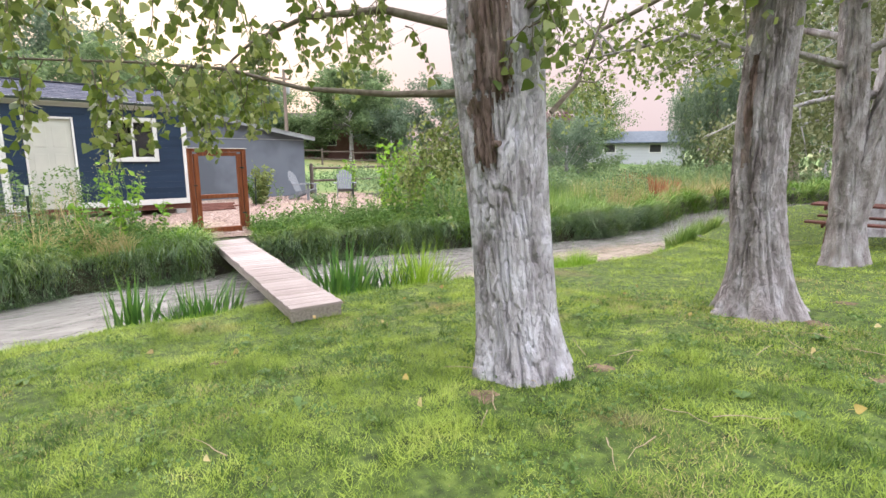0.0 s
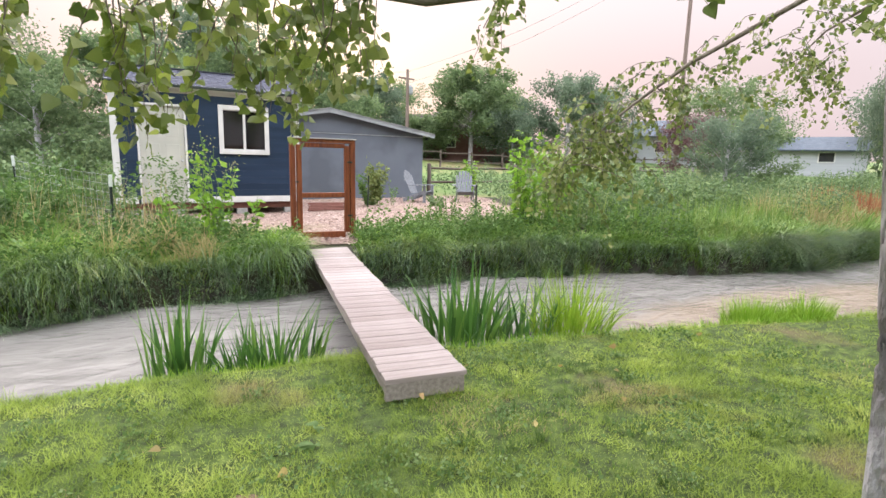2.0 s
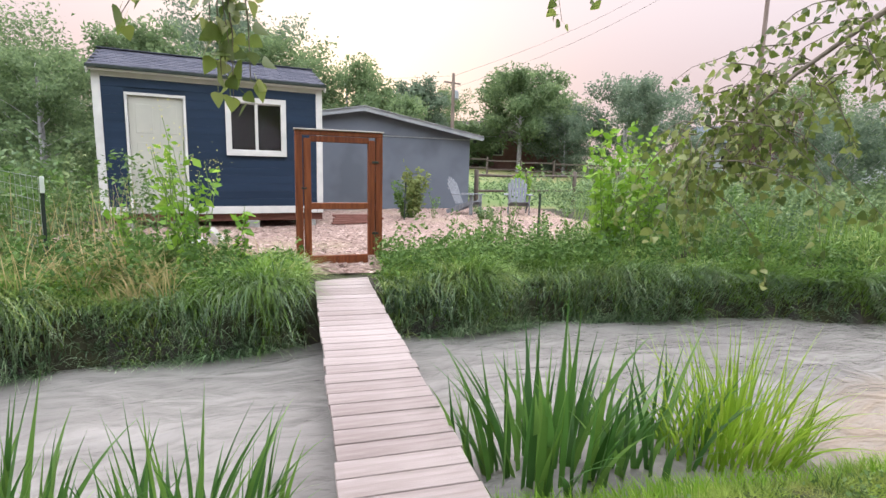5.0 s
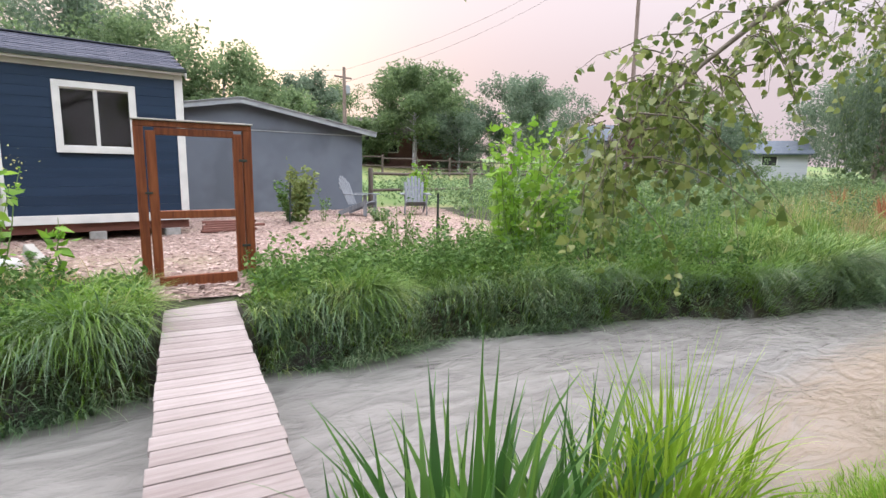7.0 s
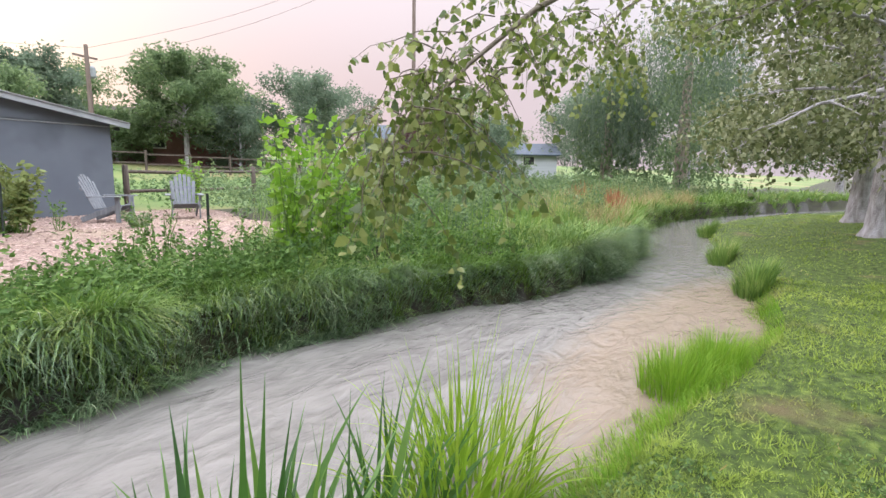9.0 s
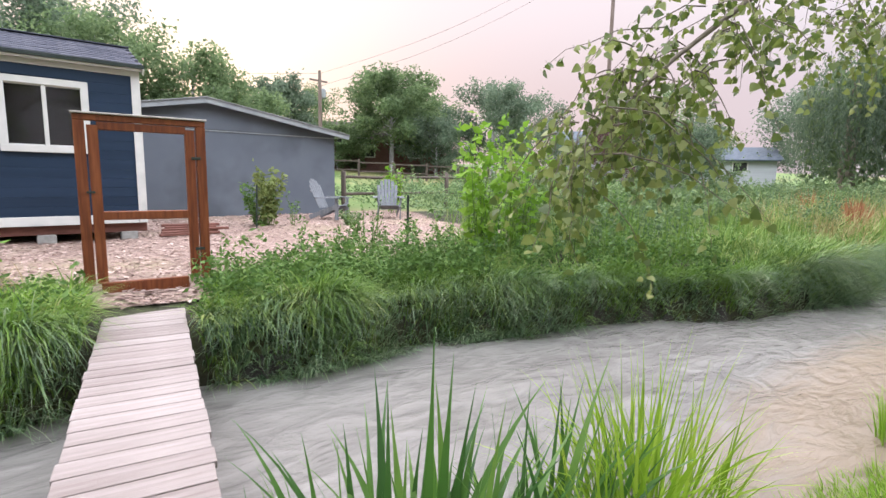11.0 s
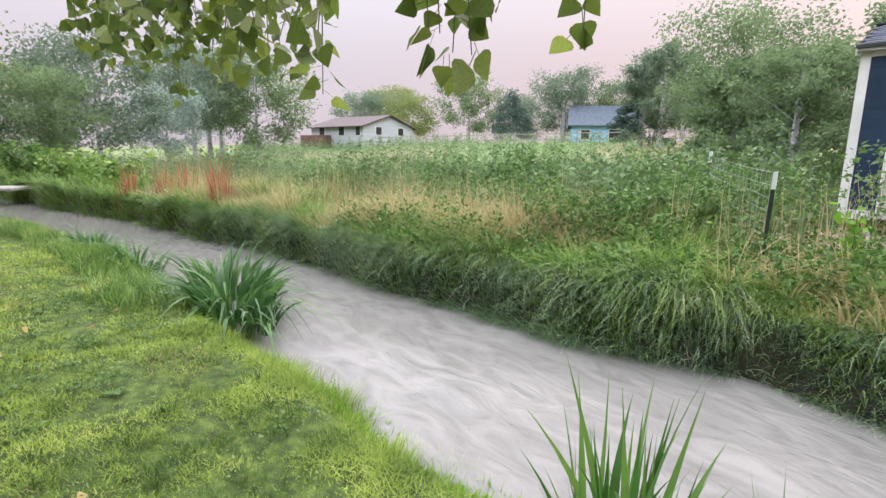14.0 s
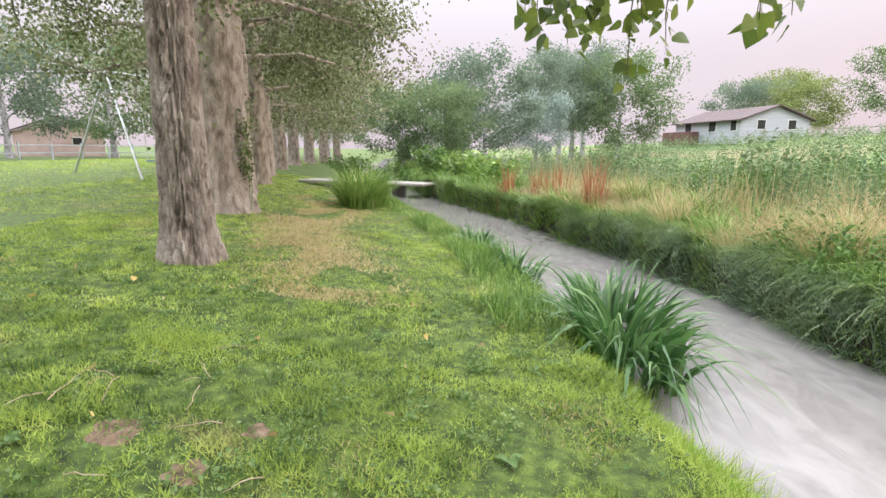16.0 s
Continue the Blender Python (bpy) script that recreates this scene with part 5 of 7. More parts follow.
tufts("overhanging_grass", 190, 34, -24, -8.5, 0.3, 0.6, 0.4, 0.75, 0.018, M_LONG, 4, "long green grass arching over the far bank", off_path, (0.5, 0.9), 1.0, 0.15, 2.8)
tufts("bank_face_grass", 110, 40, -3.5, 6, 0.06, 0.18, 0.2, 0.44, 0.012, M_BLUEGRASS, 4, "grass rooted on the steep face of the bank", off_path, (0.5, 1.0), 1.0, 0.1, 1.8)
tufts("bank_grass", 300, 40, -9, 15, 0.5, 2.3, 0.3, 0.8, 0.015, M_LONG, 3, "tangled green grass on top of the far bank", lambda x, y: off_path(x, y) & ((x < -1) | (x > 6)))
tufts("bank_grass", 130, 40, -1, 6, 0.45, 1.7, 0.18, 0.5, 0.013, M_LONG, 3, "tangled green grass on top of the far bank")
tufts("far_bank_grass", 360, 34, -45, -8, 0.2, 2.6, 0.45, 0.95, 0.026, M_LONG, 3, "long grass along the stream farther off", lambda x, y: x < 90)
tufts("far_bank_grass", 230, 30, 14, 45, 0.2, 2.6, 0.45, 0.9, 0.03, M_LONG, 3, "long grass along the stream farther off", lambda x, y: x < 90)
tufts("bright_bank_tufts", 80, 56, -3.5, 4.2, 0.5, 1.3, 0.24, 0.46, 0.012, M_EDGE, 3, "bright fresh grass tufts on the far bank", off_path, (0.3, 0.9))
strip("edge_grass", 9000, -17, -4, 0.0, 0.9, False, 0.12, 0.34, 0.014, 0.2, 0.8, M_LONG, 2, "uncut grass between the lawn and the stream")
strip("edge_grass", 11000, -9, 12, -0.05, 0.3, False, 0.08, 0.2, 0.008, 0.2, 0.8, M_EDGE, 2, "bright uncut grass on the near bank edge", math.pi / 2, off_path)
dry = lambda x, y: (vnoise(x * 0.7, y * 0.7, x * 0, 77) > 0.27 + 0.25 * (x > -2)) & off_path(x, y)
tufts("dry_grass", 680, 32, -14, 0.9, 0.4, 3.4, 0.5, 1.0, 0.01, M_DRY, 4, "tan seeding grass on the far bank", dry, (0.3, 1.0))
tufts("dry_grass", 46, 30, -1.6, 1.5, 1.1, 2.3, 0.3, 0.55, 0.008, M_DRY, 3, "tan dead grass tangled before the shed", off_path, (0.4, 1.1))
tufts("dry_grass", 130, 34, 13, 27, 0.3, 2.4, 0.6, 1.0, 0.014, M_DRY, 3, "tan seeding grass on the far bank", off_path, (0.1, 0.6))
tufts("rusty_dock", 10, 34, -14.5, -9.8, 0.3, 1.5, 0.8, 1.15, 0.02, M_RED, 3, "rusty red seeding dock on the far bank", off_path, (0.05, 0.3), 0.1)
tufts("rusty_dock", 12, 40, 16, 22, 0.8, 2.2, 0.7, 1.0, 0.03, M_RED, 3, "rusty red seeding dock on the far bank", off_path, (0.05, 0.3), 0.1)


def patch(name, n, cx, cy, rx, ry, hmin, hmax, width, leanlo, leanhi, material, segs, label, toward=None, z=None, category="grass"):
    a, r = RNG.uniform(0, 2 * np.pi, n), np.sqrt(RNG.uniform(0, 1, n))
    x, y = cx + rx * r * np.cos(a), cy + ry * r * np.sin(a)
    az = a + RNG.normal(0, 0.5, n) if toward is None else RNG.normal(toward, 0.8, n)
    zz = np.maximum(ground_z(x, y), WATER - 0.06) - 0.02
    h = RNG.uniform(hmin, hmax, n) * (1.1 - 0.35 * r)
    ob = blades(name, np.stack([x, y, zz], -1), h, RNG.uniform(0.6, 1.2, n) * width, RNG.uniform(leanlo, leanhi, n), az, material, segs)
    return tagged(ob, label, category, kind="stuff" if n > 400 else "")


IRIS = "iris clumps at the water's edge"


def iris(cx, cy, rx, ry, n, hmin, hmax, width, label, name="iris_clump", lean=(0.05, 0.45), material=M_IRIS, curl=1.1):
    """A clump of sword leaves, each leaf a part; a few leaf shapes shared between them."""
    z0 = max(gz(cx, cy), WATER - 0.05)
    c = thing(name, pose(cx, cy, z0), label, "plant", IRIS)
    shapes = []
    for k in range(10):
        one = np.ones(1)
        v, q, t = blades_arrays(np.zeros((1, 3)), one, one * width * random.uniform(0.75, 1.2), one * random.uniform(*lean), one * 0, 7, curl * random.uniform(0.8, 1.2))
        v[:, 1] *= 1.0
        me_ob = mesh_np("leaf_blade", v, [q, t], material, c, True)
        shapes.append(me_ob)
    for k in range(n):
        ob = shapes[k] if k < 10 else new("leaf_blade", shapes[k % 10].data)
        ob.parent = c
        a, r = random.uniform(0, 6.283), math.sqrt(random.random())
        x, y = rx * r * math.cos(a), ry * r * math.sin(a)
        h = random.uniform(hmin, hmax) * (1.1 - 0.3 * r)
        ob.location = (x, y, max(gz(cx + x, cy + y), WATER - 0.06) - z0 - 0.03)
        ob.rotation_euler = (random.uniform(-0.12, 0.12), random.uniform(-0.08, 0.22), a + random.uniform(-0.8, 0.8))
        ob.scale = (h, 1.0, h)
    return c


iris(3.2, 6.95, 0.6, 0.28, 95, 0.7, 1.3, 0.046, "tall sword-leaved iris clump at the water's edge")
iris(3.95, 6.95, 0.4, 0.26, 45, 0.65, 1.15, 0.04, "sword-leaved iris clump beside yellow-green reeds")
iris(4.55, 6.85, 0.5, 0.32, 240, 0.6, 1.25, 0.016, "yellow-green reed grass beside the iris", "reed_clump", (0.1, 0.6), M_REED)
iris(0.42, 6.98, 0.26, 0.18, 56, 0.62, 1.12, 0.04, "tall dark iris clump with bent leaves", "iris_clump", (0.03, 0.34))
iris(0.7, 7.0, 0.32, 0.16, 34, 0.35, 0.75, 0.03, "low bent iris leaves beside the tall clump", "iris_clump", (0.3, 0.9))
iris(1.22, 6.9, 0.48, 0.2, 125, 0.5, 0.98, 0.03, "low spreading iris clump by the bridge")
iris(-4.35, 6.52, 1.15, 0.42, 290, 0.95, 1.6, 0.046, "dark arching sedge clump leaning over the stream", "sedge_clump", (0.3, 0.85), M_SEDGE, 2.3)
iris(-6.9, 5.85, 0.8, 0.3, 110, 0.65, 1.05, 0.04, "low arching sedge clump on the bank", "sedge_clump", (0.3, 0.8), M_SEDGE, 2.0)
iris(-8.7, 5.45, 0.8, 0.3, 100, 0.65, 1.05, 0.04, "low arching sedge clump on the bank", "sedge_clump", (0.3, 0.8), M_SEDGE, 2.0)
patch("reed_clump", 1300, -14.0, 2.4, 1.3, 0.6, 1.0, 1.7, 0.03, 0.2, 0.85, M_LONG, 4, "tall bright sedge clump before the culvert", None, None, "plant")
for x, y, rx, ry in ((6.9, 6.3, 0.42, 0.28), (7.6, 6.1, 0.42, 0.24)):
    patch("reed_clump", 800, x, y, rx, ry, 0.3, 0.65, 0.01, 0.05, 0.5, M_EDGE, 3, "bright green grass clump standing in the shallows", None, None, "plant")
for x, y in ((11.4, 6.2), (14.4, 7.1), (19.5, 8.3)):
    patch("reed_clump", 420, x, y, 0.5, 0.25, 0.4, 0.75, 0.018, 0.1, 0.6, M_LONG, 3, "green sedge clump on the near bank", None, None, "plant")


# ---- weeds and bushes ----
def weeds(name, xs, ys, hs, material, label, per=26, leaf=0.07, spread=0.16, category="weeds", kind="stuff"):
    n = len(xs)
    z = ground_z(xs, ys)
    f = RNG.uniform(0.12, 1.02, (n, per))
    az = RNG.uniform(0, 2 * np.pi, (n, per))
    leanx, leany = RNG.normal(0, 0.1, n), RNG.normal(0, 0.1, n)
    rad = spread * (1.15 - f) * RNG.uniform(0.3, 1.0, (n, per))
    px = xs[:, None] + leanx[:, None] * f * hs[:, None] + rad * np.cos(az)
    py = ys[:, None] + leany[:, None] * f * hs[:, None] + rad * np.sin(az)
    pz = z[:, None] + f * hs[:, None]
    pos = np.stack([px, py, pz], -1).reshape(-1, 3)
    return tagged(leaves(name, pos, RNG.uniform(0.6, 1.4, len(pos)) * leaf, material, None, 0.45, 0.1), label, category, kind=kind)


def field(n, x0, x1, d0, d1, keep=None):
    x = RNG.uniform(x0, x1, n)
    y = y_far(x) + d0 + (d1 - d0) * RNG.uniform(0, 1, n) ** 1.5
    if keep is not None:
        ok = keep(x, y)
        x, y = x[ok], y[ok]
    return x, y


clear_left = lambda x, y: off_path(x, y) & ~((x > -1.5) & (y > 14.3) & (x < 9) & (y < 19))
uneven = lambda x, y: 0.45 + 0.9 * vnoise(x * 0.55, y * 0.55, x * 0, 9) + 0.35 * vnoise(x * 1.9, y * 1.9, x * 0, 10)
x, y = field(2300, -28, 0.4, 2.0, 17, lambda x, y: clear_left(x, y) & (vnoise(x * 0.9, y * 0.9, x * 0, 13) > 0.33))
weeds("meadow_weeds", x, y, RNG.uniform(0.4, 1.0, len(x)) * uneven(x, y), M_WEEDB, "waist-high leafy weeds filling the meadow", 46, 0.072, 0.24)
x, y = field(1500, -12, 0.4, 2.2, 9, lambda x, y: clear_left(x, y) & (vnoise(x * 0.9, y * 0.9, x * 0, 14) > 0.5))
weeds("meadow_weeds", x, y, RNG.uniform(0.6, 1.0, len(x)) * uneven(x, y), M_WEED, "tall leafy green weeds in the meadow", 44, 0.066, 0.2)
x, y = field(420, -3.2, 0.6, 1.2, 5, lambda x, y: clear_left(x, y) & ((x < -1.1) | (y < 11.4)))
weeds("meadow_weeds", x, y, RNG.uniform(0.3, 0.8, len(x)) * uneven(x, y) * (0.45 + 0.55 * smooth(-0.7, -1.6, x)), M_WEED, "leafy green weeds beside the shed", 40, 0.075, 0.18)
x, y = field(2100, 5.2, 28, 1.2, 12, lambda x, y: off_path(x, y) & ~((y > 12.8) & (x < 9.5)) & (vnoise(x * 0.8, y * 0.8, x * 0, 15) > 0.3))
weeds("meadow_weeds", x, y, RNG.uniform(0.45, 0.9, len(x)) * uneven(x, y), M_WEEDB, "leafy weeds and brush along the far bank", 40, 0.075, 0.2)
x, y = field(2600, -70, 14, 12, 46, lambda x, y: (y > 21) & ((x < -3) | (x > 70)))
weeds("far_weeds", x, y, RNG.uniform(0.7, 1.3, len(x)) * uneven(x, y), M_WEEDB, "tall weeds and brush filling the far field", 44, 0.125, 0.6)
x, y = field(1500, 9, 38, 3, 20)
weeds("meadow_weeds", x, y, RNG.uniform(0.6, 1.1, len(x)) * uneven(x, y), M_WEEDB, "pale leafy brush in the far meadow", 36, 0.12, 0.26)
x, y = field(360, 2.9, 6.0, 0.7, 1.9, off_path)
weeds("bank_weeds", x, y, RNG.uniform(0.12, 0.38, len(x)) * uneven(x, y), M_WEED, "leafy weeds between the bank and the yard", 30, 0.055, 0.13)
x, y = field(420, -6.0, 9.0, 0.32, 1.1, off_path)
weeds("bank_weeds", x, y, RNG.uniform(0.3, 0.62, len(x)) * uneven(x, y), M_WEED, "broad-leaved weeds among the overhanging grass", 26, 0.065, 0.16)
x, y = field(240, -1.0, 1.9, 0.9, 2.4, off_path)
weeds("bank_weeds", x, y, RNG.uniform(0.1, 0.3, len(x)) * uneven(x, y), M_WEED, "leafy weeds on the bank before the shed", 30, 0.055, 0.13)


def stalks(name, n, x0, x1, d0, d1, hmin, hmax, width, material, label, keep):
    """Upright stems and seed heads standing among the weeds."""
    x, y = field(n, x0, x1, d0, d1, keep)
    m = len(x)
    ob = blades(name, np.stack([x, y, ground_z(x, y)], -1), RNG.uniform(hmin, hmax, m) * uneven(x, y), RNG.uniform(0.6, 1.3, m) * width, RNG.uniform(0.02, 0.3, m), RNG.uniform(0, 6.28, m), material, 3)
    tagged(ob, label, "grass", kind="stuff")


stalks("meadow_stalks", 1800, -16, 0.2, 1.6, 10, 0.6, 1.15, 0.014, M_WEEDB, "upright green stems among the meadow weeds", clear_left)
stalks("meadow_stalks", 1800, -16, 0.2, 1.4, 6, 0.5, 1.0, 0.011, M_DRY, "thin tan seed stalks among the meadow weeds", clear_left)
stalks("meadow_stalks", 6000, 6, 24, 1.2, 9, 0.5, 1.0, 0.014, M_LONG, "upright green stems among the bank weeds", lambda x, y: off_path(x, y) & ~((y > 12.8) & (x < 9.5)))


# ---- far trees and houses ----
BELT = "belt of trees beyond the yard"
def far_tree(x, y, h, r, mat_, label, n=4200, size=0.32, clear=None, shape="round", name="tree", seed=1, tr=None, droop=0.05, sigma=0.22):
    n, size = int(n * 2.9), size * 0.72
    return tree(name, x, y, h, r, clear if clear is not None else h * 0.15, tr or h * 0.025, n, size, mat_, M_BARK, label, 20, 8, shape, group=BELT, detail=(14, 10), furrow=0.02, seed=seed, droop=droop, sigma=sigma)


far_tree(1.8, 29, 6.8, 2.6, M_LEAFD, "dense dark green tree behind the shed", 6500, 0.26, 0.8)
far_tree(5.0, 29, 5.7, 2.3, M_LEAFD, "dense dark green tree behind the garage", 6000, 0.26, 0.8)
far_tree(7.6, 31, 4.6, 2.0, M_LEAFD, "round green tree behind the garage", 4500, 0.26, 0.6)
far_tree(-2.6, 24.5, 6.0, 2.0, M_LEAFD, "dense green tree behind the shed", 6000, 0.24, 0.6)
far_tree(-5.8, 22.5, 4.4, 1.6, M_LEAFD, "loose dark green tree beside the shed", 6000, 0.2, 0.4)
far_tree(-3.8, 20.0, 4.2, 1.6, M_LEAFD, "dense shrub tree beside the shed", 4500, 0.17, 0.2)
far_tree(13.2, 47, 7.2, 2.4, M_LEAFG, "tall thin grey-green tree", 3500, 0.4)
far_tree(21, 43, 8.0, 3.4, M_LEAFD, "big round-headed shade tree", 6500, 0.4, 2.0)
far_tree(29, 40, 8.0, 3.2, M_LEAFG, "grey-green tree beyond the fields", 4500, 0.38)
far_tree(25.5, 46, 6.5, 3.0, M_LEAFD, "dark green tree beyond the fields", 4000, 0.38)
far_tree(-24.4, 45, 9.4, 2.2, M_PINE, "tall dark spruce by the blue house", 5000, 0.3, 0.8, "cone", "spruce_tree", droop=0.1, sigma=0.15)
far_tree(-22.0, 44, 8.2, 2.4, M_LEAFG, "tall grey-green tree by the spruce", 4500, 0.34, 0.8, "tall")
far_tree(-7.0, 24.0, 5.9, 2.1, M_LEAFD, "airy tree with thin twiggy top", 4200, 0.2, 0.6, "tall", sigma=0.35)
far_tree(-7.2, 26.5, 4.6, 1.8, M_LEAFD, "dense dark tree beside the shed", 5200, 0.26, 0.5)
far_tree(17.5, 46, 3.4, 2.2, M_LEAFD, "dark green tree before the brick house", 4200, 0.3, 0.3)
far_tree(24, 41, 4.6, 2.6, M_LEAFG, "grey-green bush before the brick house", 4000, 0.28, 0.2)
far_tree(-0.5, 33, 8.2, 3.2, M_LEAFG, "tall light green tree behind the shed", 5200, 0.3, 1.0, "tall")
for x, y, h, r, m_, lab, shp in ((-36, 66, 11, 4.5, M_LEAFG, "hazy grey-green tree behind the blue house", "round"), (-46, 60, 9, 4, M_LEAFG, "airy tree in the far belt", "tall"),
                                 (-53, 57, 9, 3.4, M_PINE, "dark spruce in the far belt", "cone"), (-60, 55, 9.5, 4.5, M_LEAFD, "round green tree in the far belt", "round"), (-66, 48, 6, 4, M_LEAFY, "yellow-green tree in the far belt", "round"),
                                 (-72, 44, 7, 4.5, M_LEAFG, "hazy grey-green tree far off", "round"), (-84, 56, 10, 5, M_LEAFY, "yellow-green tree behind the pale house", "round"), (-50, 20.5, 9, 4.6, M_LEAFD, "broad green tree by the stream", "round"),
                                 (-48, 14.5, 8.5, 3.6, M_LEAFG, "tall grey-green tree by the stream", "tall"), (-42, 11.5, 5.2, 2.8, M_LEAFS, "silvery willow by the stream", "round"), (-54, 17, 11, 4.2, M_LEAFG, "tall hazy tree by the stream", "tall"), (-32, 70, 8, 4, M_LEAFG, "hazy grey-green tree far off", "round"), (-42, 66, 8, 3.6, M_LEAFD, "round green tree in the far belt", "round"), (-49, 64, 7, 3.6, M_LEAFG, "hazy grey-green tree far off", "round"), (-57, 62, 7, 3.8, M_LEAFG, "hazy grey-green tree far off", "round"), (-28, 58, 7, 3.4, M_LEAFD, "dark green tree far off", "round"),
                                 (-36, 7.0, 7.5, 3.4, M_LEAFG, "grey-green willow over the culvert", "round"), (-30, 4.2, 4.6, 2.4, M_LEAFD, "dark bush over the culvert", "round"), (-33, 1.6, 5.0, 2.6, M_LEAFD, "dark bush over the culvert", "round"), (-41, 4.5, 6.5, 3.2, M_LEAFG, "grey-green willow beyond the culvert", "round"), (-62, 20, 11, 4.5, M_LEAFG, "tall hazy tree by the stream", "tall"),
                                 (-62, -22, 12, 5.5, M_LEAFD, "dark tree behind the playground", "round"), (-52, -30, 12, 5.5, M_LEAFD, "dark tree behind the playground", "round"), (-60, -10, 11, 5, M_LEAFD, "dark tree behind the playground", "round"),
                                 (-44, -34, 11, 4.8, M_LEAFG, "hazy tree behind the playground", "round"), (-32, -36, 12, 5.5, M_LEAFD, "dark tree behind the playground", "round"),
                                 (36, 44, 7, 3.6, M_LEAFG, "grey-green tree far off beyond fields", "round"), (44, 36, 7.5, 4, M_LEAFD, "dark green tree far off", "round"), (33, 30, 4.6, 2.4, M_LEAFR, "purple-leaved ornamental tree beyond the meadow", "round"),
                                 (51, 25, 8, 4, M_LEAFG, "hazy grey-green tree far off", "round"), (48, 15, 9, 4.5, M_LEAFD, "dark tree beyond the park", "round"), (52, 5, 10, 5, M_LEAFD, "dark tree beyond the park", "round"), (24, 19, 3.7, 1.8, M_LEAFD, "round dark green bush in the meadow", "round"),
                                 (16.5, 52, 6.5, 3.2, M_LEAFD, "dark tree by the brick house", "round"), (27, 53, 7, 3.4, M_LEAFD, "dark tree by the brick house", "round"), (20.5, 17.5, 3.4, 1.4, M_LEAFG, "young grey-green tree in the meadow", "tall")):
    far_tree(x, y, h, r, m_, lab, 3600, 0.085 * r + 0.03, None if h > 4 else 0.2, shp, "spruce_tree" if m_ is M_PINE else "tree", droop=0.1 if m_ is M_PINE else 0.05)


def willow(x, y, h, r, label):
    t = thing("willow_tree", pose(x, y, gz(x, y)), label, "tree", BELT)
    hs = np.linspace(0, h * 0.8, 5)
    v, f = trunk_arrays(np.stack([hs * 0, hs * 0, hs], -1), [0.4, 0.35, 0.28, 0.2, 0.1], 91, 24, 16, 0.03, 0.3)
    mesh_np("trunk", v, [f], M_BARKW, t, True)
    n = 620
    a, q = RNG.uniform(0, 2 * np.pi, n), np.sqrt(RNG.uniform(0.05, 1, n))
    top = h * (1 - 0.35 * q ** 2) * RNG.uniform(0.75, 1, n)
    low = top - RNG.uniform(0.35, 0.85, n) * (top - 0.5)
    pos = []
    for k in range(n):
        m = 26
        s = np.linspace(0, 1, m)
        sway = RNG.normal(0, 0.12, 2)
        pos.append(np.stack([r * q[k] * np.cos(a[k]) + sway[0] * s, r * q[k] * np.sin(a[k]) + sway[1] * s, top[k] + (low[k] - top[k]) * s], -1) + RNG.normal(0, 0.05, (m, 3)))
    pos = np.concatenate(pos)
    leaves("crown", pos, RNG.uniform(0.12, 0.26, len(pos)), M_LEAFG, t, 0.26, 1.3)
    # Filler leaves in the dark-tree colour stand in for shade inside the crown.
    n = 1900
    a, q, u = RNG.uniform(0, 2 * np.pi, n), 0.72 * np.sqrt(RNG.uniform(0, 1, n)), RNG.uniform(0.08, 0.9, n)
    pos = np.stack([r * q * np.cos(a), r * q * np.sin(a), h * u * (1 - 0.25 * q)], -1)
    leaves("inner_crown", pos, RNG.uniform(0.25, 0.5, n), M_LEAFD, t, 0.4, 0.9, "inner foliage in the dark leaf colour, for the crown's shaded inside")


willow(32.5, 16.2, 8.6, 2.6, "weeping willow with long hanging strands")
willow(34.8, 12.6, 13.0, 3.7, "weeping willow with long hanging strands")


# ---- hanging cottonwood branches near the path ----
def leaf_outline_mesh(k):
    v, t, q = deltoid_arrays(np.zeros((1, 3)), np.array([[0.0, 0, -1.0]]), np.ones(1))
    # flatten into the xz plane so that every leaf shares one form, with its own curl
    w = v.copy()
    ax = v[1] - v[11]
    ax /= np.linalg.norm(ax)
    ny = np.cross(ax, np.array([0, 0, 1.0]))
    w[:, 0], w[:, 1], w[:, 2] = v @ ax, (v @ ny) * random.uniform(0.6, 1.6) + 0.12 * (v[:, 2] ** 2) * random.uniform(-1, 1), v[:, 2]
    return w, t, q


def hang_leaf_points(path, start=0.1, gap=0.034, spread=0.06):
    """Leaf joints along a twig, and the ways their stalks point."""
    path = np.asarray(path, float)
    seg = np.linalg.norm(np.diff(path, axis=0), axis=1)
    cum = np.concatenate([[0], np.cumsum(seg)])
    n = max(2, int(cum[-1] * (1 - start) / gap))
    s = cum[-1] * (start + (1 - start) * np.linspace(0, 1, n))
    pos = np.stack([np.interp(s, cum, path[:, i]) for i in range(3)], -1) + RNG.normal(0, spread * 0.25, (n, 3))
    d = np.stack([RNG.normal(0, 0.75, n), RNG.normal(0, 0.75, n), RNG.uniform(-1.25, -0.35, n)], -1)
    return pos, d


def twig_from(p, length, drift, n=6):
    s = np.linspace(0, 1, n)
    q = np.asarray(p, float) + np.stack([drift[0] * s, drift[1] * s, 0.06 * np.sin(s * 3) - length * s ** 1.5], -1)
    q[1:] += RNG.normal(0, 0.018, (n - 1, 3))
    return q


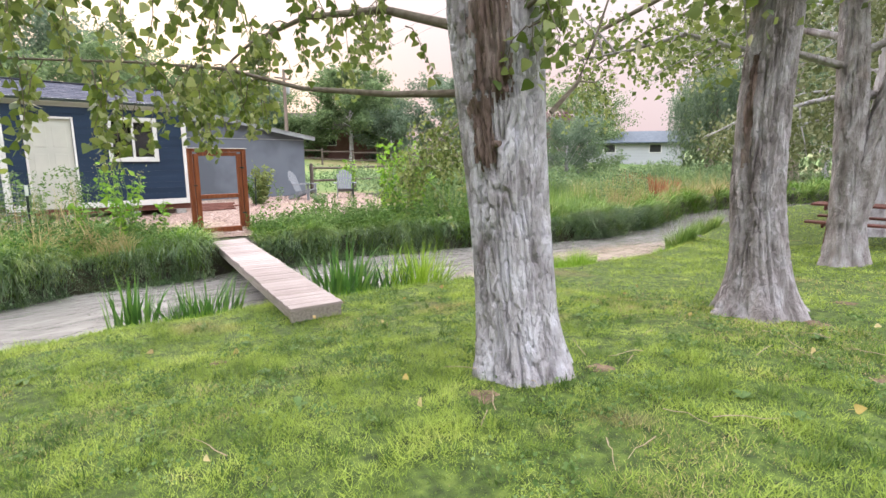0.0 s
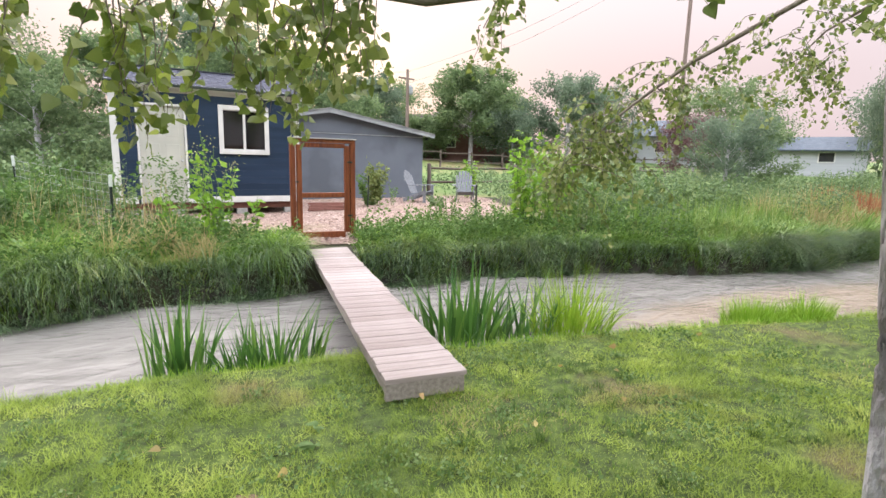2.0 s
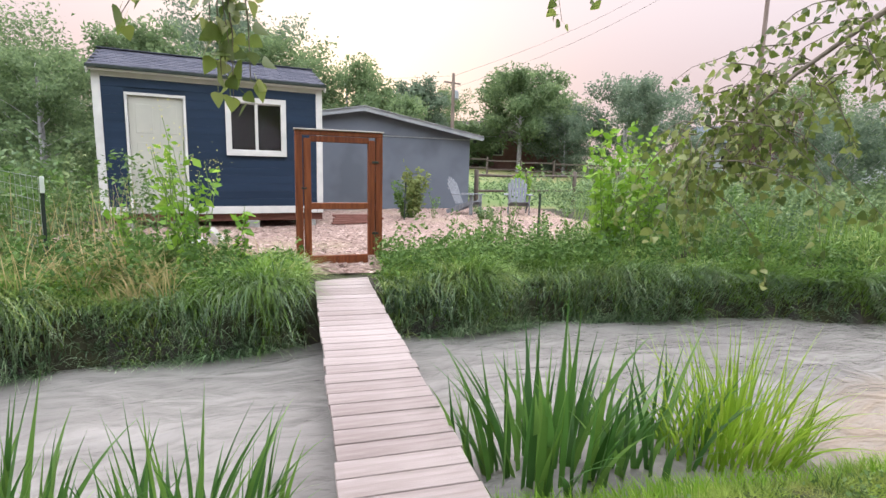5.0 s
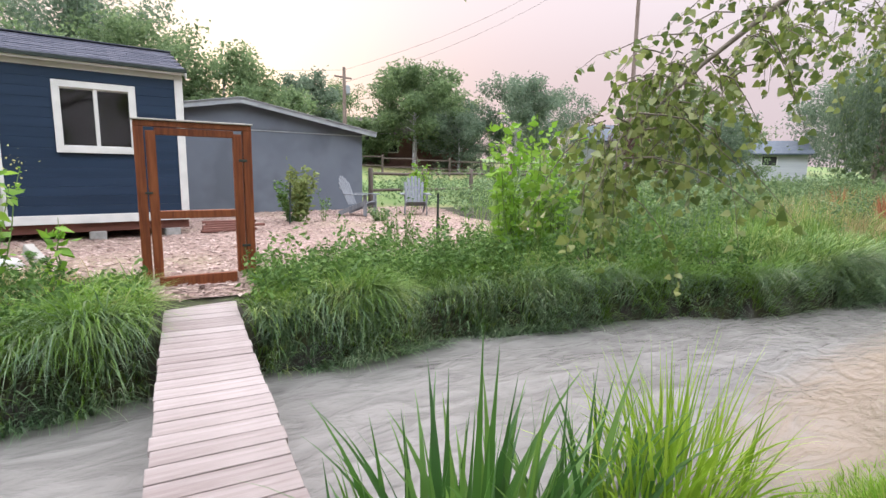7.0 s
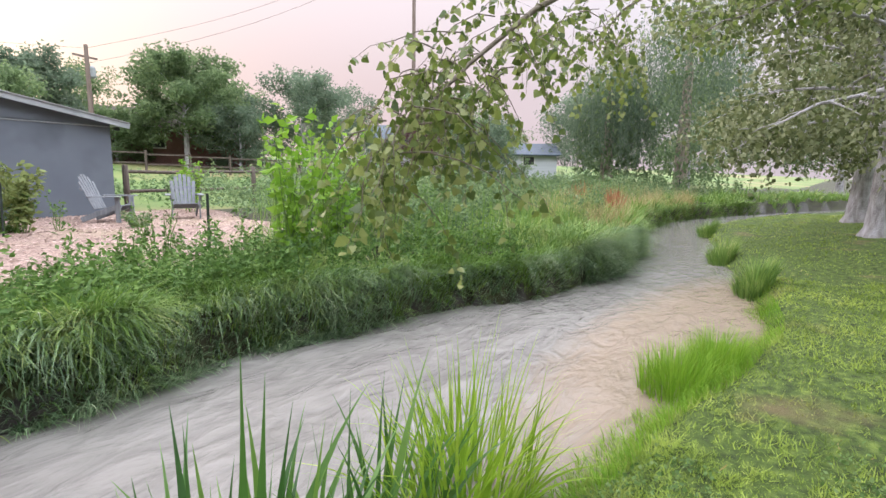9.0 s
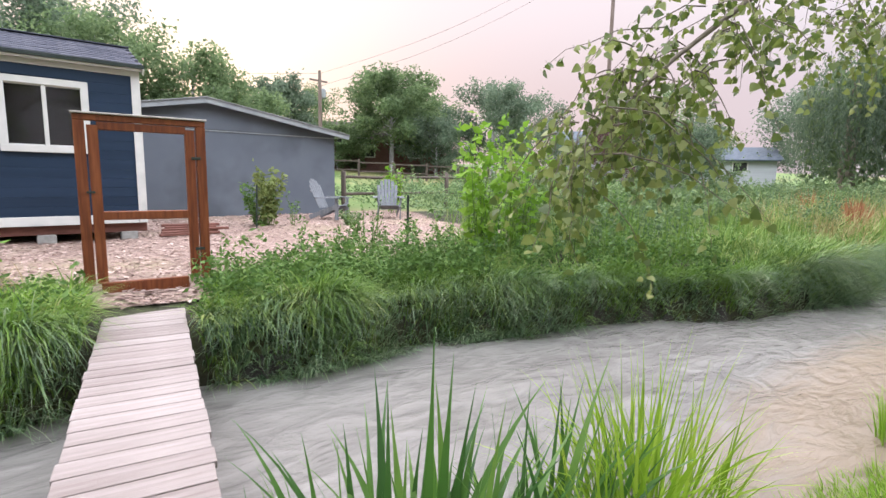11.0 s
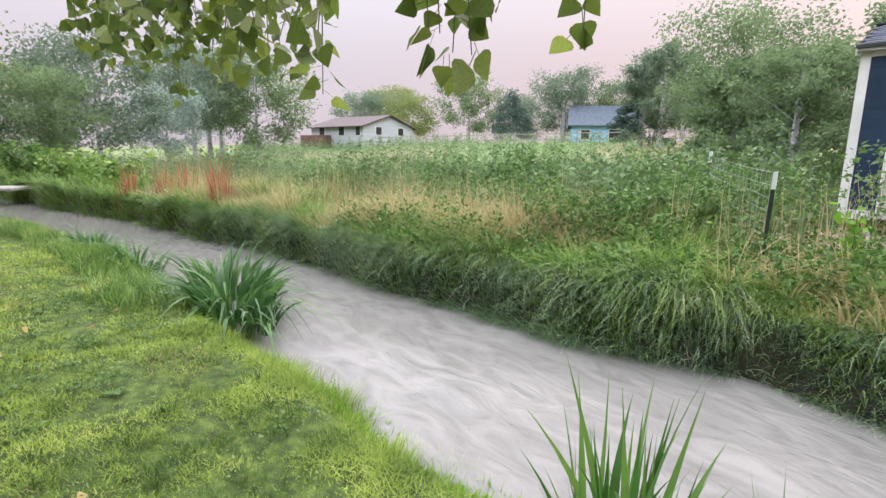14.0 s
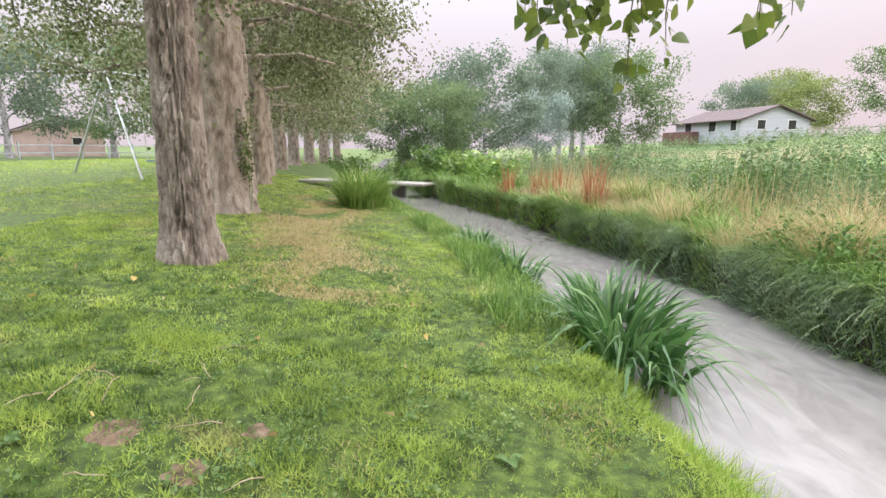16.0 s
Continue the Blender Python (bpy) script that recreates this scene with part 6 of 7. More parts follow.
def foliage(owner, origin, limb, radii, twigs, single, size=(0.055, 0.095), gap=0.034):
    """A limb with hanging twigs under a tree; single: each leaf a part of its own, else joined."""
    o = np.asarray(origin, float)
    tubes("limb", [(np.asarray(limb, float) - o, np.asarray(radii, float))], M_TWIG, owner, 8, "long bare limb")
    for t in twigs:
        tubes("twig", [(t - o, np.linspace(0.007, 0.002, len(t)))], M_TWIG, owner, 4)
    P, Dn = zip(*[hang_leaf_points(t, 0.1, gap) for t in twigs])
    P, Dn = np.concatenate(P) - o, np.concatenate(Dn)
    sizes = RNG.uniform(*size, len(P))
    if not single:
        v, t, q = deltoid_arrays(P, Dn, sizes)
        tagged(mesh_np("leaf_mass", v, [t, q], M_LEAF, owner, True), kind="stuff")
        return
    shapes = [leaf_outline_mesh(k) for k in range(6)]
    meshes = []
    for i, (p, d, s) in enumerate(zip(P, Dn, sizes)):
        if i < 6:
            v, t, q = shapes[i]
            ob = mesh_np("leaf", v, [t, q], M_LEAFO, owner, True)
            meshes.append(ob.data)
        else:
            ob = new("leaf", meshes[i % 6])
            ob.parent = owner
        ob.location = p
        ob.rotation_mode = "QUATERNION"
        ob.rotation_quaternion = Vector((0, 0, -1)).rotation_difference(Vector(d)) @ Euler((0, 0, random.uniform(0, 6.28))).to_quaternion()
        ob.scale = (s, s, s)


def along(limb, s):
    limb = np.asarray(limb, float)
    return np.array([np.interp(s, np.linspace(0, 1, len(limb)), limb[:, i]) for i in range(3)])


ORIGIN_A = tree_a.location[:]
LIMB_1 = [(2.5, 2.85, 1.97), (2.2, 3.7, 2.02), (1.85, 4.75, 2.15), (1.35, 5.5, 2.38), (0.6, 5.9, 2.42), (-0.5, 6.0, 2.36), (-2.2, 5.85, 2.3)]
tw = []
for s, ln, dx, dy in ((0.42, 0.5, -0.25, 0.1), (0.5, 0.75, -0.2, 0.25), (0.55, 0.6, 0.3, 0.3), (0.62, 0.8, -0.1, 0.2), (0.68, 0.75, -0.2, 0.05), (0.72, 0.95, 0.1, 0.1), (0.77, 0.85, -0.25, 0.0), (0.82, 0.95, -0.1, 0.05), (0.88, 0.75, -0.3, -0.1), (0.93, 0.7, -0.2, 0.15), (1.0, 0.75, -0.3, 0.0)):
    tw.append(twig_from(along(LIMB_1, s), ln, (dx, dy)))
for x, y, tip in ((0.42, 6.05, 1.36), (0.34, 5.98, 1.45), (0.5, 6.1, 1.5), (0.28, 6.1, 1.4), (0.5, 6.4, 1.46), (-0.74, 5.8, 1.45), (-0.85, 5.9, 1.55), (-0.65, 5.88, 1.5), (-0.95, 5.75, 1.6)):
    tw.append(twig_from((x, y, 2.38), 2.38 - tip - 0.08, (0.03, 0.0)))
for k in range(20):
    x, y = random.uniform(-2.9, -2.1), random.uniform(5.25, 6.6)
    tw.append(twig_from((x, y, 2.36), random.uniform(0.3, 0.72), (random.uniform(-0.12, 0.12), random.uniform(-0.1, 0.1))))
foliage(tree_a, ORIGIN_A, LIMB_1, (0.032, 0.026, 0.021, 0.017, 0.013, 0.009, 0.004), tw, True)
LIMB_2 = [(2.4, 2.8, 2.9), (1.7, 3.9, 3.0), (0.8, 4.9, 3.05), (-0.3, 5.5, 3.0), (-1.6, 5.9, 2.8), (-2.8, 6.0, 2.5)]
tw = [twig_from(along(LIMB_1, s) + np.array([0, RNG.normal(-0.1, 0.2), 0]), RNG.uniform(0.45, 0.8), RNG.normal(0, 0.25, 2)) for s in RNG.uniform(0.5, 1.0, 20)]
tw += [twig_from(along(LIMB_2, s) + RNG.normal(0, 0.1, 3), RNG.uniform(0.35, 0.95), RNG.normal(0, 0.35, 2)) for s in RNG.uniform(0.2, 1, 64)]
foliage(tree_a, ORIGIN_A, LIMB_2, (0.034, 0.03, 0.024, 0.018, 0.012, 0.005), tw, False)
LIMB_3 = [(2.5, 2.95, 2.4), (2.3, 4.0, 2.75), (2.0, 5.0, 2.85), (1.75, 5.9, 2.75), (1.48, 7.1, 2.4)]
tw = [twig_from(along(LIMB_3, s) + RNG.normal(0, 0.05, 3), ln, (0, 0.02)) for s, ln in ((1.0, 0.85), (0.99, 0.75), (0.97, 0.85), (0.95, 0.7), (0.98, 0.6), (0.7, 0.95), (0.72, 0.85), (0.67, 0.9), (0.74, 0.9))]
tw += [twig_from(along(LIMB_3, s) + RNG.normal(0, 0.08, 3), RNG.uniform(0.3, 0.7), RNG.normal(0, 0.3, 2)) for s in RNG.uniform(0.2, 1, 26)]
LIMB_6 = [(2.75, 2.95, 3.1), (3.2, 4.8, 3.6), (3.7, 6.8, 3.5), (4.0, 8.3, 3.05)]
tw6 = [twig_from(along(LIMB_6, s) + RNG.normal(0, 0.06, 3), RNG.uniform(0.4, 0.65), RNG.normal(0, 0.12, 2)) for s in RNG.uniform(0.6, 1.0, 12)]
foliage(tree_a, ORIGIN_A, LIMB_6, (0.05, 0.035, 0.02, 0.006), tw6, False)
foliage(tree_a, ORIGIN_A, LIMB_3, (0.04, 0.034, 0.026, 0.018, 0.006), tw, False)
# sprout on the trunk and a dead snag
tw = [twig_from((2.42 + RNG.normal(0, 0.09), 2.28, 2.35 + RNG.uniform(-0.1, 0.25)), 0.35, RNG.normal(0, 0.12, 2)) for _ in range(9)]
foliage(tree_a, ORIGIN_A, [(2.45, 2.45, 2.45), (2.44, 2.35, 2.47), (2.42, 2.26, 2.45)], (0.02, 0.014, 0.006), tw, False, (0.05, 0.085))
tubes("dead_branch", [(np.array([(0.14, -0.05, 1.95), (0.32, -0.12, 2.15), (0.42, -0.16, 2.4), (0.6, -0.2, 2.9)]), np.array([0.02, 0.015, 0.011, 0.005])),
                      (np.array([(0.34, -0.13, 2.17), (0.42, -0.2, 2.16), (0.5, -0.2, 2.2)]), np.array([0.008, 0.006, 0.003]))], M_TWIG, tree_a, 6, "bare dead branch")
tubes("branch_stub", [(np.array([(-0.28, 0.0, 1.74), (-0.38, -0.06, 1.72), (-0.42, -0.09, 1.73), (-0.425, -0.093, 1.73)]), np.array([0.032, 0.024, 0.02, 0.002]))], M_BARKR, tree_a, 12, "broken reddish stub")

# the limb of the forked cottonwood that droops over the stream
drooping = tree_c
ORIGIN_D = tree_c.location[:]
LIMB_4 = [(9.75, 2.9, 4.6), (9.9, 5.2, 4.9), (8.7, 7.2, 3.85), (7.2, 7.95, 2.85), (6.3, 8.1, 2.2), (5.6, 8.15, 1.65), (5.15, 8.2, 1.25)]
tw = []
for s in np.concatenate([RNG.uniform(0.25, 1.0, 50), RNG.uniform(0.5, 1.0, 62)]):
    tw.append(twig_from(along(LIMB_4, s) + RNG.normal(0, 0.16, 3), RNG.uniform(0.3, 0.95) * (1.0 if s > 0.6 else 0.8), RNG.normal(0, 0.45, 2) + np.array([-0.12, 0])))
foliage(drooping, ORIGIN_D, LIMB_4, (0.07, 0.055, 0.042, 0.03, 0.02, 0.012, 0.005), tw, False, (0.05, 0.085), 0.04)
LIMB_5 = [(9.75, 2.9, 4.2), (10.9, 5.4, 4.7), (11.1, 7.2, 4.4), (10.8, 8.3, 3.8), (10.5, 8.7, 3.2)]
tw = [twig_from(along(LIMB_5, s) + RNG.normal(0, 0.25, 3), RNG.uniform(0.5, 1.3), RNG.normal(0, 0.5, 2)) for s in RNG.uniform(0.25, 1, 46)]
foliage(drooping, ORIGIN_D, LIMB_5, (0.06, 0.05, 0.035, 0.02, 0.006), tw, False, (0.06, 0.1), 0.045)


# ---- single plants ----
def tall_plant(name, x, y, stems, height, leaf_mat, leaf, label, per=26, spread=0.3, flowers=0, bare=0.15, category="plant"):
    """A bushy plant: bowed stems with leaves along them, and flower heads if any."""
    t = thing(name, pose(x, y, gz(x, y) - 0.02), label, category)
    paths, pos, tips = [], [], []
    for k in range(stems):
        a, r = random.uniform(0, 6.28), spread * math.sqrt(random.random())
        h = height * random.uniform(0.65, 1.0)
        p = bent((0.25 * r * math.cos(a), 0.25 * r * math.sin(a), 0), (r * math.cos(a), r * math.sin(a), h), 0.02, 6, 0.12)
        paths.append((p, np.linspace(0.009, 0.003, 6)))
        s = bare + (1 - bare) * np.sort(RNG.uniform(0, 1, per))
        pos.append(np.stack([np.interp(s, np.linspace(0, 1, 6), p[:, i]) for i in range(3)], -1) + RNG.normal(0, leaf * 0.35, (per, 3)))
        tips.append(p[-1] + RNG.normal(0, 0.07, (max(1, flowers), 3)) + np.array([0, 0, 0.05]))
    tubes("stem_mass", paths, M_STEM, t, 5)
    pos = np.concatenate(pos)
    leaves("foliage", pos, RNG.uniform(0.6, 1.4, len(pos)) * leaf, leaf_mat, t, 0.55, 0.15)
    if flowers:
        tips = np.concatenate(tips)
        tagged(leaves("flower_heads", tips, RNG.uniform(0.012, 0.024, len(tips)), M_YELLOW, t, 0.9, -0.3, "small yellow flowers"), kind="stuff")
    return t


tall_plant("mustard_plant", 0.75, 10.75, 13, 1.5, M_BRIGHT, 0.12, "tall mustard with yellow flowers before the shed", 22, 0.42, 9, 0.05)
tall_plant("mustard_plant", 0.8, 10.7, 6, 1.75, M_BRIGHT, 0.05, "thin flowering mustard stalks before the shed", 16, 0.5, 14, 0.3)
tall_plant("weed_stalk", 1.32, 10.6, 2, 1.05, M_BRIGHT, 0.11, "single leafy weed stalk by the gate", 22, 0.06, 0, 0.2)
tall_plant("weed_stalk", 0.05, 10.9, 4, 0.95, M_BRIGHT, 0.11, "leafy weed stalks before the shed", 20, 0.2, 0, 0.15)
tall_plant("young_tree", 4.95, 16.6, 9, 1.4, M_LEAFY, 0.11, "young yellow-green sapling against the garage wall", 80, 0.4, 0, 0.2)
tall_plant("young_tree", 4.8, 16.75, 12, 0.95, M_WEED, 0.09, "dark bushy growth at the foot of the garage wall", 60, 0.45, 0, 0.05)
tall_plant("young_tree", 5.5, 16.7, 3, 0.8, M_WEED, 0.07, "small sapling beside the garage wall", 20, 0.15, 0, 0.2)
tall_plant("young_tree", 9.3, 19.3, 7, 1.7, M_BRIGHT, 0.1, "pale green sapling between the chairs and the fence", 80, 0.35, 0, 0.15)
tall_plant("lavender_bush", 6.8, 16.5, 26, 0.35, M_WEEDB, 0.07, "low rounded grey-green lavender bush", 14, 0.35, 0, 0.1)
tall_plant("herb_bush", 5.1, 11.7, 10, 0.85, M_WEED, 0.05, "grey-green bushy herb at the yard's edge", 30, 0.35, 0, 0.1)
tall_plant("herb_bush", 4.6, 11.5, 10, 0.6, M_WEED, 0.05, "low bushy herb at the yard's edge", 30, 0.35, 0, 0.1)
tall_plant("sunflower_bush", 6.3, 10.75, 15, 2.1, M_BRIGHT, 0.14, "tall broad-leaved bright green bush on the bank", 26, 0.55, 0, 0.12)
tall_plant("sunflower_bush", 7.1, 10.95, 15, 1.95, M_BRIGHT, 0.12, "tall broad-leaved bright green bush on the bank", 28, 0.6, 0, 0.1)
tall_plant("shrub", 8.0, 11.2, 20, 1.45, M_WEED, 0.09, "dense green shrub on the bank", 40, 0.8, 0, 0.05, "shrub")
tall_plant("shrub", 9.4, 11.6, 20, 1.3, M_WEED, 0.09, "dense green shrub on the bank", 40, 0.9, 0, 0.05, "shrub")
tall_plant("shrub", 11.2, 12.2, 20, 1.2, M_WEEDB, 0.09, "pale green shrub on the bank", 40, 0.9, 0, 0.05, "shrub")
tall_plant("shrub", 13.2, 12.4, 20, 1.3, M_WEEDB, 0.1, "pale green shrub on the bank", 40, 1.0, 0, 0.05, "shrub")
tall_plant("shrub", -1.5, 12.6, 18, 1.15, M_WEED, 0.09, "leafy shrub beside the shed", 40, 0.6, 0, 0.05, "shrub")
tall_plant("shrub", -2.6, 12.0, 18, 1.1, M_WEED, 0.09, "leafy shrub beside the shed", 40, 0.7, 0, 0.05, "shrub")
tall_plant("shrub", -2.2, 15.2, 18, 1.7, M_WEEDB, 0.1, "tall weedy shrub against the shed's side", 46, 0.6, 0, 0.05, "shrub")
tall_plant("shrub", -30.5, -8.0, 20, 1.2, M_WEED, 0.14, "low bush on the playground", 40, 1.0, 0, 0.05, "shrub")
tall_plant("ivy_sprout", -9.75, 0.9, 12, 2.2, M_LEAFP, 0.1, "leafy shoots climbing a cottonwood trunk", 40, 0.3, 0, 0.35)


for x, y, h, r in ((-1.7, 11.4, 0.95, 0.5), (-2.4, 11.2, 0.8, 0.5), (-3.2, 12.2, 1.1, 0.7), (-4.2, 11.8, 1.0, 0.8), (-5.2, 12.8, 1.2, 0.9), (-4.3, 13.8, 1.3, 0.9), (-6.4, 13.2, 1.15, 1.0), (-7.8, 12.4, 1.0, 0.9), (-3.4, 15.4, 1.5, 0.9), (-6.0, 16.0, 1.4, 1.1), (-8.5, 15.5, 1.3, 1.2), (-10.5, 13.8, 1.1, 1.1)):
    tall_plant("shrub", x, y, 22, h, M_WEED if x > -3 else M_WEEDB, 0.1, "dense leafy weed bush in the meadow", 44, r, 0, 0.05, "shrub")
for k in range(20):
    x = -3.6 - 12.0 * random.random()
    y = float(y_far(x)) + random.uniform(3.0, 9.5)
    tall_plant("shrub", x, y, 20, random.uniform(0.95, 1.6), (M_WEED, M_WEEDB, M_LEAFD)[k % 3], 0.1, "dense leafy weed bush in the meadow", 40, random.uniform(0.6, 1.1), 0, 0.05, "shrub")
for x, y, h, r in ((-24.5, 2.2, 1.5, 1.4), (-26.5, 0.6, 1.4, 1.6), (-22.8, 4.2, 1.5, 1.3), (-29.0, -1.0, 1.3, 1.6), (-19.5, 5.4, 1.2, 1.2), (-17.0, 6.4, 1.0, 1.1)):
    tall_plant("shrub", x, y, 26, h, M_LONG if x > -22 else M_WEED, 0.16, "rounded green bush by the culvert", 46, r, 0, 0.05, "shrub")


# ---- yard furniture ----
def build_chair(m):
    c = thing("adirondack_chair", m, "weathered grey slatted garden chair on the wood chips", "chair", "garden chairs")
    rec = turn(-24)
    n = 6
    for k in range(n):
        u = (k - (n - 1) / 2)
        ln = 0.82 - 0.028 * u * u
        mid = Vector((u * 0.088, 0.36, 0.28)) + rec @ Vector((0, 0, ln / 2))
        bm = box(mid, (0.076, 0.018, ln), turn(-24, 1.8 * u, 0), 0.006)
        part("back_slat", bm, M_CHAIR, c)
    part("back_rail", box(Vector((0, 0.375, 0.28)) + rec @ Vector((0, 0.025, 0.48)), (0.55, 0.022, 0.07), rec, 0.004), M_CHAIR, c)
    for k in range(5):
        part("seat_slat", box((0, -0.12 + k * 0.105, 0.35 - k * 0.028), (0.52, 0.092, 0.02), turn(-14), 0.005), M_CHAIR, c)
    for sx in (-1, 1):
        part("arm", box((sx * 0.35, 0.08, 0.56), (0.12, 0.68, 0.022), None, 0.012), M_CHAIR, c)
        part("front_leg", box((sx * 0.29, -0.16, 0.275), (0.022, 0.1, 0.55), None, 0.004), M_CHAIR, c)
        part("side_rail", box((sx * 0.265, 0.2, 0.21), (0.022, 0.9, 0.11), turn(-21), 0.004), M_CHAIR, c)
        part("arm_bracket", box((sx * 0.31, -0.16, 0.49), (0.02, 0.06, 0.12), None, 0.004), M_CHAIR, c)
        part("arm_support", box((sx * 0.3, 0.42, 0.55), (0.1, 0.03, 0.05), None, 0.004), M_CHAIR, c)
    return c


chair = build_chair(pose(6.95, 17.9, gz(6.95, 17.9) + 0.02, 0, 0, 42))
copy_thing(chair, pose(8.25, 17.5, gz(8.25, 17.5) + 0.02, 0, 0, -22))


def fence_post(x, y, h, r=0.08):
    z = gz(x, y)
    v, f = tube_arrays([(0, 0, -0.2), (0.005, 0, h * 0.5), (0, 0.005, h - 0.01), (0, 0, h)], [r, r * 0.97, r * 0.93, r * 0.7], 10)
    cap = np.array([[0, 0, h + 0.005]])
    n = len(v)
    tri = np.array([[n - 10 + i, n - 10 + (i + 1) % 10, n] for i in range(10)])
    return np.concatenate([v, cap]), f, tri, z


fence = thing("rail_fence", pose(8.1, 20.35, 0), "weathered post and rail fence beyond the yard", "fence")
prev = None
for k in range(10):
    x, y = 8.1 + 2.15 * k, 20.35 + 0.42 * k
    v, f, tri, z = fence_post(x, y, 1.25)
    post = mesh_np("post", v, [f, tri], M_FENCE, fence, False)
    post.location = (x - 8.1, y - 20.35, z)
    if prev:
        for hz in (0.55, 1.08):
            a = np.array([prev[0] - 8.1, prev[1] - 20.35, prev[2] + hz])
            b_ = np.array([x - 8.1, y - 20.35, z + hz + random.uniform(-0.02, 0.02)])
            tubes("rail", [(bent(a, b_, -0.01, 5, 0.02), np.full(5, 0.045))], M_FENCE, fence, 8)
    prev = (x, y, z)


def t_post(x, y, h, tip=True):
    t = thing("fence_post", pose(x, y, gz(x, y) - 0.1, random.uniform(-2, 2), random.uniform(-2, 2), 20), "dark steel fence post with a pale tip" if tip else "dark rusty steel fence post", "post", "steel fence posts")
    bm = add_box(box((0, 0, h / 2), (0.035, 0.006, h), None, 0.001), (0, 0.015, h / 2), (0.006, 0.03, h), None, 0.001)
    part("shaft", bm, M_TPOST, t)
    if tip:
        part("tip", box((0, 0.006, h - 0.08), (0.042, 0.042, 0.17), None, 0.004), M_TPOSTW, t, "whitened tip")
    return t


t_post(-0.62, 10.75, 1.15)
t_post(-2.3, 12.9, 1.35)
t_post(6.0, 12.25, 0.95, False)
t_post(4.6, 16.2, 1.0, False)
t_post(29.5, 11.4, 1.2, False)


def wire_fence(p0, p1, h, label):
    t = thing("wire_mesh_fence", pose(p0[0], p0[1], gz(*p0) + 0.05), label, "fence")
    d = np.array([p1[0] - p0[0], p1[1] - p0[1]])
    ln = np.linalg.norm(d)
    for k in range(8):
        z = h * (k + 1) / 8
        tubes("line_wire", [(bent((0, 0, z), (d[0], d[1], z + 0.15), -0.015, 5, 0.01), np.full(5, 0.0025))], M_WIRE, t, 4)
    m = int(ln / 0.16)
    for k in range(m + 1):
        s = k / m
        tubes("stay_wire", [(np.array([(d[0] * s, d[1] * s, 0.02), (d[0] * s, d[1] * s, h + 0.15 * s)]), np.full(2, 0.0022))], M_WIRE, t, 4)


wire_fence((-0.62, 10.75), (-2.3, 12.9), 1.0, "sagging wire mesh strung between steel posts")

# loose things on the chips
for k, (x, y, sx, sz, m_) in enumerate(((0.45, 12.7, 0.22, 0.09, M_STONE), (0.62, 12.62, 0.12, 0.08, M_STONE), (0.28, 12.75, 0.15, 0.07, M_STONE))):
    bm = bmesh.new()
    bmesh.ops.create_icosphere(bm, subdivisions=3, radius=1.0)
    for vtx in bm.verts:
        vtx.co *= 1 + 0.25 * (noise.noise(vtx.co * 1.3 + Vector((k * 7, 0, 0))))
        vtx.co = Vector((vtx.co.x * sx, vtx.co.y * sx * 0.8, vtx.co.z * sz))
    st = part("stone", bm, m_, None, "", True)
    st.location = (x, y, gz(x, y) + sz * 0.6)
    tagged(st, "pale round stone lying on the wood chips", "stone", "stones by the shed")
bm = bmesh.new()
add_box(bm, (0, 0, 0.09), (0.1, 0.42, 0.16), turn(24, 0, 0), 0.01)
ob = part("concrete_chunk", bm, M_CONC)
ob.matrix_world = pose(0.85, 12.6, gz(0.85, 12.6) + 0.03, 0, 0, 30)
tagged(ob, "pale broken piece of concrete leaning by the stones", "rubble")
for k in range(5):
    ob = part("timber_offcut", box((0, 0, 0), (random.uniform(0.7, 1.1), 0.09, 0.045), None, 0.006), M_SKID)
    ob.matrix_world = pose(3.35 + random.uniform(-0.1, 0.1), 15.2 + 0.05 * k, gz(3.35, 15.2) + 0.045 + 0.034 * k, 0, 0, 8 + random.uniform(-9, 9))
    tagged(ob, "dark reddish timber offcut stacked by the shed", "timber", "timber pile by the shed")


# ---- park furniture ----
def picnic_table(x, y, rz):
    t = thing("picnic_table", pose(x, y, gz(x, y), 0, 0, rz), "dark red-brown wooden picnic table on the lawn", "table")
    for k in range(5):
        part("top_board", box((0, (k - 2) * 0.15, 0.74), (1.85, 0.138, 0.04), None, 0.006), M_TABLE, t)
    for sy in (-1, 1):
        for k in range(2):
            part("bench_board", box((0, sy * (0.66 + 0.14 * k), 0.44), (1.85, 0.13, 0.04), None, 0.006), M_TABLE, t)
    for x_ in (-0.65, 0.65):
        part("bench_bearer", box((x_, 0, 0.39), (0.04, 1.6, 0.09), None, 0.005), M_TABLE, t)
        part("top_bearer", box((x_ + 0.042, 0, 0.68), (0.04, 0.7, 0.09), None, 0.005), M_TABLE, t)
        for sy in (-1, 1):
            part("leg", box((x_ - 0.042, sy * 0.42, 0.36), (0.04, 0.09, 0.84), turn(sy * 28), 0.005), M_TABLE, t)


picnic_table(12.2, 2.95, 100)


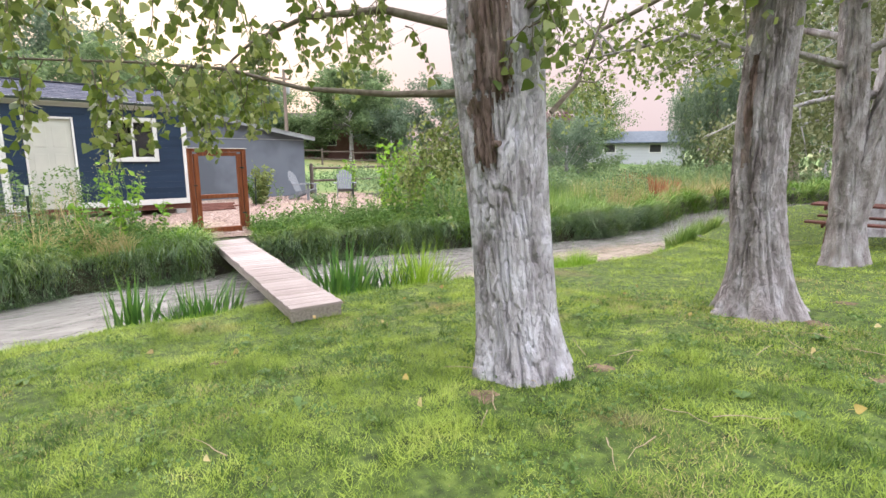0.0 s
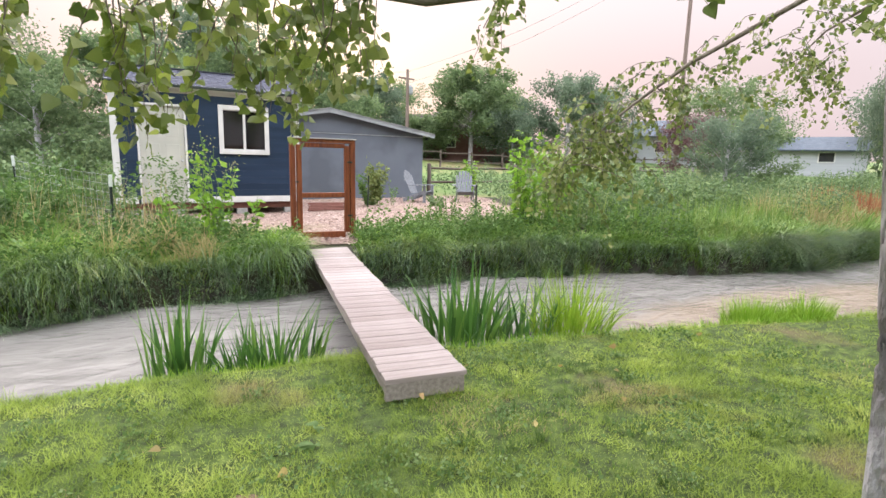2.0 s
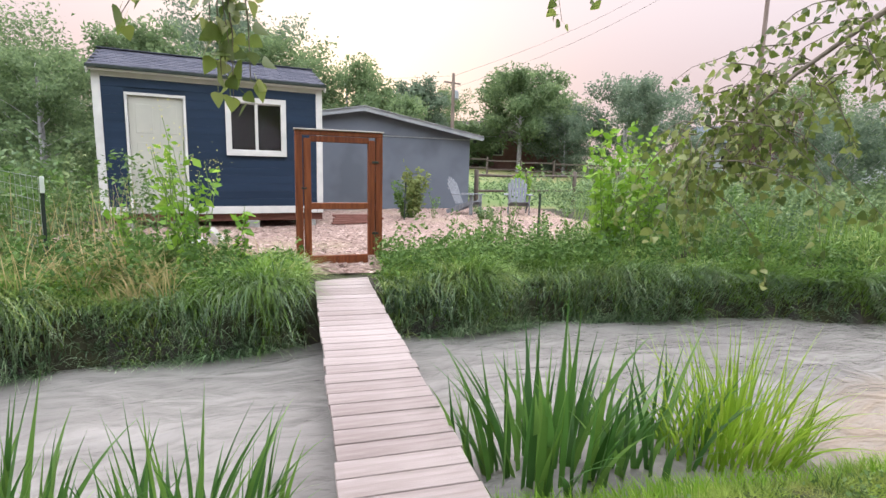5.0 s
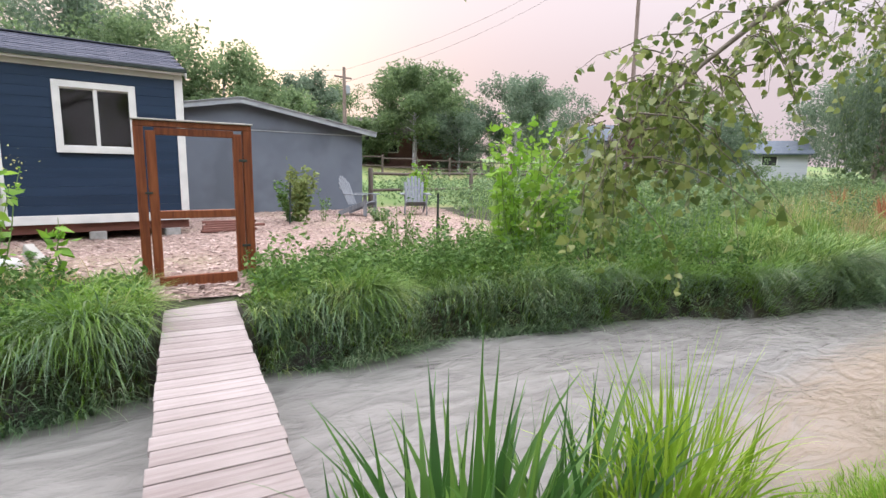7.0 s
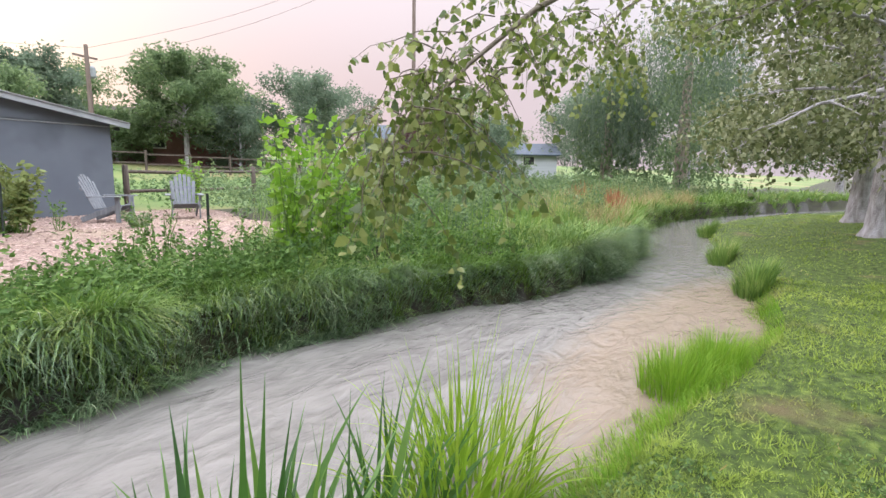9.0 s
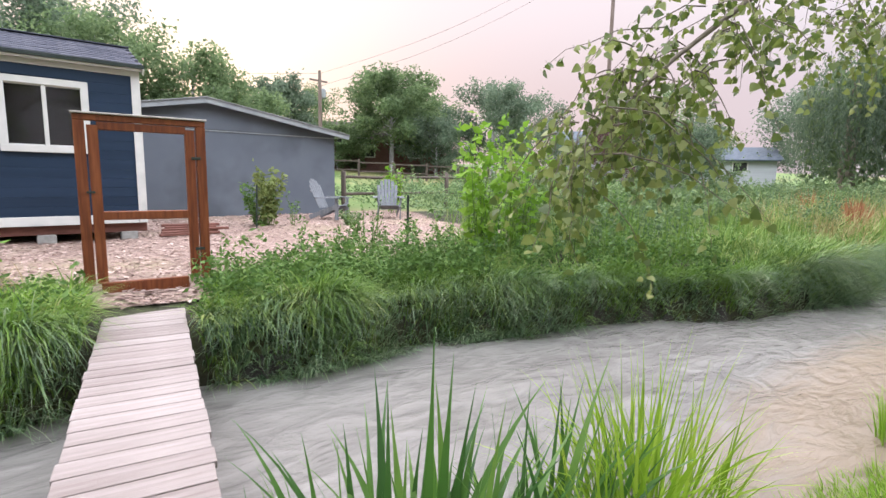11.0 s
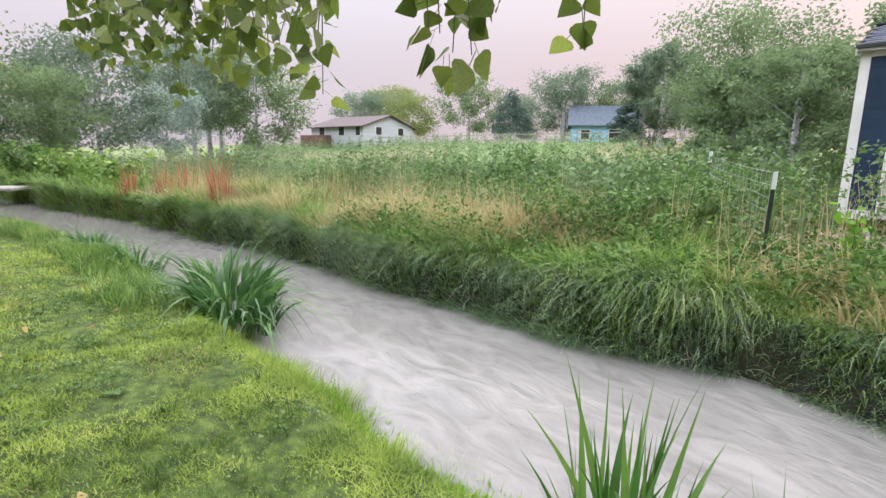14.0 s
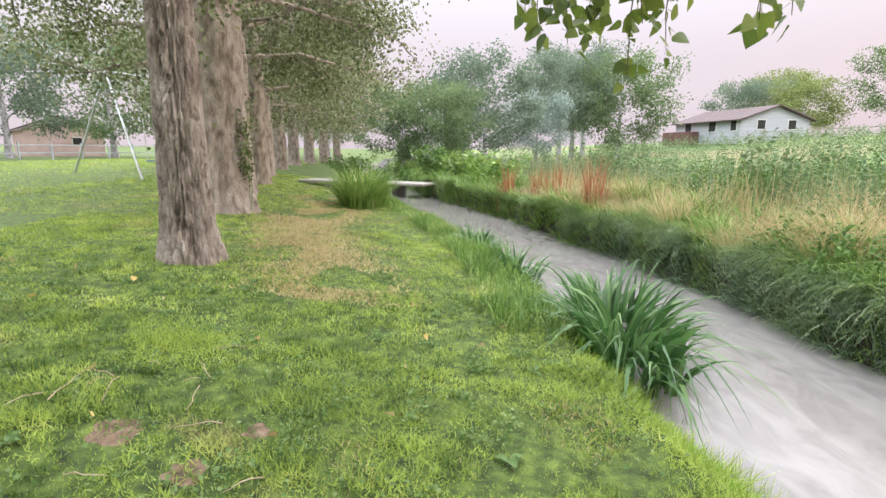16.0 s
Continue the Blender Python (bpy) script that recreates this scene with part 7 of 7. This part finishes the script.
def swing_set(x, y, rz):
    t = thing("swing_set", pose(x, y, gz(x, y), 0, 0, rz), "tall galvanised A-frame swing set with blue seats", "playground")
    h, w, s = 3.5, 5.0, 1.6
    tubes("top_bar", [(np.array([(-w / 2, 0, h), (0, 0, h), (w / 2, 0, h)]), np.full(3, 0.045))], M_STEEL, t, 10)
    for sx in (-1, 1):
        for sy in (-1, 1):
            tubes("leg", [(np.array([(sx * w / 2, 0, h), (sx * (w / 2 + 0.2), sy * s * 0.5, h / 2), (sx * (w / 2 + 0.4), sy * s, 0)]), np.full(3, 0.04))], M_STEEL, t, 10)
    for cx in (-1.0, 0.9):
        seat = part("seat", box((cx, 0, 0.55), (0.5, 0.17, 0.04), None, 0.015), M_BRIGHTBLUE, t, "blue swing seat")
        for dx in (-0.24, 0.24):
            tubes("chain", [(np.array([(cx + dx, 0, 0.56), (cx + dx * 1.1, 0, h / 2), (cx + dx * 1.2, 0, h)]), np.full(3, 0.012))], M_STEEL, seat, 6)


swing_set(-19.6, -5.9, 162)

# culvert slab, rail and stones where the stream leaves the park
slab = thing("culvert_bridge", pose(-20.4, 1.3, -0.22, 0, 0, 62), "pale concrete slab bridge over the stream", "bridge")
part("deck", box((0, 0, 0.14), (6.2, 1.1, 0.1), None, 0.02), M_CONC, slab)
for sx in (-1, 1):
    part("abutment", box((sx * 1.5, 0, -0.35), (0.4, 1.0, 0.74), None, 0.03), M_CONC, slab)


def utility_pole(x, y, h, arm):
    t = thing("utility_pole", pose(x, y, gz(x, y) - 0.3, 0, 0, 20), "tall weathered wooden utility pole with wires", "pole", "utility poles")
    tubes("shaft", [(np.array([(0, 0, 0), (0, 0, h * 0.5), (0, 0, h)]), np.array([0.17, 0.145, 0.11]))], M_POLE, t, 14)
    if arm:
        part("crossarm", box((0, 0.12, h - 0.7), (1.6, 0.1, 0.12)), M_POLE, t)
        part("transformer", box((0.3, 0, h - 1.6), (0.4, 0.4, 0.75), None, 0.12), M_GTRIM, t, "grey transformer can")
    return Vector((x, y, gz(x, y) + h - 0.5))


tops = [utility_pole(15.1, 43, 7.6, True), utility_pole(33.0, 31.7, 18.0, False)]
wires = thing("overhead_cable", pose(0, 0, 0), "thin dark overhead cables between the poles", "cable")
for dz in (0.0, -0.9):
    for a, b_ in ((tops[0], tops[1]), (tops[1], Vector((70, 8, 9.5))), (tops[0], Vector((-40, 75, 10)))):
        p = bent(a + Vector((0, 0, dz)), b_ + Vector((0, 0, dz)), -1.0, 14, 0.0)
        tubes("cable", [(p, np.full(14, 0.009))], M_TPOST, wires, 4)


# ---- houses beyond ----
def house(x, y, rz, W, D, ze, zr, wall, roof, label, base=None, windows=()):
    z = gz(x, y) if base is None else base
    h = thing("house", pose(x, y, z, 0, 0, rz), label, "house", "houses beyond the fields")
    bm = bmesh.new()
    vs = [[bm.verts.new((sx * W / 2, yy, zz)) for yy, zz in ((-D / 2, -0.4), (D / 2, -0.4), (D / 2, ze), (0, zr), (-D / 2, ze))] for sx in (-1, 1)]
    bm.faces.new(vs[0][::-1])
    bm.faces.new(vs[1])
    for i in range(5):
        j = (i + 1) % 5
        bm.faces.new((vs[0][i], vs[0][j], vs[1][j], vs[1][i]))
    part("wall", bm, wall, h)
    sl = math.atan2(zr - ze, D / 2)
    run = (D / 2 + 0.5) / math.cos(sl)
    for sy in (-1, 1):
        part("roof", box((0, sy * (D / 4 + 0.25), zr + 0.1 - (D / 4 + 0.25) * math.tan(sl)), (W + 0.8, run, 0.14), turn(-math.degrees(sl) * sy), 0.02), roof, h)
    for k, (wx, wz, ww, wh, side) in enumerate(windows):
        m4 = (wx, -D / 2 - 0.02, wz) if side == "f" else (W / 2 + 0.02, wx, wz)
        sz = (ww, 0.06, wh) if side == "f" else (0.06, ww, wh)
        w = part("window", box(m4, sz, None, 0.01), M_WHITE, h, "white framed window")
        inset = (m4[0], m4[1] - 0.025, m4[2]) if side == "f" else (m4[0] + 0.025, m4[1], m4[2])
        isz = (ww - 0.18, 0.03, wh - 0.18) if side == "f" else (0.03, ww - 0.18, wh - 0.18)
        part("pane", box(inset, isz, None, 0), M_DARK, w, "dark window glass")
    return h


house(-62, 38, 12, 11, 8.5, 2.1, 3.5, M_PALEWALL, M_BROWNROOF, "long pale house with a brown roof and red deck", 2.3, ((-3, 1.5, 1.3, 1.2, "f"), (1.2, 1.5, 1.3, 1.2, "f"), (4.5, 1.5, 1.0, 1.2, "f"), (-1.8, 1.6, 1.1, 1.1, "s"), (2.0, 1.6, 1.1, 1.1, "s")))
ob = part("porch_deck", box((0, 0, 0.7), (5, 2, 1.5), None, 0.02), M_BRICKRED)
ob.matrix_world = pose(-64.5, 32.7, 1.9, 0, 0, 12)
tagged(ob, "dark red timber deck before the pale house", "deck")
house(-40.5, 61, 40, 7.5, 6.5, 2.7, 5.0, M_BLUEWALL, M_BLUEROOF, "small bright blue house with a grey roof", 2.4, ((-2, 1.4, 1.2, 1.3, "f"), (1.8, 1.2, 2.2, 1.8, "f")))
house(-60, -42, 40, 12, 8, 2.6, 4.2, M_PINKWALL, M_BROWNROOF, "pinkish house beyond the playground", None, ((-2, 1.6, 1.2, 1.0, "f"), (2, 1.6, 1.2, 1.0, "f"), (1.5, 1.6, 1.0, 0.9, "s")))
house(49, 32.6, -55, 9, 7, 1.9, 3.0, M_PALEWALL, M_BLUEROOF, "low pale house beyond the meadow", None, ((-2.5, 1.3, 1.2, 0.9, "f"), (1.8, 1.3, 1.2, 0.9, "f")))
house(22, 49, -30, 13, 8, 2.4, 4.0, M_BRICKRED, M_BROWNROOF, "low red-brown house up the slope", None, ((-4, 1.4, 1.3, 1.1, "f"), (0, 1.4, 1.3, 1.1, "f"), (4, 1.4, 1.3, 1.1, "f")))
house(46, 42, -50, 11, 7, 2.6, 4.2, M_PALEWALL, M_BLUEROOF, "pale house among far trees", None, ((-2.5, 1.5, 1.2, 1.2, "f"), (1.5, 1.5, 1.2, 1.2, "f")))

# pale board fences across the far fields
for (x0, y0), (x1, y1), n, col, lab in (((-75, 30), (-20, 52), 26, M_CONC, "pale board fence across the far field"), ((9, 40), (38, 34), 12, M_FENCE, "thin rail fence on the far slope"), ((-60, -20), (-20, -34), 18, M_GTRIM, "wire fence beyond the playground")):
    f_ = thing("field_fence", pose(x0, y0, 0), lab, "fence", "field fences")
    for k in range(n):
        s, s2 = k / n, (k + 1) / n
        xa, ya, xb, yb = x0 + (x1 - x0) * s, y0 + (y1 - y0) * s, x0 + (x1 - x0) * s2, y0 + (y1 - y0) * s2
        za, zb_ = gz(xa, ya), gz(xb, yb)
        part("post", box((xa - x0, ya - y0, za + 0.6), (0.12, 0.12, 1.4), None, 0.01), col, f_)
        ang = math.degrees(math.atan2(yb - ya, xb - xa))
        for hz in (0.5, 1.1):
            part("rail", box(((xa + xb) / 2 - x0, (ya + yb) / 2 - y0, (za + zb_) / 2 + hz), (math.hypot(xb - xa, yb - ya), 0.04, 0.09), turn(0, 0, ang), 0.005), col, f_)


# ---- litter on the lawn ----
v, t_, q_ = deltoid_arrays(np.zeros((1, 3)), np.array([[1.0, 0.0, 0.0]]), np.ones(1))
shape = None
for k in range(70):
    x, y = random.uniform(-5, 6), random.uniform(-0.5, 6.0)
    if shape is None:
        ob = mesh_np("fallen_leaf", v, [t_, q_], M_FALLEN, None, True)
        shape = ob.data
    else:
        ob = new("fallen_leaf", shape)
    s = random.uniform(0.03, 0.065)
    ob.matrix_world = pose(x, y, gz(x, y) + 0.055, random.uniform(-25, 25), random.uniform(-25, 25), random.uniform(0, 360)) @ Matrix.Diagonal((s, s, s, 1))
    tagged(ob, "dry yellow-brown leaf lying on the lawn", "leaf", "fallen leaves on the lawn")
for k in range(46):
    cx, cy = random.choice(((-2.3, 3.1), (-2.3, 3.1), (3.2, 2.0), (2.2, 2.2), (4.6, 1.6), (0.4, 1.2)))
    x, y = cx + random.gauss(0, 0.5), cy + random.gauss(0, 0.4)
    a, ln = random.uniform(0, 6.28), random.uniform(0.08, 0.4)
    p = bent((0, 0, 0), (ln * math.cos(a), ln * math.sin(a), 0.015), 0.01, 5, 0.12)
    ob = tubes("fallen_twig", [(p, np.linspace(0.0035, 0.0015, 5))], M_STRAW, None, 5)
    ob.location = (x, y, gz(x, y) + 0.045)
    tagged(ob, "thin dry twig fallen on the lawn", "twig", "fallen twigs on the lawn")
